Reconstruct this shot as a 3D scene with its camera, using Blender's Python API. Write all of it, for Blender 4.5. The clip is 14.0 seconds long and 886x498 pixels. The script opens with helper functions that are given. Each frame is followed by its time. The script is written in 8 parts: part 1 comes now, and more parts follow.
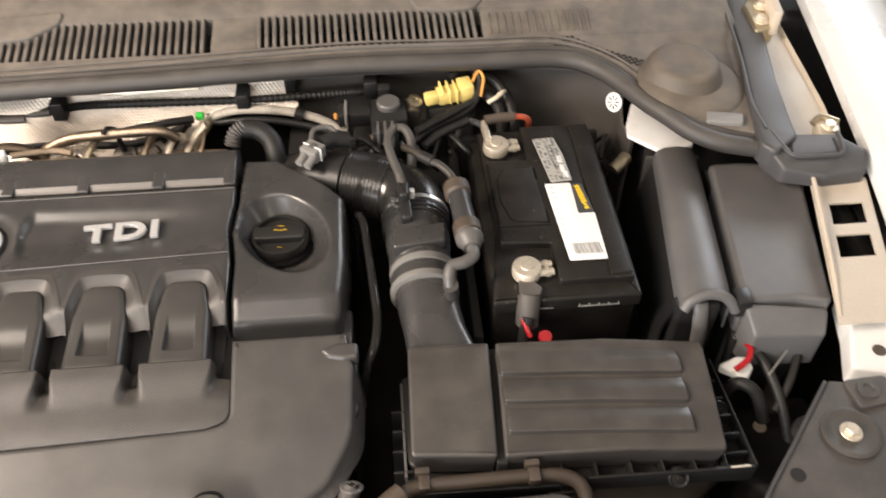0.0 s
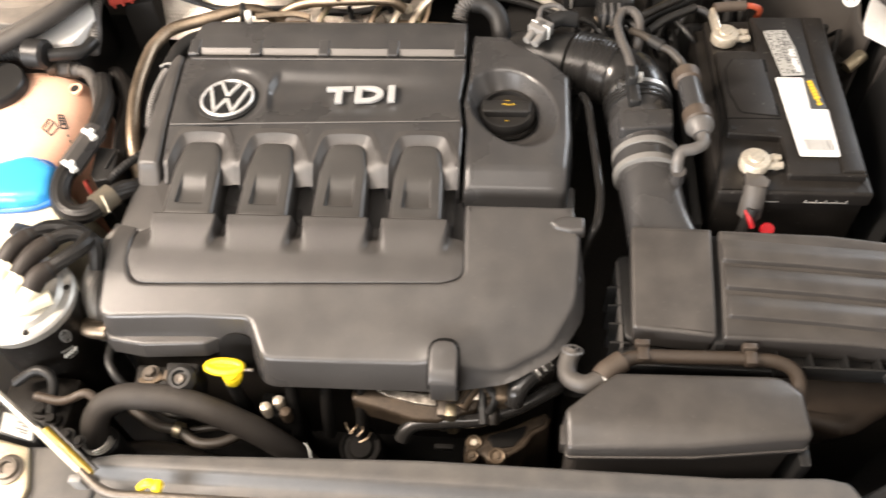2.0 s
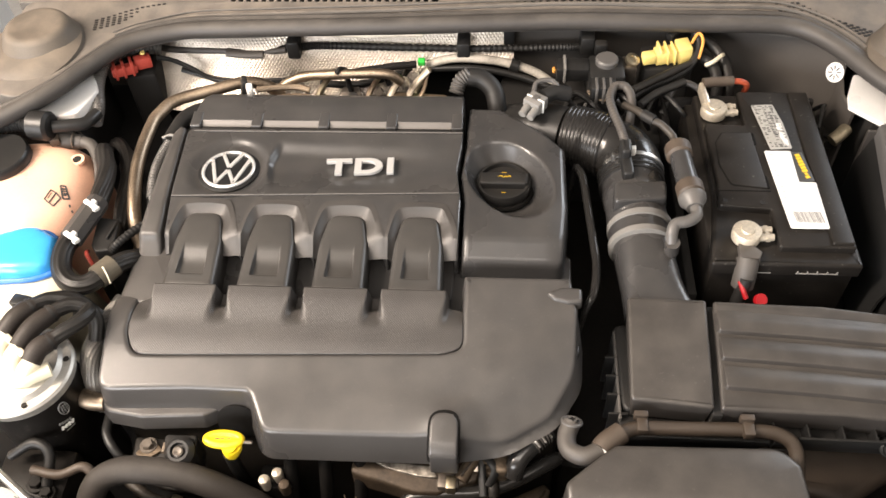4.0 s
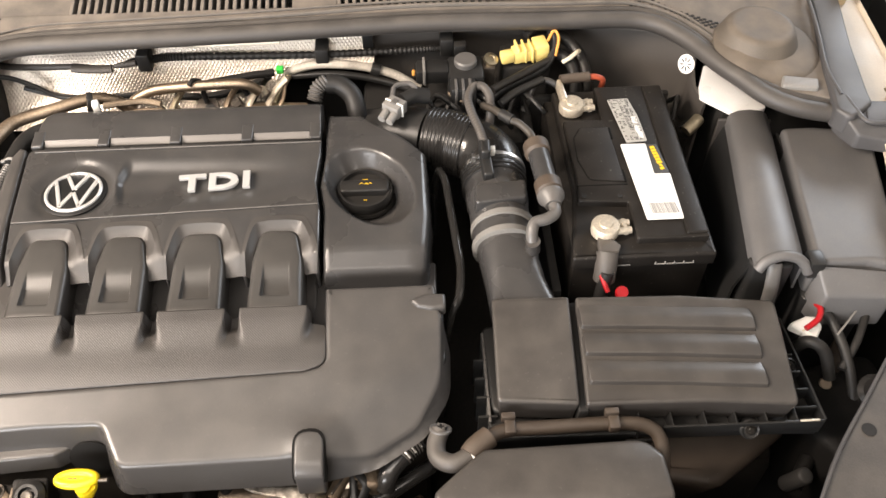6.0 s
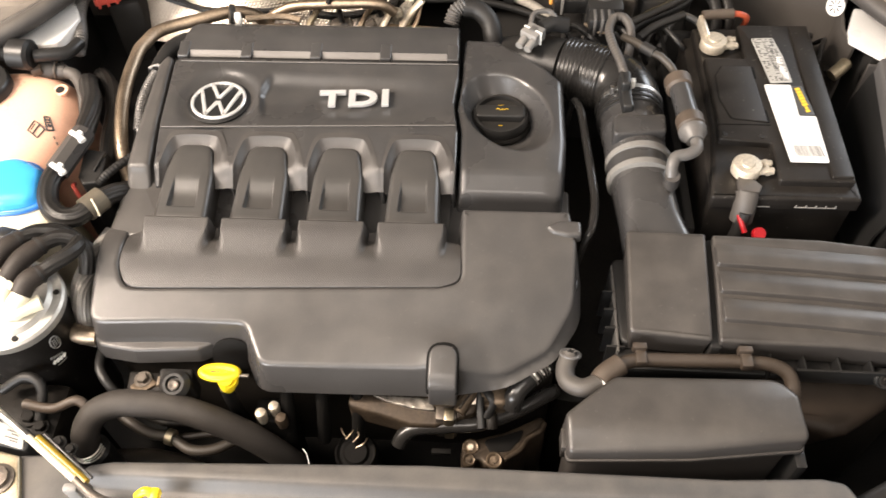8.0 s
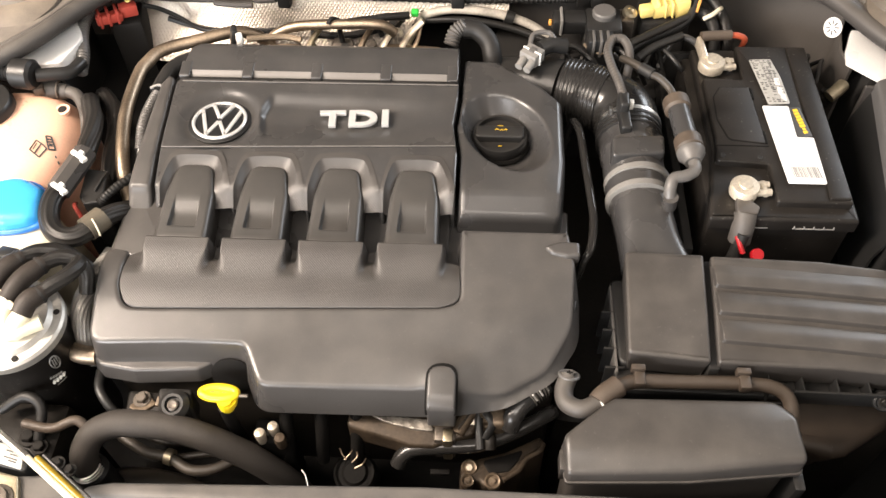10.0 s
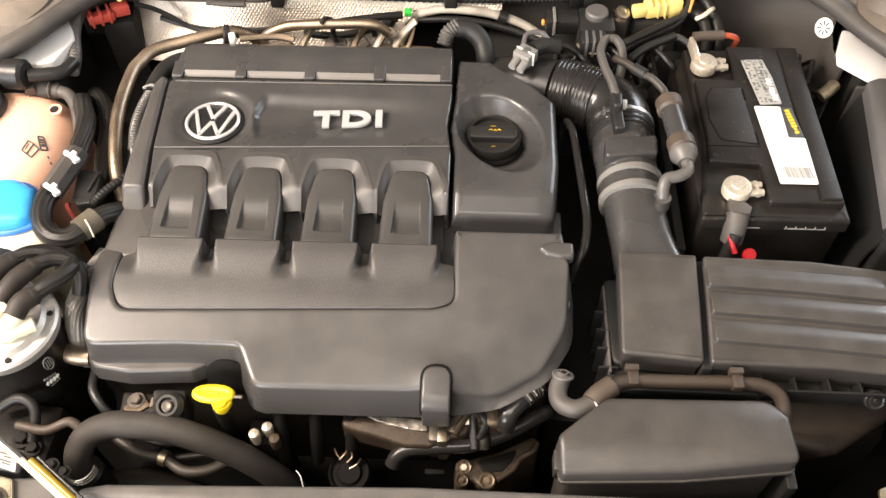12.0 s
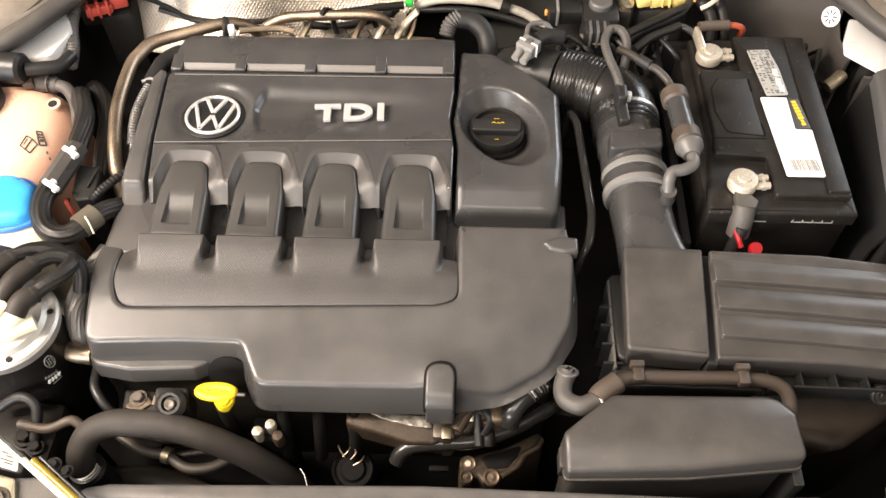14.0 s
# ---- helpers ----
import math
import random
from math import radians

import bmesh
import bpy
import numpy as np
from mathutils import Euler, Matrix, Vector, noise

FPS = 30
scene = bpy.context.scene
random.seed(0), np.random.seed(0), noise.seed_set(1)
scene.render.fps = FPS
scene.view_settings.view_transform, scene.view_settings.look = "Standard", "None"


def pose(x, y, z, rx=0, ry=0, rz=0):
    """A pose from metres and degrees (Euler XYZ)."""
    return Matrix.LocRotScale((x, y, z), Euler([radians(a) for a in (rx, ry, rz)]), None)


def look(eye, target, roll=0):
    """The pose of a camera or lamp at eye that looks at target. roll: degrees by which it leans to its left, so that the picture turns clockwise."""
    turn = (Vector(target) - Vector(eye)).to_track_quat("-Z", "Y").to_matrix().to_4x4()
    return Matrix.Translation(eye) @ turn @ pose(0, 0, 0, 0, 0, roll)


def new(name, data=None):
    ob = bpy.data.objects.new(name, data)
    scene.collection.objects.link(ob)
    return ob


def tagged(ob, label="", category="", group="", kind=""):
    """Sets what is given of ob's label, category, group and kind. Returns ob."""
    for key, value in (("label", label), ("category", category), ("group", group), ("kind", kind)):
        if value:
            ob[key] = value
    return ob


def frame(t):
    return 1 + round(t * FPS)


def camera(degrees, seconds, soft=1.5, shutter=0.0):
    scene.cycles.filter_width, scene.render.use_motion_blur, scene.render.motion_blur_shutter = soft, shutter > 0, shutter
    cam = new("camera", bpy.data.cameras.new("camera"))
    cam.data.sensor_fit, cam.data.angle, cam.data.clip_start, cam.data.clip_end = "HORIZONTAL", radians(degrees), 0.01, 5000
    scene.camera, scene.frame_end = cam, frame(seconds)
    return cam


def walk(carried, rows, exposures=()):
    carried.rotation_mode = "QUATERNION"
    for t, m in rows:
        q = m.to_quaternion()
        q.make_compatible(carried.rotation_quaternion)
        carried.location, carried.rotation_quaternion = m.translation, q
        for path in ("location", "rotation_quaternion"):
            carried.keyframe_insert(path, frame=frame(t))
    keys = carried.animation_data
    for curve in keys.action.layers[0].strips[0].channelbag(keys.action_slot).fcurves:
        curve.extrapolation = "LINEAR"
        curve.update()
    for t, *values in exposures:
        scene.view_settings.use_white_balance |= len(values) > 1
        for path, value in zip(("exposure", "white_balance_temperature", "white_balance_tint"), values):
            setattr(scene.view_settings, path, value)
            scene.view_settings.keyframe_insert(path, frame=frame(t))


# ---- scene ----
cam = camera(55.7, 14.0, shutter=0.5)
PATH = [
    (0, (-0.066, -0.066, 1.591), (0.043, 1.3, 0.134), -0.2),
    (0.5, (-0.066, -0.067, 1.583), (0.123, 1.236, 0.078), 1.7),
    (1, (-0.1, -0.093, 1.595), (0.029, 1.159, 0.041), 0.2),
    (1.5, (-0.157, -0.1, 1.589), (-0.187, 1.112, -0.002), -2.0),
    (2, (-0.191, -0.11, 1.612), (-0.369, 1.063, 0.002), -5.3),
    (2.2, (-0.216, -0.113, 1.604), (-0.408, 1.081, 0.011), -6.0),
    (4.3, (-0.198, -0.099, 1.636), (-0.33, 1.186, 0.109), -3.1),
    (4.5, (-0.186, -0.095, 1.63), (-0.295, 1.196, 0.106), -2.8),
    (5, (-0.174, -0.086, 1.627), (-0.205, 1.21, 0.104), -1.5),
    (5.5, (-0.155, -0.082, 1.627), (-0.135, 1.213, 0.103), -1.1),
    (6, (-0.144, -0.084, 1.624), (-0.086, 1.198, 0.09), -0.3),
    (6.5, (-0.153, -0.098, 1.622), (-0.108, 1.167, 0.074), -0.1),
    (7, (-0.157, -0.108, 1.622), (-0.154, 1.132, 0.052), -1.2),
    (7.5, (-0.193, -0.113, 1.623), (-0.248, 1.092, 0.028), -2.0),
    (8, (-0.227, -0.112, 1.612), (-0.324, 1.075, 0.006), -2.1),
    (8.2, (-0.221, -0.107, 1.611), (-0.352, 1.074, 0.003), -3.2),
    (10.5, (-0.229, -0.106, 1.624), (-0.317, 1.109, 0.038), -1.5),
    (11, (-0.232, -0.105, 1.626), (-0.314, 1.105, 0.036), -1.2),
    (11.5, (-0.229, -0.106, 1.624), (-0.312, 1.104, 0.034), -1.4),
    (12, (-0.229, -0.104, 1.625), (-0.307, 1.101, 0.031), -1.3),
    (12.5, (-0.229, -0.099, 1.623), (-0.299, 1.095, 0.02), -1.0),
    (13, (-0.236, -0.096, 1.621), (-0.298, 1.088, 0.011), -0.7),
    (13.5, (-0.234, -0.098, 1.625), (-0.31, 1.089, 0.017), -1.4),
    (14, (-0.232, -0.089, 1.625), (-0.312, 1.087, 0.01), -1.7),
]
walk(cam, [(t, look(eye, target, roll)) for t, eye, target, roll in PATH], [(0.0, -0.60), (0.5, -0.36), (1.0, -0.14), (1.5, -0.06), (2.0, -0.12), (5.0, -0.30), (7.0, -0.12), (8.0, -0.15), (11.0, -0.14), (14.0, -0.16)])

# ---- light ----
world = bpy.data.worlds.new("world")
scene.world = world
world.use_nodes = True
world.node_tree.nodes["Background"].inputs[0].default_value = (1.0, 0.93, 0.84, 1)
world.node_tree.nodes["Background"].inputs[1].default_value = 0.055


def area_lamp(name, eye, target, width, length, watts, colour):
    data = bpy.data.lights.new(name, "AREA")
    data.shape, data.size, data.size_y, data.energy, data.color = "RECTANGLE", width, length, watts, colour
    ob = new(name, data)
    ob.matrix_world = look(eye, target)
    return ob


WARM, NEUTRAL, DAY = (1.0, 0.845, 0.71), (1.0, 0.895, 0.80), (0.90, 0.94, 1.0)
# lamps added out of view to match the shading; no fixtures are known
area_lamp("overhead_light_front", (-0.70, -0.55, 2.60), (-0.3, 0.5, 0.8), 2.2, 0.40, 38, NEUTRAL)
area_lamp("daylight_fill_front", (-1.9, -2.45, 1.40), (-0.4, 0.4, 0.8), 2.0, 1.6, 290, (0.96, 0.95, 0.96))
area_lamp("overhead_light_right", (1.45, 0.35, 2.62), (0.3, 0.6, 0.8), 0.25, 1.4, 12, NEUTRAL)
area_lamp("overhead_light_left", (-1.85, 0.15, 2.40), (-0.6, 0.6, 0.8), 0.25, 1.4, 165, WARM)
# bluish fill added for the cool highlights; no door or window is modelled
area_lamp("daylight_fill_rear", (2.10, 2.60, 2.15), (0.1, 0.6, 0.85), 1.1, 1.1, 70, DAY)

# ---- materials ----


def surface(name, colour, rough=0.5, metal=0.0, vary=0.18, grain=350.0, relief=0.15, blotch=9.0, dust=0.0, dust_colour=(0.30, 0.24, 0.18), pattern="", pitch=300.0, depth=0.0006, clear=0.0, spec=0.5, specks=0.0):
    """Painted, moulded or metal surface: grain, blotches, fine relief, settled dust and an optional moulded pattern."""
    m = bpy.data.materials.new(name)
    m.use_nodes = True
    nt = m.node_tree
    n, link = nt.nodes, nt.links.new
    bsdf = n["Principled BSDF"]
    co = n.new("ShaderNodeTexCoord")
    fine = n.new("ShaderNodeTexNoise")
    fine.inputs["Scale"].default_value, fine.inputs["Detail"].default_value = grain, 3
    big = n.new("ShaderNodeTexNoise")
    big.inputs["Scale"].default_value, big.inputs["Detail"].default_value = blotch, 5
    link(co.outputs["Object"], fine.inputs["Vector"])
    link(co.outputs["Object"], big.inputs["Vector"])
    add = n.new("ShaderNodeMath")
    add.operation = "MULTIPLY_ADD"
    link(big.outputs["Fac"], add.inputs[0])
    add.inputs[1].default_value = 1.6
    link(fine.outputs["Fac"], add.inputs[2])
    ramp = n.new("ShaderNodeMapRange")
    ramp.inputs["From Min"].default_value, ramp.inputs["From Max"].default_value = 0.8, 1.8
    ramp.inputs["To Min"].default_value, ramp.inputs["To Max"].default_value = 1 - vary, 1 + vary
    link(add.outputs[0], ramp.inputs["Value"])
    tint = n.new("ShaderNodeVectorMath")
    tint.operation = "SCALE"
    tint.inputs[0].default_value = colour
    link(ramp.outputs[0], tint.inputs["Scale"])
    out = tint.outputs[0]
    bsdf.inputs["Metallic"].default_value = metal
    rr = n.new("ShaderNodeMapRange")
    rr.inputs["From Min"].default_value, rr.inputs["From Max"].default_value = 0.3, 0.7
    rr.inputs["To Min"].default_value, rr.inputs["To Max"].default_value = max(0.02, rough - 0.08), min(1, rough + 0.08)
    link(big.outputs["Fac"], rr.inputs["Value"])
    rough_out = rr.outputs[0]
    if dust:
        geo = n.new("ShaderNodeNewGeometry")
        sep = n.new("ShaderNodeSeparateXYZ")
        link(geo.outputs["Normal"], sep.inputs[0])
        up = n.new("ShaderNodeMapRange")
        up.inputs["From Min"].default_value, up.inputs["From Max"].default_value = 0.35, 1.0
        up.inputs["To Max"].default_value = dust
        link(sep.outputs["Z"], up.inputs["Value"])
        cloud = n.new("ShaderNodeTexNoise")
        cloud.inputs["Scale"].default_value, cloud.inputs["Detail"].default_value = 28.0, 6
        link(co.outputs["Object"], cloud.inputs["Vector"])
        mask = n.new("ShaderNodeMapRange")
        mask.inputs["From Min"].default_value, mask.inputs["From Max"].default_value = 0.38, 0.68
        mask.inputs["To Min"].default_value = 0.35
        link(cloud.outputs["Fac"], mask.inputs["Value"])
        mul = n.new("ShaderNodeMath")
        mul.operation = "MULTIPLY"
        link(up.outputs[0], mul.inputs[0])
        link(mask.outputs[0], mul.inputs[1])
        mix = n.new("ShaderNodeMix")
        mix.data_type = "RGBA"
        link(mul.outputs[0], mix.inputs["Factor"])
        link(out, mix.inputs["A"])
        mix.inputs["B"].default_value = (*dust_colour, 1)
        out = mix.outputs["Result"]
        rmix = n.new("ShaderNodeMix")
        link(mul.outputs[0], rmix.inputs["Factor"])
        link(rough_out, rmix.inputs["A"])
        rmix.inputs["B"].default_value = 0.9
        rough_out = rmix.outputs["Result"]
    if specks:
        dot = n.new("ShaderNodeTexNoise")
        dot.inputs["Scale"].default_value, dot.inputs["Detail"].default_value = 230.0, 1
        link(co.outputs["Object"], dot.inputs["Vector"])
        lump = n.new("ShaderNodeMath")
        lump.operation = "MULTIPLY_ADD"
        link(big.outputs["Fac"], lump.inputs[0])
        lump.inputs[1].default_value = 0.25
        link(dot.outputs["Fac"], lump.inputs[2])
        thin = n.new("ShaderNodeMapRange")
        thin.inputs["From Min"].default_value, thin.inputs["From Max"].default_value = 0.84, 0.90
        thin.inputs["To Max"].default_value = specks
        link(lump.outputs[0], thin.inputs["Value"])
        smix = n.new("ShaderNodeMix")
        smix.data_type = "RGBA"
        link(thin.outputs[0], smix.inputs["Factor"])
        link(out, smix.inputs["A"])
        smix.inputs["B"].default_value = (0.30, 0.28, 0.25, 1)
        out = smix.outputs["Result"]
    link(out, bsdf.inputs["Base Color"])
    link(rough_out, bsdf.inputs["Roughness"])
    bump = n.new("ShaderNodeBump")
    bump.inputs["Strength"].default_value, bump.inputs["Distance"].default_value = relief, 0.0006
    link(fine.outputs["Fac"], bump.inputs["Height"])
    normal = bump.outputs[0]
    if pattern:
        waves = []
        turns = {"weave": (45, -45), "foil": (38, -38), "braid": (60, -60), "rings": (0,)}[pattern]
        for angle in turns:
            mp = n.new("ShaderNodeMapping")
            mp.inputs["Rotation"].default_value = (0, 0, radians(angle)) if pattern == "weave" else (0, radians(angle), radians(angle) * (0.0 if pattern == "foil" else 0.5))
            link(co.outputs["Object"], mp.inputs["Vector"])
            w = n.new("ShaderNodeTexWave")
            w.inputs["Scale"].default_value = pitch
            w.inputs["Distortion"].default_value = 0.0
            link(mp.outputs[0], w.inputs["Vector"])
            waves.append(w.outputs["Fac"])
        h = waves[0]
        if len(waves) > 1:
            mx = n.new("ShaderNodeMath")
            mx.operation = "MAXIMUM" if pattern != "braid" else "MULTIPLY"
            link(waves[0], mx.inputs[0])
            link(waves[1], mx.inputs[1])
            h = mx.outputs[0]
        b2 = n.new("ShaderNodeBump")
        b2.inputs["Strength"].default_value, b2.inputs["Distance"].default_value = 1.0, depth
        link(h, b2.inputs["Height"])
        link(normal, b2.inputs["Normal"])
        normal = b2.outputs[0]
    link(normal, bsdf.inputs["Normal"])
    bsdf.inputs["Coat Weight"].default_value, bsdf.inputs["Specular IOR Level"].default_value = clear, spec
    return m


DUST = (0.25, 0.22, 0.185)
cover_plastic = surface("cover_plastic", (0.052, 0.049, 0.047), 0.33, grain=900, relief=0.035, dust=0.11, dust_colour=DUST, specks=0.04)
# cover plastic darkened, as flat tops would reflect a dark bonnet
dim_panel_plastic = surface("dim_panel_plastic", (0.038, 0.037, 0.037), 0.28, grain=900, relief=0.035, dust=0.08, dust_colour=DUST, specks=0.06)
weave_plastic = surface("weave_plastic", (0.042, 0.039, 0.037), 0.38, grain=900, relief=0.04, dust=0.07, dust_colour=DUST, pattern="weave", pitch=150, depth=0.00016)
pod_plastic = surface("pod_plastic", (0.040, 0.038, 0.036), 0.36, grain=900, relief=0.05, dust=0.07, dust_colour=DUST)
grimy_rubber = surface("grimy_rubber", (0.032, 0.026, 0.020), 0.45, grain=600, relief=0.12, dust=0.10, dust_colour=DUST)
# box plastic lightened; the sheen of sky light is put into the colour
lit_fuse_plastic = surface("lit_fuse_plastic", (0.098, 0.096, 0.096), 0.42, grain=800, relief=0.08, dust=0.16, dust_colour=DUST, specks=0.08)
shroud_plastic = surface("shroud_plastic", (0.055, 0.049, 0.044), 0.55, grain=600, relief=0.15, dust=0.15, dust_colour=DUST)
corner_plastic = surface("corner_plastic", (0.040, 0.036, 0.033), 0.55, grain=500, relief=0.3, vary=0.3, dust=0.16, dust_colour=DUST, blotch=18)
trim_plastic = surface("trim_plastic", (0.056, 0.055, 0.057), 0.5, grain=700, relief=0.2, dust=0.12, dust_colour=DUST)
black_plastic = surface("black_plastic", (0.015, 0.015, 0.015), 0.38, grain=700, relief=0.06, dust=0.05, dust_colour=DUST, spec=0.35)
# near-black for parts deep in the bay, part of it shade put into colour
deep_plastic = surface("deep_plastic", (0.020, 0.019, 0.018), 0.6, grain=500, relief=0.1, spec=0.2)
box_plastic = surface("box_plastic", (0.040, 0.036, 0.033), 0.36, grain=800, relief=0.09, dust=0.15, dust_colour=DUST, specks=0.07)
battery_plastic = surface("battery_plastic", (0.0125, 0.0110, 0.0098), 0.42, grain=700, relief=0.12, blotch=24, dust=0.045, dust_colour=DUST, spec=0.22, specks=0.16, vary=0.3)
sleeve_rubber = surface("sleeve_rubber", (0.024, 0.019, 0.016), 0.5, grain=400, relief=0.3, vary=0.4, dust=0.06, dust_colour=DUST, spec=0.3)
rubber = surface("rubber", (0.013, 0.0125, 0.012), 0.5, grain=500, relief=0.08, dust=0.05, dust_colour=DUST, spec=0.35)
dusty_rubber = surface("dusty_rubber", (0.042, 0.038, 0.035), 0.55, grain=500, relief=0.25, dust=0.22, dust_colour=DUST)
gloss_rubber = surface("gloss_rubber", (0.019, 0.018, 0.017), 0.24, grain=300, relief=0.05)
grey_hose = surface("grey_hose", (0.092, 0.088, 0.084), 0.42, grain=500, relief=0.08, dust=0.08)
silver_braid = surface("silver_braid", (0.30, 0.285, 0.265), 0.35, metal=0.4, grain=900, relief=0.6, vary=0.5)
braid = surface("braid", (0.017, 0.0155, 0.014), 0.42, grain=900, relief=0.6, vary=0.6, spec=0.4)
cowl_plastic = surface("cowl_plastic", (0.085, 0.078, 0.070), 0.66, grain=600, relief=0.4, dust=0.5, dust_colour=(0.27, 0.225, 0.18), blotch=14, vary=0.28)
dome_plastic = surface("dome_plastic", (0.085, 0.072, 0.058), 0.6, grain=500, relief=0.4, dust=0.45, dust_colour=(0.28, 0.225, 0.17), blotch=22)
beam_plastic = surface("beam_plastic", (0.060, 0.058, 0.057), 0.5, grain=700, relief=0.2, dust=0.30, dust_colour=DUST)
tan_plastic = surface("tan_plastic", (0.16, 0.125, 0.09), 0.6, grain=500, relief=0.2, dust=0.2)
grey_plastic = surface("grey_plastic", (0.20, 0.195, 0.185), 0.5, grain=500, relief=0.15, dust=0.15)
silver_badge = surface("silver_badge", (0.74, 0.73, 0.71), 0.30, metal=0.55, vary=0.05, relief=0.03)
bright_metal = surface("bright_metal", (0.72, 0.70, 0.67), 0.32, metal=1.0, vary=0.2, relief=0.2)
cast_metal = surface("cast_metal", (0.15, 0.13, 0.11), 0.5, metal=0.8, vary=0.35, grain=300, relief=0.6)
# metal kept near-black to carry the shade low in the bay
dark_metal = surface("dark_metal", (0.013, 0.011, 0.009), 0.5, metal=0.1, vary=0.6, grain=260, relief=0.3, spec=0.25)
oily_cast = surface("oily_cast", (0.14, 0.105, 0.072), 0.45, metal=0.6, vary=0.6, grain=220, relief=0.6, blotch=30)
zinc = surface("zinc", (0.52, 0.45, 0.32), 0.42, metal=1.0, vary=0.25, relief=0.25)
bronze_pipe = surface("bronze_pipe", (0.38, 0.30, 0.22), 0.48, metal=1.0, vary=0.4, blotch=18, relief=0.2)
foil = surface("foil", (0.52, 0.47, 0.41), 0.40, metal=1.0, vary=0.10, relief=0.08, blotch=20, pattern="foil", pitch=72, depth=0.0006)
plain_foil = surface("plain_foil", (0.52, 0.50, 0.46), 0.48, metal=0.7, vary=0.14, relief=0.3, blotch=30)
white_paint = surface("white_paint", (0.78, 0.77, 0.75), 0.25, vary=0.05, relief=0.02, clear=0.5, dust=0.2, dust_colour=(0.55, 0.50, 0.43))
primer = surface("primer", (0.52, 0.45, 0.36), 0.45, vary=0.12, relief=0.1, dust=0.3, dust_colour=(0.5, 0.42, 0.33))
paper = surface("paper", (0.82, 0.81, 0.78), 0.5, vary=0.05, relief=0.05, dust=0.0)
ink = surface("ink", (0.05, 0.05, 0.05), 0.5, vary=0.1, relief=0.02)
grey_paper = surface("grey_paper", (0.40, 0.39, 0.36), 0.45, vary=0.2, relief=0.05)
yellow_ink = surface("yellow_ink", (0.85, 0.55, 0.02), 0.4, vary=0.08, relief=0.02)
yellow_plastic = surface("yellow_plastic", (0.92, 0.68, 0.02), 0.35, vary=0.08, relief=0.05)
dull_yellow = surface("dull_yellow", (0.26, 0.17, 0.015), 0.35, vary=0.12, relief=0.05)
pale_yellow = surface("pale_yellow", (0.85, 0.66, 0.22), 0.35, vary=0.1, relief=0.05)
red_plastic = surface("red_plastic", (0.45, 0.07, 0.05), 0.4, vary=0.15, relief=0.05)
bright_red = surface("bright_red", (0.36, 0.010, 0.015), 0.35, vary=0.1, relief=0.05)
green_plastic = surface("green_plastic", (0.05, 0.60, 0.08), 0.4, vary=0.1, relief=0.05)
deep_blue = surface("deep_blue", (0.02, 0.15, 0.50), 0.35, vary=0.06, relief=0.05)
blue_plastic = surface("blue_plastic", (0.05, 0.36, 0.78), 0.35, vary=0.06, relief=0.05)
peach_plastic = surface("peach_plastic", (0.90, 0.53, 0.37), 0.32, vary=0.1, relief=0.05, blotch=6, dust=0.06, dust_colour=(0.7, 0.6, 0.5))
milk_plastic = surface("milk_plastic", (0.66, 0.60, 0.45), 0.4, vary=0.08, relief=0.05)
white_plastic = surface("white_plastic", (0.80, 0.79, 0.75), 0.4, vary=0.08, relief=0.05)
# near-black that paints shade deep in the bay; also used for dark joints
shade_joint_black = surface("shade_joint_black", (0.0060, 0.0055, 0.0050), 0.7, grain=300, relief=0.25, vary=0.4, spec=0.12)
brown_plastic = surface("brown_plastic", (0.026, 0.019, 0.014), 0.5, grain=500, relief=0.1, dust=0.05, spec=0.3)
# plain foil toned darker and more uneven
dull_foil = surface("dull_foil", (0.34, 0.31, 0.27), 0.45, metal=0.7, vary=0.5, relief=0.5, blotch=60)
brown_hose = surface("brown_hose", (0.046, 0.034, 0.025), 0.55, grain=500, relief=0.1, dust=0.07)
# oily_cast scaled darker, for castings where little light falls
dim_cast = surface("dim_cast", (0.055, 0.040, 0.027), 0.5, metal=0.5, vary=0.6, grain=220, relief=0.6, blotch=30)
badge_black = surface("badge_black", (0.006, 0.006, 0.006), 0.5, vary=0.1, relief=0.02)
hose_rubber = surface("hose_rubber", (0.0330, 0.0290, 0.0260), 0.62, grain=400, relief=0.2, dust=0.12, dust_colour=DUST, spec=0.25)
dull_tan = surface("dull_tan", (0.060, 0.044, 0.032), 0.55, grain=500, relief=0.1, dust=0.1)
collar_tan = surface("collar_tan", (0.10, 0.085, 0.062), 0.5, grain=500, relief=0.1)
rust_red = surface("rust_red", (0.38, 0.07, 0.03), 0.5, vary=0.2, relief=0.05)
tin = surface("tin", (0.64, 0.57, 0.46), 0.36, metal=0.5, vary=0.35, relief=0.2)
# lighter grey that paints lit edges and faces of the cover
lit_edge_plastic = surface("lit_edge_plastic", (0.15, 0.14, 0.13), 0.40, grain=900, relief=0.04)
pale_hose = surface("pale_hose", (0.42, 0.39, 0.34), 0.5, grain=300, relief=0.4, vary=0.35, blotch=40)
pale_rubber = surface("pale_rubber", (0.17, 0.165, 0.155), 0.5, grain=500, relief=0.1, dust=0.1)
copper_wire = surface("copper_wire", (0.75, 0.35, 0.08), 0.4, vary=0.1, relief=0.05)
# tones of the unseen room, set for bounced light and dark reflections
concrete = surface("concrete", (0.36, 0.35, 0.33), 0.8, vary=0.2, grain=60, blotch=1.5, relief=0.4)
plaster = surface("plaster", (0.70, 0.675, 0.64), 0.9, vary=0.06, grain=80, blotch=1.0, relief=0.3)
dark_enclosure = surface("dark_enclosure", (0.16, 0.15, 0.14), 0.9, vary=0.12, grain=80, blotch=1.0, relief=0.3)
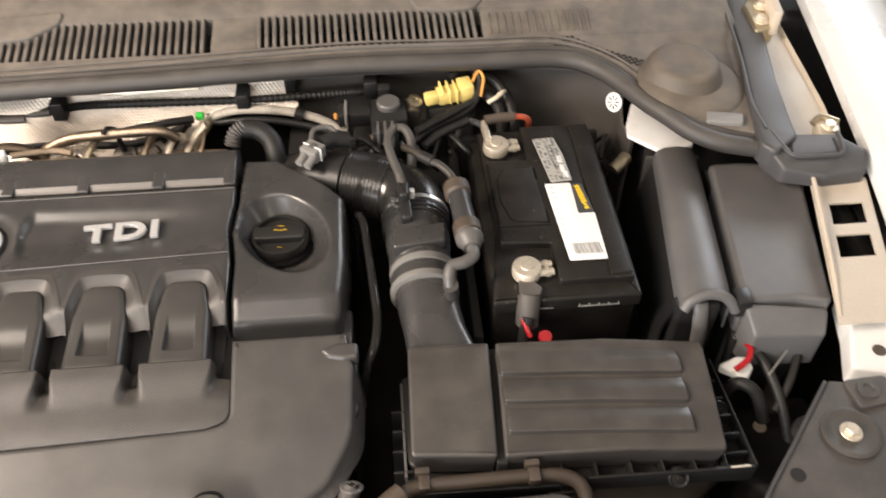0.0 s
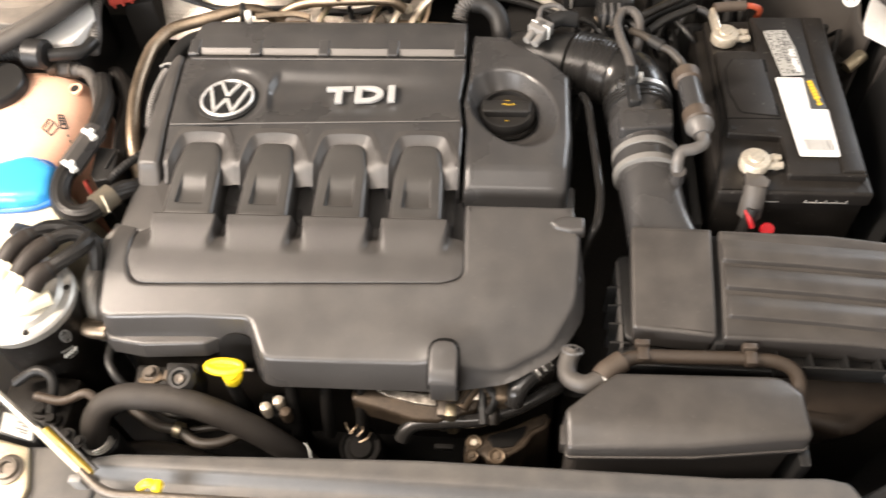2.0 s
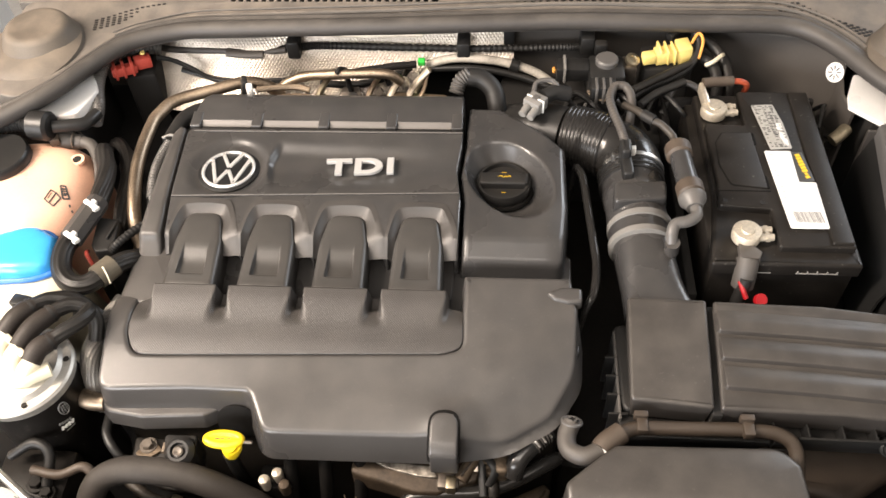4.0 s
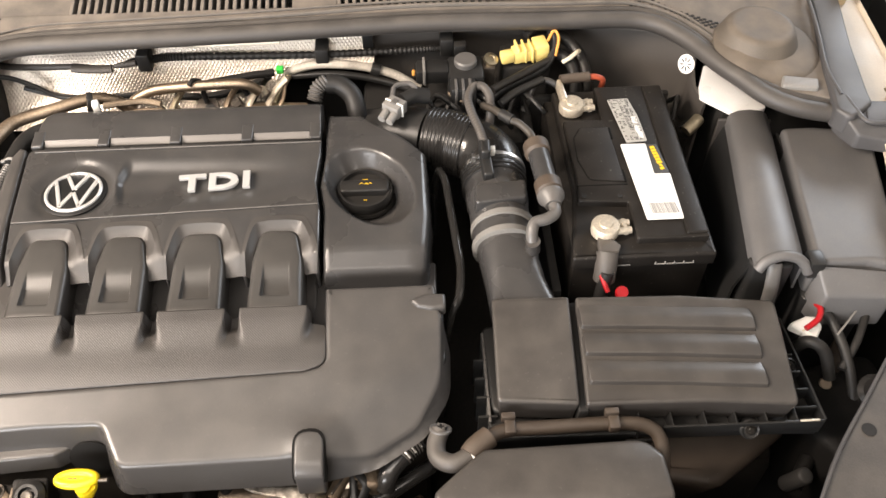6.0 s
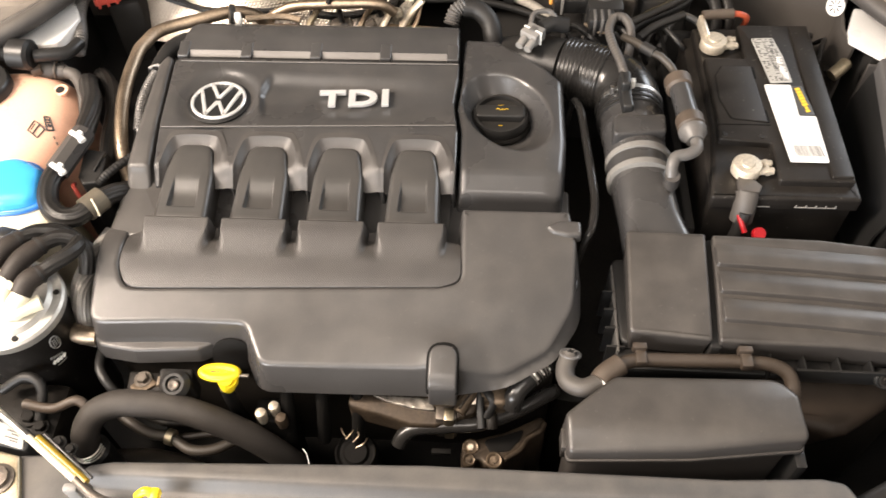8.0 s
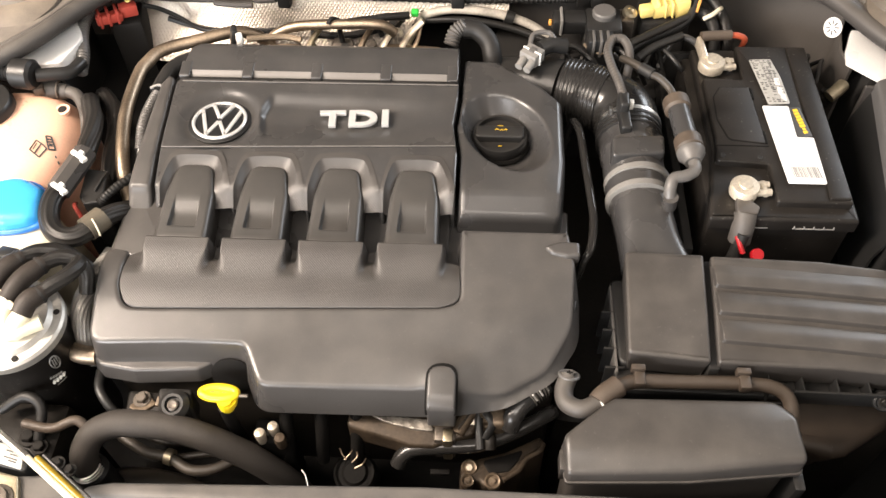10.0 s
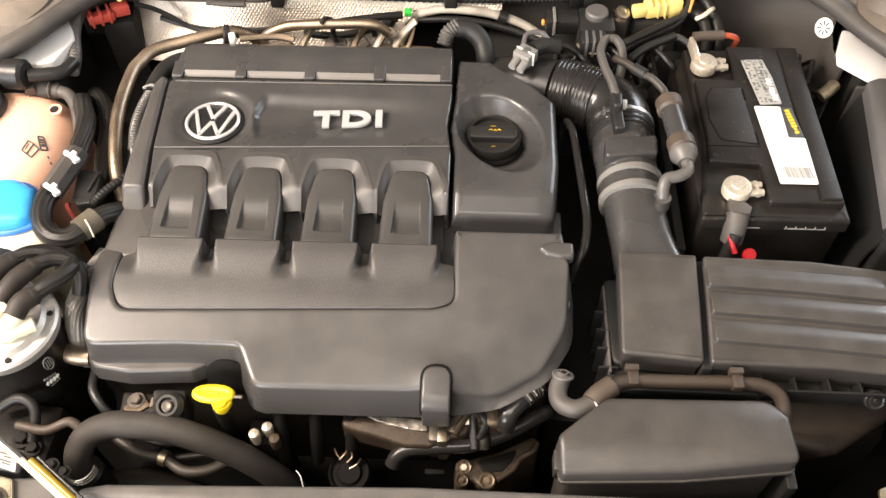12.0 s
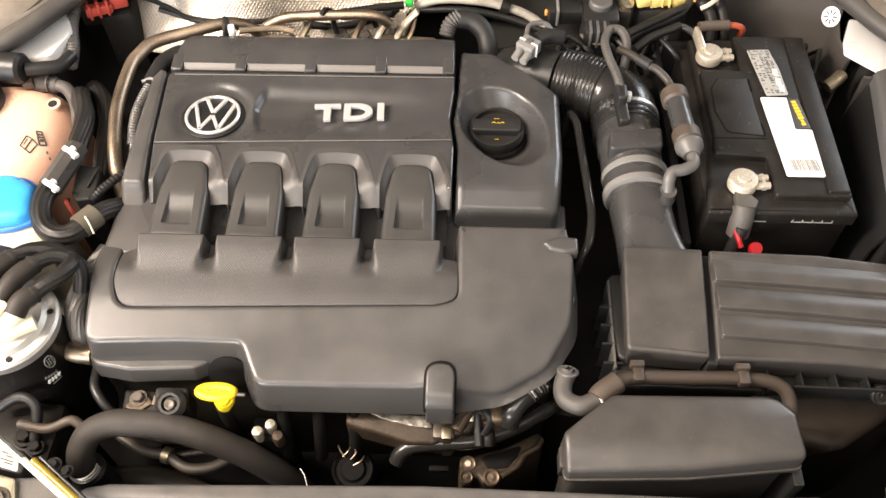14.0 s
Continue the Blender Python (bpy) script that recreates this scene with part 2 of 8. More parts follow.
glass = surface("glass", (0.9, 0.95, 0.93), 0.03, vary=0.01, relief=0.0)
glass.node_tree.nodes["Principled BSDF"].inputs["Transmission Weight"].default_value = 1.0

# ---- shaping helpers ----


def smooth(me, angle=38):
    me.polygons.foreach_set("use_smooth", [True] * len(me.polygons))
    me.set_sharp_from_angle(angle=radians(angle))


def thing(name, base, label, category, group="", kind=""):
    ob = new(name)
    ob.empty_display_size = 0.03
    ob.location = base
    return tagged(ob, label, category, group, kind)


def root_base(ob):
    while ob.parent:
        ob = ob.parent
    return ob.location


def part(name, bm, material, parent, label="", angle=38):
    """One mesh under a thing or a part; the bmesh is in world places."""
    base = root_base(parent)
    bmesh.ops.translate(bm, verts=bm.verts, vec=-base)
    bmesh.ops.recalc_face_normals(bm, faces=bm.faces)
    me = bpy.data.meshes.new(name)
    bm.to_mesh(me)
    bm.free()
    me.materials.append(material)
    smooth(me, angle)
    ob = new(name, me)
    ob.parent = parent
    if label:
        ob["label"] = label
    return ob


def solo(name, bm, material, base, label, category, group="", kind="", angle=38):
    """A thing that is one mesh, with its origin at its base."""
    bmesh.ops.translate(bm, verts=bm.verts, vec=-Vector(base))
    bmesh.ops.recalc_face_normals(bm, faces=bm.faces)
    me = bpy.data.meshes.new(name)
    bm.to_mesh(me)
    bm.free()
    me.materials.append(material)
    smooth(me, angle)
    ob = new(name, me)
    ob.location = base
    return tagged(ob, label, category, group, kind)


def join(*bms):
    out = bms[0]
    for b in bms[1:]:
        me = bpy.data.meshes.new("tmp")
        b.to_mesh(me)
        out.from_mesh(me)
        bpy.data.meshes.remove(me)
        b.free()
    return out


def box(x0, x1, y0, y1, z0, z1, bevel=0.002, seg=2, turn=None):
    bm = bmesh.new()
    bmesh.ops.create_cube(bm, size=1)
    bmesh.ops.scale(bm, vec=(x1 - x0, y1 - y0, z1 - z0), verts=bm.verts)
    if bevel:
        bmesh.ops.bevel(bm, geom=bm.edges[:], offset=min(bevel, 0.45 * min(x1 - x0, y1 - y0, z1 - z0)), segments=seg, profile=0.5, affect="EDGES")
    if turn is not None:
        bmesh.ops.transform(bm, matrix=Euler([radians(a) for a in turn]).to_matrix().to_4x4(), verts=bm.verts)
    bmesh.ops.translate(bm, vec=((x0 + x1) / 2, (y0 + y1) / 2, (z0 + z1) / 2), verts=bm.verts)
    return bm


def rounded(pts, r=0.01, seg=5):
    """Round the corners of a closed outline; a point may bring its own radius."""
    out, n = [], len(pts)
    for i, p in enumerate(pts):
        rad = p[2] if len(p) > 2 else r
        a, b, c = Vector(pts[i - 1][:2]), Vector(p[:2]), Vector(pts[(i + 1) % n][:2])
        u, v = (a - b), (c - b)
        lu, lv = u.length, v.length
        u.normalize()
        v.normalize()
        ang = u.angle(v)
        if ang > 3.05 or rad < 1e-5:
            out.append(b)
            continue
        d = min(rad / math.tan(ang / 2), 0.48 * lu, 0.48 * lv)
        p0, p1 = b + u * d, b + v * d
        for k in range(seg + 1):
            t = k / seg
            out.append(p0 * (1 - t) ** 2 + b * 2 * t * (1 - t) + p1 * t * t)
    area = sum(p.x * q.y - q.x * p.y for p, q in zip(out, out[1:] + out[:1]))
    return out if area > 0 else out[::-1]


def inset(poly, d):
    n, out = len(poly), []
    for i in range(n):
        a, b, c = poly[i - 1], poly[i], poly[(i + 1) % n]
        e, f = (b - a), (c - b)
        if e.length < 1e-9 or f.length < 1e-9:
            out.append(b.copy())
            continue
        n1, n2 = Vector((-e.y, e.x)).normalized(), Vector((-f.y, f.x)).normalized()
        m = n1 + n2
        m = m.normalized() if m.length > 1e-6 else n1
        out.append(b + m * d / max(0.5, m.dot(n1)))
    return out


def slab(pts, top, bottom, bevel=0.004, r=0.01, xs=(), ys=(), draft=0.0, seg=5, steps=3, hold=0.0):
    """A moulded cap: rounded outline, rolled upper edge, top height from a number or a function of x and y, drafted sides. hold: width of the flat rim that keeps the roll crisp."""
    poly = rounded(pts, r, seg)
    bm = bmesh.new()
    rings = [(-draft, -9.0), (0.0, -bevel)]
    for k in range(1, steps + 1):
        a = math.pi / 2 * k / steps
        rings.append((bevel * (1 - math.cos(a)), -bevel * (1 - math.sin(a))))
    if hold:
        rings.append((bevel + hold, 0.0))
    loops = []
    for d, z in rings:
        loops.append([bm.verts.new((p.x, p.y, z)) for p in (inset(poly, d) if d else poly)])
    n = len(poly)
    for lo, hi in zip(loops, loops[1:]):
        for i in range(n):
            bm.faces.new((lo[i], lo[(i + 1) % n], hi[(i + 1) % n], hi[i]))
    bm.faces.new(loops[-1])
    bm.faces.new(loops[0][::-1])
    bm.normal_update()
    for x in xs:
        bmesh.ops.bisect_plane(bm, geom=bm.verts[:] + bm.edges[:] + bm.faces[:], plane_co=(x, 0, 0), plane_no=(1, 0, 0))
    for y in ys:
        bmesh.ops.bisect_plane(bm, geom=bm.verts[:] + bm.edges[:] + bm.faces[:], plane_co=(0, y, 0), plane_no=(0, 1, 0))
    for v in bm.verts:
        z = v.co.z
        h = top(v.co.x, v.co.y) if callable(top) else top
        b = bottom(v.co.x, v.co.y) if callable(bottom) else bottom
        v.co.z = b if z < -8.9 else (h + z if z > -bevel * 1.01 else b + (h - bevel - b) * (z + 9) / (9 - bevel))
    bm.normal_update()
    bmesh.ops.triangulate(bm, faces=[f for f in bm.faces if len(f.verts) > 4])
    return bm


def path(points, sub=8, closed=False):
    """Points on a smooth curve through the given ones."""
    p = [Vector(q) for q in points]
    n, out = len(p), []
    last = n if closed else n - 1
    for i in range(last):
        a = p[i - 1] if (i or closed) else p[0] * 2 - p[1]
        b, c = p[i], p[(i + 1) % n]
        d = p[(i + 2) % n] if (i + 2 < n or closed) else c * 2 - b
        for k in range(sub):
            t = k / sub
            out.append(0.5 * (2 * b + (c - a) * t + (2 * a - 5 * b + 4 * c - d) * t * t + (3 * b - a - 3 * c + d) * t ** 3))
    if not closed:
        out.append(p[-1])
    return out


def tube(points, r, seg=12, sub=8, closed=False, radius=None, caps=True, flat=1.0):
    """A round hose or wire along a smooth curve. radius: a function of the way along, 0 to 1. flat: height over width."""
    c = path(points, sub, closed)
    bm = bmesh.new()
    n = len(c)
    side = None
    loops = []
    for i in range(n):
        t = (c[(i + 1) % n] - c[i - 1]) if closed else (c[min(i + 1, n - 1)] - c[max(i - 1, 0)])
        t.normalize()
        if side is None:
            side = t.cross(Vector((0, 0, 1)))
            if side.length < 0.2:
                side = t.cross(Vector((0, 1, 0)))
        side = (side - t * side.dot(t)).normalized()
        up = side.cross(t)
        rad = r * (radius(i / (n - 1)) if radius else 1)
        loops.append([bm.verts.new(c[i] + side * rad * math.cos(2 * math.pi * k / seg) + up * rad * flat * math.sin(2 * math.pi * k / seg)) for k in range(seg)])
    for i in range(n if closed else n - 1):
        a, b = loops[i], loops[(i + 1) % n]
        for k in range(seg):
            bm.faces.new((a[k], a[(k + 1) % seg], b[(k + 1) % seg], b[k]))
    if caps and not closed:
        bm.faces.new(loops[0][::-1])
        bm.faces.new(loops[-1])
    return bm


def ribbed(points, r, pitch=0.004, depth=0.16, seg=12):
    """A corrugated hose."""
    c = path(points, 10)
    length = sum((b - a).length for a, b in zip(c, c[1:]))
    count = max(3, int(length / pitch))
    sub = max(4, int(count * 4 / max(1, len(points) - 1)))
    return tube(points, r, seg, sub, radius=lambda t: 1 - depth * (0.5 + 0.5 * math.cos(2 * math.pi * t * count)))


def corded(points, r, cords=11, seg=44, sub=8, depth=0.09, twist=0.0):
    """A hose in a sleeve of lengthwise cords, which may wind round it."""
    c = path(points, sub)
    bm, side, loops, n = bmesh.new(), None, [], len(path(points, sub))
    for i in range(n):
        t = (c[min(i + 1, n - 1)] - c[max(i - 1, 0)]).normalized()
        if side is None:
            side = t.cross(Vector((0, 0, 1)))
            if side.length < 0.2:
                side = t.cross(Vector((0, 1, 0)))
        side = (side - t * side.dot(t)).normalized()
        up = side.cross(t)
        ring = []
        for k in range(seg):
            a = 2 * math.pi * k / seg
            rad = r * (1 - depth * (0.5 + 0.5 * math.cos(cords * (a + twist * i / n))))
            ring.append(bm.verts.new(c[i] + side * rad * math.cos(a) + up * rad * math.sin(a)))
        loops.append(ring)
    for a, b in zip(loops, loops[1:]):
        for k in range(seg):
            bm.faces.new((a[k], a[(k + 1) % seg], b[(k + 1) % seg], b[k]))
    bm.faces.new(loops[0][::-1])
    bm.faces.new(loops[-1])
    return bm


def lathe(profile, at, axis=(0, 0, 1), seg=28):
    """A turned shape: (radius, height) pairs along an axis."""
    bm = bmesh.new()
    loops = []
    for r, h in profile:
        loops.append([bm.verts.new((max(r, 1e-5) * math.cos(2 * math.pi * k / seg), max(r, 1e-5) * math.sin(2 * math.pi * k / seg), h)) for k in range(seg)])
    for a, b in zip(loops, loops[1:]):
        for k in range(seg):
            bm.faces.new((a[k], a[(k + 1) % seg], b[(k + 1) % seg], b[k]))
    bm.faces.new(loops[0][::-1])
    bm.faces.new(loops[-1])
    m = Matrix.Translation(at) @ Vector((0, 0, 1)).rotation_difference(Vector(axis).normalized()).to_matrix().to_4x4()
    bmesh.ops.transform(bm, matrix=m, verts=bm.verts)
    return bm


def drum(at, axis, r, h, b=0.001, seg=24):
    """A cylinder from a point along an axis, with rolled edges."""
    return lathe([(r - b, 0), (r, b), (r, h - b), (r - b, h)], at, axis, seg)


def bolt(at, r=0.006, axis=(0, 0, 1)):
    """Hexagon head with a washer."""
    return join(drum(at, axis, r * 1.5, r * 0.3, r * 0.08, 20), lathe([(r, r * 0.3), (r, r * 0.95), (r * 0.85, r * 1.1)], at, axis, 6))


def lerp_table(v, table):
    """Straight-line reading of a table of (place, value), places rising."""
    if v <= table[0][0]:
        return table[0][1]
    for (a, p), (b, q) in zip(table, table[1:]):
        if v <= b:
            return p + (q - p) * (v - a) / (b - a)
    return table[-1][1]


def ease(t):
    t = max(0.0, min(1.0, t))
    return t * t * (3 - 2 * t)


def steps(a, b, n):
    return [a + (b - a) * i / (n - 1) for i in range(n)]

# ---- setting ----


def setting(name, bm, material, label, category, base=(0, 0, 0)):
    return solo(name, bm, material, base, label, category, kind="structure")


# unseen room added for bounce; dark ceiling and back replace a bonnet's reflection
setting("floor", box(-3.2, 3.2, -2.7, 3.7, -0.1, 0.0, 0), concrete, "unseen grey floor under the car, closing the room for bounced light", "floor")
setting("ceiling", box(-3.2, 3.2, -2.7, 3.7, 2.7, 2.8, 0), dark_enclosure, "unseen ceiling above the car, toned dark so flat tops reflect little", "ceiling")
setting("wall_front", box(-3.2, 3.2, -2.8, -2.7, 0, 2.7, 0), plaster, "unseen pale wall before the car, added to bounce light", "wall")
setting("wall_back", box(-3.2, 3.2, 3.7, 3.8, 0, 2.7, 0), dark_enclosure, "unseen wall behind the car, toned dark so flat tops reflect little", "wall")
setting("wall_left", box(-3.3, -3.2, -2.8, 3.8, 0, 2.7, 0), plaster, "unseen pale side wall, added to bounce light", "wall")
setting("wall_right", box(3.2, 3.3, -2.8, 3.8, 0, 2.7, 0), plaster, "unseen pale side wall, added to bounce light", "wall")

# bay shell: undertray, bulkhead, inner wings; the near-black ones paint the bay's shade
setting("undertray", box(-1.0, 0.60, 0.10, 1.10, 0.30, 0.40, 0.01), deep_plastic, "black plastic undertray closing the engine bay below", "undertray")
setting("bulkhead", box(-0.98, 0.58, 1.02, 1.05, 0.40, 0.895, 0.003), deep_plastic, "bulkhead behind the engine, coloured near-black for the bay's shade", "bulkhead")
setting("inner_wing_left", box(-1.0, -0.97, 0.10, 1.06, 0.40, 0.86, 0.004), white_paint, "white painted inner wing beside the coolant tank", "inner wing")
setting("inner_wing_right", box(0.53, 0.55, 0.10, 1.06, 0.40, 0.80, 0.004), deep_plastic, "inner wing beside the fuse box, shade put into a near-black colour", "inner wing")


def loft(rows, material_thickness=0.0):
    """A sheet through rows of points."""
    bm = bmesh.new()
    grid = [[bm.verts.new(p) for p in row] for row in rows]
    for a, b in zip(grid, grid[1:]):
        for i in range(len(a) - 1):
            bm.faces.new((a[i], a[i + 1], b[i + 1], b[i]))
    if material_thickness:
        bmesh.ops.recalc_face_normals(bm, faces=bm.faces)
        bmesh.ops.solidify(bm, geom=bm.faces[:], thickness=material_thickness)
    return bm


# outer wings: a rolled upper edge falling to the side
def wing(edge, sign):
    rows = []
    for x, y, z in edge:
        rows.append([(x - sign * 0.001, y, z - 0.021), (x, y, z - 0.004), (x + sign * 0.012, y, z), (x + sign * 0.05, y, z + 0.004), (x + sign * 0.12, y, z - 0.012), (x + sign * 0.18, y, z - 0.06),
                     (x + sign * 0.21, y, z - 0.16), (x + sign * 0.215, y, z - 0.45)])
    return loft(rows, 0.002)


right_edge = [(0.605, 1.35, 0.945), (0.580, 1.10, 0.93), (0.560, 0.90, 0.918), (0.541, 0.72, 0.905), (0.526, 0.58, 0.885), (0.492, 0.40, 0.865), (0.44, 0.25, 0.845), (0.38, 0.12, 0.82)]
fender_right = solo("fender_right", wing(right_edge, 1), white_paint, (0.6, 0.7, 0.40), "glossy white painted front wing with rolled edge", "car wing", kind="structure")
fender_left = solo("fender_left", wing([(-0.44 - x, y, z) for x, y, z in right_edge], -1), white_paint, (-1.05, 0.7, 0.40), "glossy white painted front wing with rolled edge", "car wing", kind="structure")

# strut towers: white painted shoulders with a plastic dome on the cowl behind


setting("strut_tower_right", slab([(0.266, 0.846, 0.004), (0.284, 0.892), (0.312, 0.885), (0.345, 0.815), (0.348, 0.792), (0.300, 0.784), (0.262, 0.822)], lambda x, y: 0.853 - 0.06 * max(0, 0.29 - x), 0.8465, 0.001, 0.006), white_paint, "white painted suspension strut tower beside the battery", "strut tower", (0.32, 0.82, 0.80))
# box in near-black, so the side below the tower reads as shaded
setting("wheel_arch_right", box(0.29, 0.53, 0.80, 0.92, 0.41, 0.842, 0.01), deep_plastic, "wheel arch under the strut tower, coloured near-black for shade", "wheel arch")
setting("strut_tower_left", slab([(-0.97, 0.752), (-0.86, 0.757), (-0.815, 0.768), (-0.802, 0.82), (-0.832, 0.885), (-0.97, 0.91)], lambda x, y: 0.872, 0.855, 0.003, 0.012), white_paint, "white painted suspension strut tower beside the coolant tank", "strut tower", (-0.9, 0.82, 0.80))


# ---- cowl ----
cowl = thing("cowl_panel", (-0.22, 1.0, 0.88), "dusty grey plastic cowl panel with slotted air intake grilles", "cowl panel")


def cowl_z(x, y):
    return lerp_table(y, [(0.70, 0.905), (0.95, 0.905), (0.975, 0.912), (1.05, 0.926), (1.075, 0.935), (1.18, 0.945), (1.3, 0.955)])


front_lip = slab([(-0.96, 0.78), (-0.885, 0.760), (-0.845, 0.80), (-0.785, 0.898), (-0.70, 0.930), (-0.45, 0.942), (-0.13, 0.955), (0.14, 0.952), (0.215, 0.938), (0.262, 0.890), (0.310, 0.805), (0.335, 0.774), (0.41, 0.745), (0.44, 0.76), (0.46, 0.90),
                  (0.46, 0.982), (-0.96, 0.982)], cowl_z, 0.880, 0.003, 0.03, xs=steps(-0.9, 0.4, 14), ys=[0.85, 0.91, 0.95, 0.975])
part("front_lip", front_lip, cowl_plastic, cowl)
part("rear_shelf", slab([(-0.98, 1.052), (0.46, 1.046), (0.46, 1.24), (-0.98, 1.24)], cowl_z, 0.88, 0.003, 0.004, xs=steps(-0.9, 0.4, 14), ys=[1.075, 1.1, 1.18]), cowl_plastic, cowl)
# near-black sheet paints the shade of the hollow
part("grille_floor", box(-0.97, 0.45, 0.975, 1.06, 0.872, 0.882, 0.001), deep_plastic, cowl, "near-black sheet for the shade under the grille")


def grille_bridge(x0, x1):
    return slab([(x0, 0.979), (x1, 0.979), (x1, 1.055), (x0, 1.055)], lambda x, y: cowl_z(x, y) - 0.001, 0.882, 0.002, 0.002, ys=[1.0, 1.03])


part("grille_bridge", grille_bridge(-0.315, -0.249), cowl_plastic, cowl)
part("grille_bridge", grille_bridge(0.078, 0.455), cowl_plastic, cowl)
part("grille_bridge", grille_bridge(-0.97, -0.636), cowl_plastic, cowl)
# slats of the two open grilles
slat_mesh = None
slat_xs = [-0.6344 + 0.0118 * i for i in range(27)] + [-0.2465 + 0.0112 * i for i in range(29)]
for i, x in enumerate(slat_xs):
    if slat_mesh is None:
        first = part("slat", slab([(-0.0023, 0.979), (0.0030, 0.979), (0.0005, 1.054), (-0.0048, 1.054)], lambda u, v: cowl_z(u, v) - 0.0005, 0.886, 0.001, 0.0005, ys=[1.0, 1.03], steps=2, seg=2), cowl_plastic, cowl)
        slat_mesh = first.data
        first.location.x = x
    else:
        o = new("slat", slat_mesh)
        o.parent = cowl
        o.location.x = x
# moulded scallops over the left end and the filled right end of the grille
part("scallop", slab([(-0.70, 1.062), (-0.66, 1.035), (-0.62, 1.018), (-0.575, 1.022), (-0.535, 1.05), (-0.53, 1.07)], lambda x, y: cowl_z(x, y) + 0.004, 0.90, 0.004, 0.02), cowl_plastic, cowl)
part("scallop", slab([(-0.03, 1.068), (-0.015, 1.047), (0.03, 1.040), (0.07, 1.043), (0.09, 1.066)], lambda x, y: cowl_z(x, y) + 0.004, 0.90, 0.004, 0.02), cowl_plastic, cowl)
for i in range(14):
    x = 0.088 + 0.0112 * i
    part("blind_slot", box(x, x + 0.004, 0.992, 1.036, cowl_z(0, 1.01) - 0.003, cowl_z(0, 1.01) + 0.0012, 0.0008, turn=(10.5, 0, 0)), dome_plastic, cowl)
# fine drain mesh beside each dome, its shaded holes drawn as dark blocks
mesh_bm = bmesh.new()
for i in range(17):
    for j in range(4):
        x, y = 0.175 + i * 0.0075 + j * 0.0018, 0.9755 - j * 0.0065 - max(0, i - 4) * 0.0048
        mesh_bm = join(mesh_bm, box(x, x + 0.0048, y, y + 0.0042, cowl_z(x, y) - 0.002, cowl_z(x, y) + 0.0008, 0))
for i in range(13):
    for j in range(1 if i < 5 else min(5, i - 3)):
        x, y = -0.737 - 0.0082 * i + 0.0012 * j, 0.9735 - 0.0011 * i - 0.00014 * i * i - 0.0058 * j
        mesh_bm = join(mesh_bm, box(x, x + 0.0050, y, y + 0.0032, cowl_z(x, y) - 0.002, cowl_z(x, y) + 0.0008, 0))
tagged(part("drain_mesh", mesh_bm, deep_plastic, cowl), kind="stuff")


def dome(name, cx, cy):
    prof = [(0.062, -0.012), (0.060, 0.002), (0.056, 0.008), (0.048, 0.026), (0.044, 0.031), (0.037, 0.033), (0.030, 0.0315), (0.0, 0.0335)]
    t = thing(name, (cx, cy, 0.90), "dust-covered brown plastic dome cap over the strut mount", "strut cap")
    tagged(t, group="strut caps on the cowl")
    part("cap", lathe(prof, (cx, cy, 0.905), (0, 0, 1), 40), dome_plastic, t)
    s = 1 if cx > -0.2 else -1
    part("skirt", lathe([(0.080, -0.010), (0.079, 0.000), (0.070, 0.007), (0.058, 0.014), (0.0, 0.016)], (cx + s * 0.016, cy - 0.016, 0.903), (s * 0.10, -0.06, 1), 40), dome_plastic, t)
    return t


dome("strut_cap", 0.339, 0.870)
dome("strut_cap", -0.895, 0.885)

# rubber seal along the cowl
seal_line = [(-0.97, 0.68, 0.885), (-0.880, 0.745, 0.897), (-0.842, 0.785, 0.90), (-0.812, 0.836, 0.90), (-0.779, 0.884, 0.90), (-0.742, 0.908, 0.90), (-0.686, 0.924, 0.90), (-0.588, 0.929, 0.90), (-0.374, 0.937, 0.90), (-0.128, 0.949, 0.90), (0.05, 0.945, 0.90), (0.150, 0.944, 0.90),
             (0.195, 0.938, 0.90), (0.224, 0.920, 0.90), (0.253, 0.884, 0.90), (0.281, 0.832, 0.90), (0.302, 0.800, 0.90), (0.327, 0.766, 0.898), (0.362, 0.744, 0.895), (0.41, 0.732, 0.892)]
seal = thing("rubber_seal", (-0.22, 0.93, 0.89), "dusty black rubber seal strip along the cowl edge", "rubber seal")
part("bulb", tube(seal_line, 0.0125, 12, 8), dusty_rubber, seal)
part("clamp_lip", tube([(x, y + 0.016, z + 0.004) for x, y, z in seal_line], 0.007, 8, 8), dusty_rubber, seal)

ridge_line = [p for p in seal_line if -0.80 < p[0] < 0.30]
for off, r in ((0.026, 0.0035), (0.036, 0.0022)):
    part("lip_ridge", tube([(x - (off * 0.5 if x < -0.74 else 0) + (off * 0.6 if x > 0.21 else 0), y + off * (0.75 if (x > 0.21 or x < -0.74) else 1.0), cowl_z(x, y + off) + 0.001) for x, y, z in ridge_line], r, 8, 6), cowl_plastic, cowl)
bits = bmesh.new()
random.seed(12)
for x0 in (-0.40, -0.155):
    for i in range(9):
        x, y = x0 + random.uniform(-0.025, 0.025), 1.0 + random.uniform(-0.012, 0.012)
        bits = join(bits, box(x, x + random.uniform(0.004, 0.009), y, y + random.uniform(0.003, 0.008), 0.885, 0.896, 0.001, turn=(random.uniform(-20, 20), random.uniform(-20, 20), random.uniform(0, 90))))
tagged(part("dry_leaf_bits", bits, primer, cowl, "dry leaf crumbs under the grille"), kind="stuff")

wiper = thing("wiper_arm", (-0.2, 1.13, 0.945), "black windscreen wiper arm resting above the cowl", "wiper")
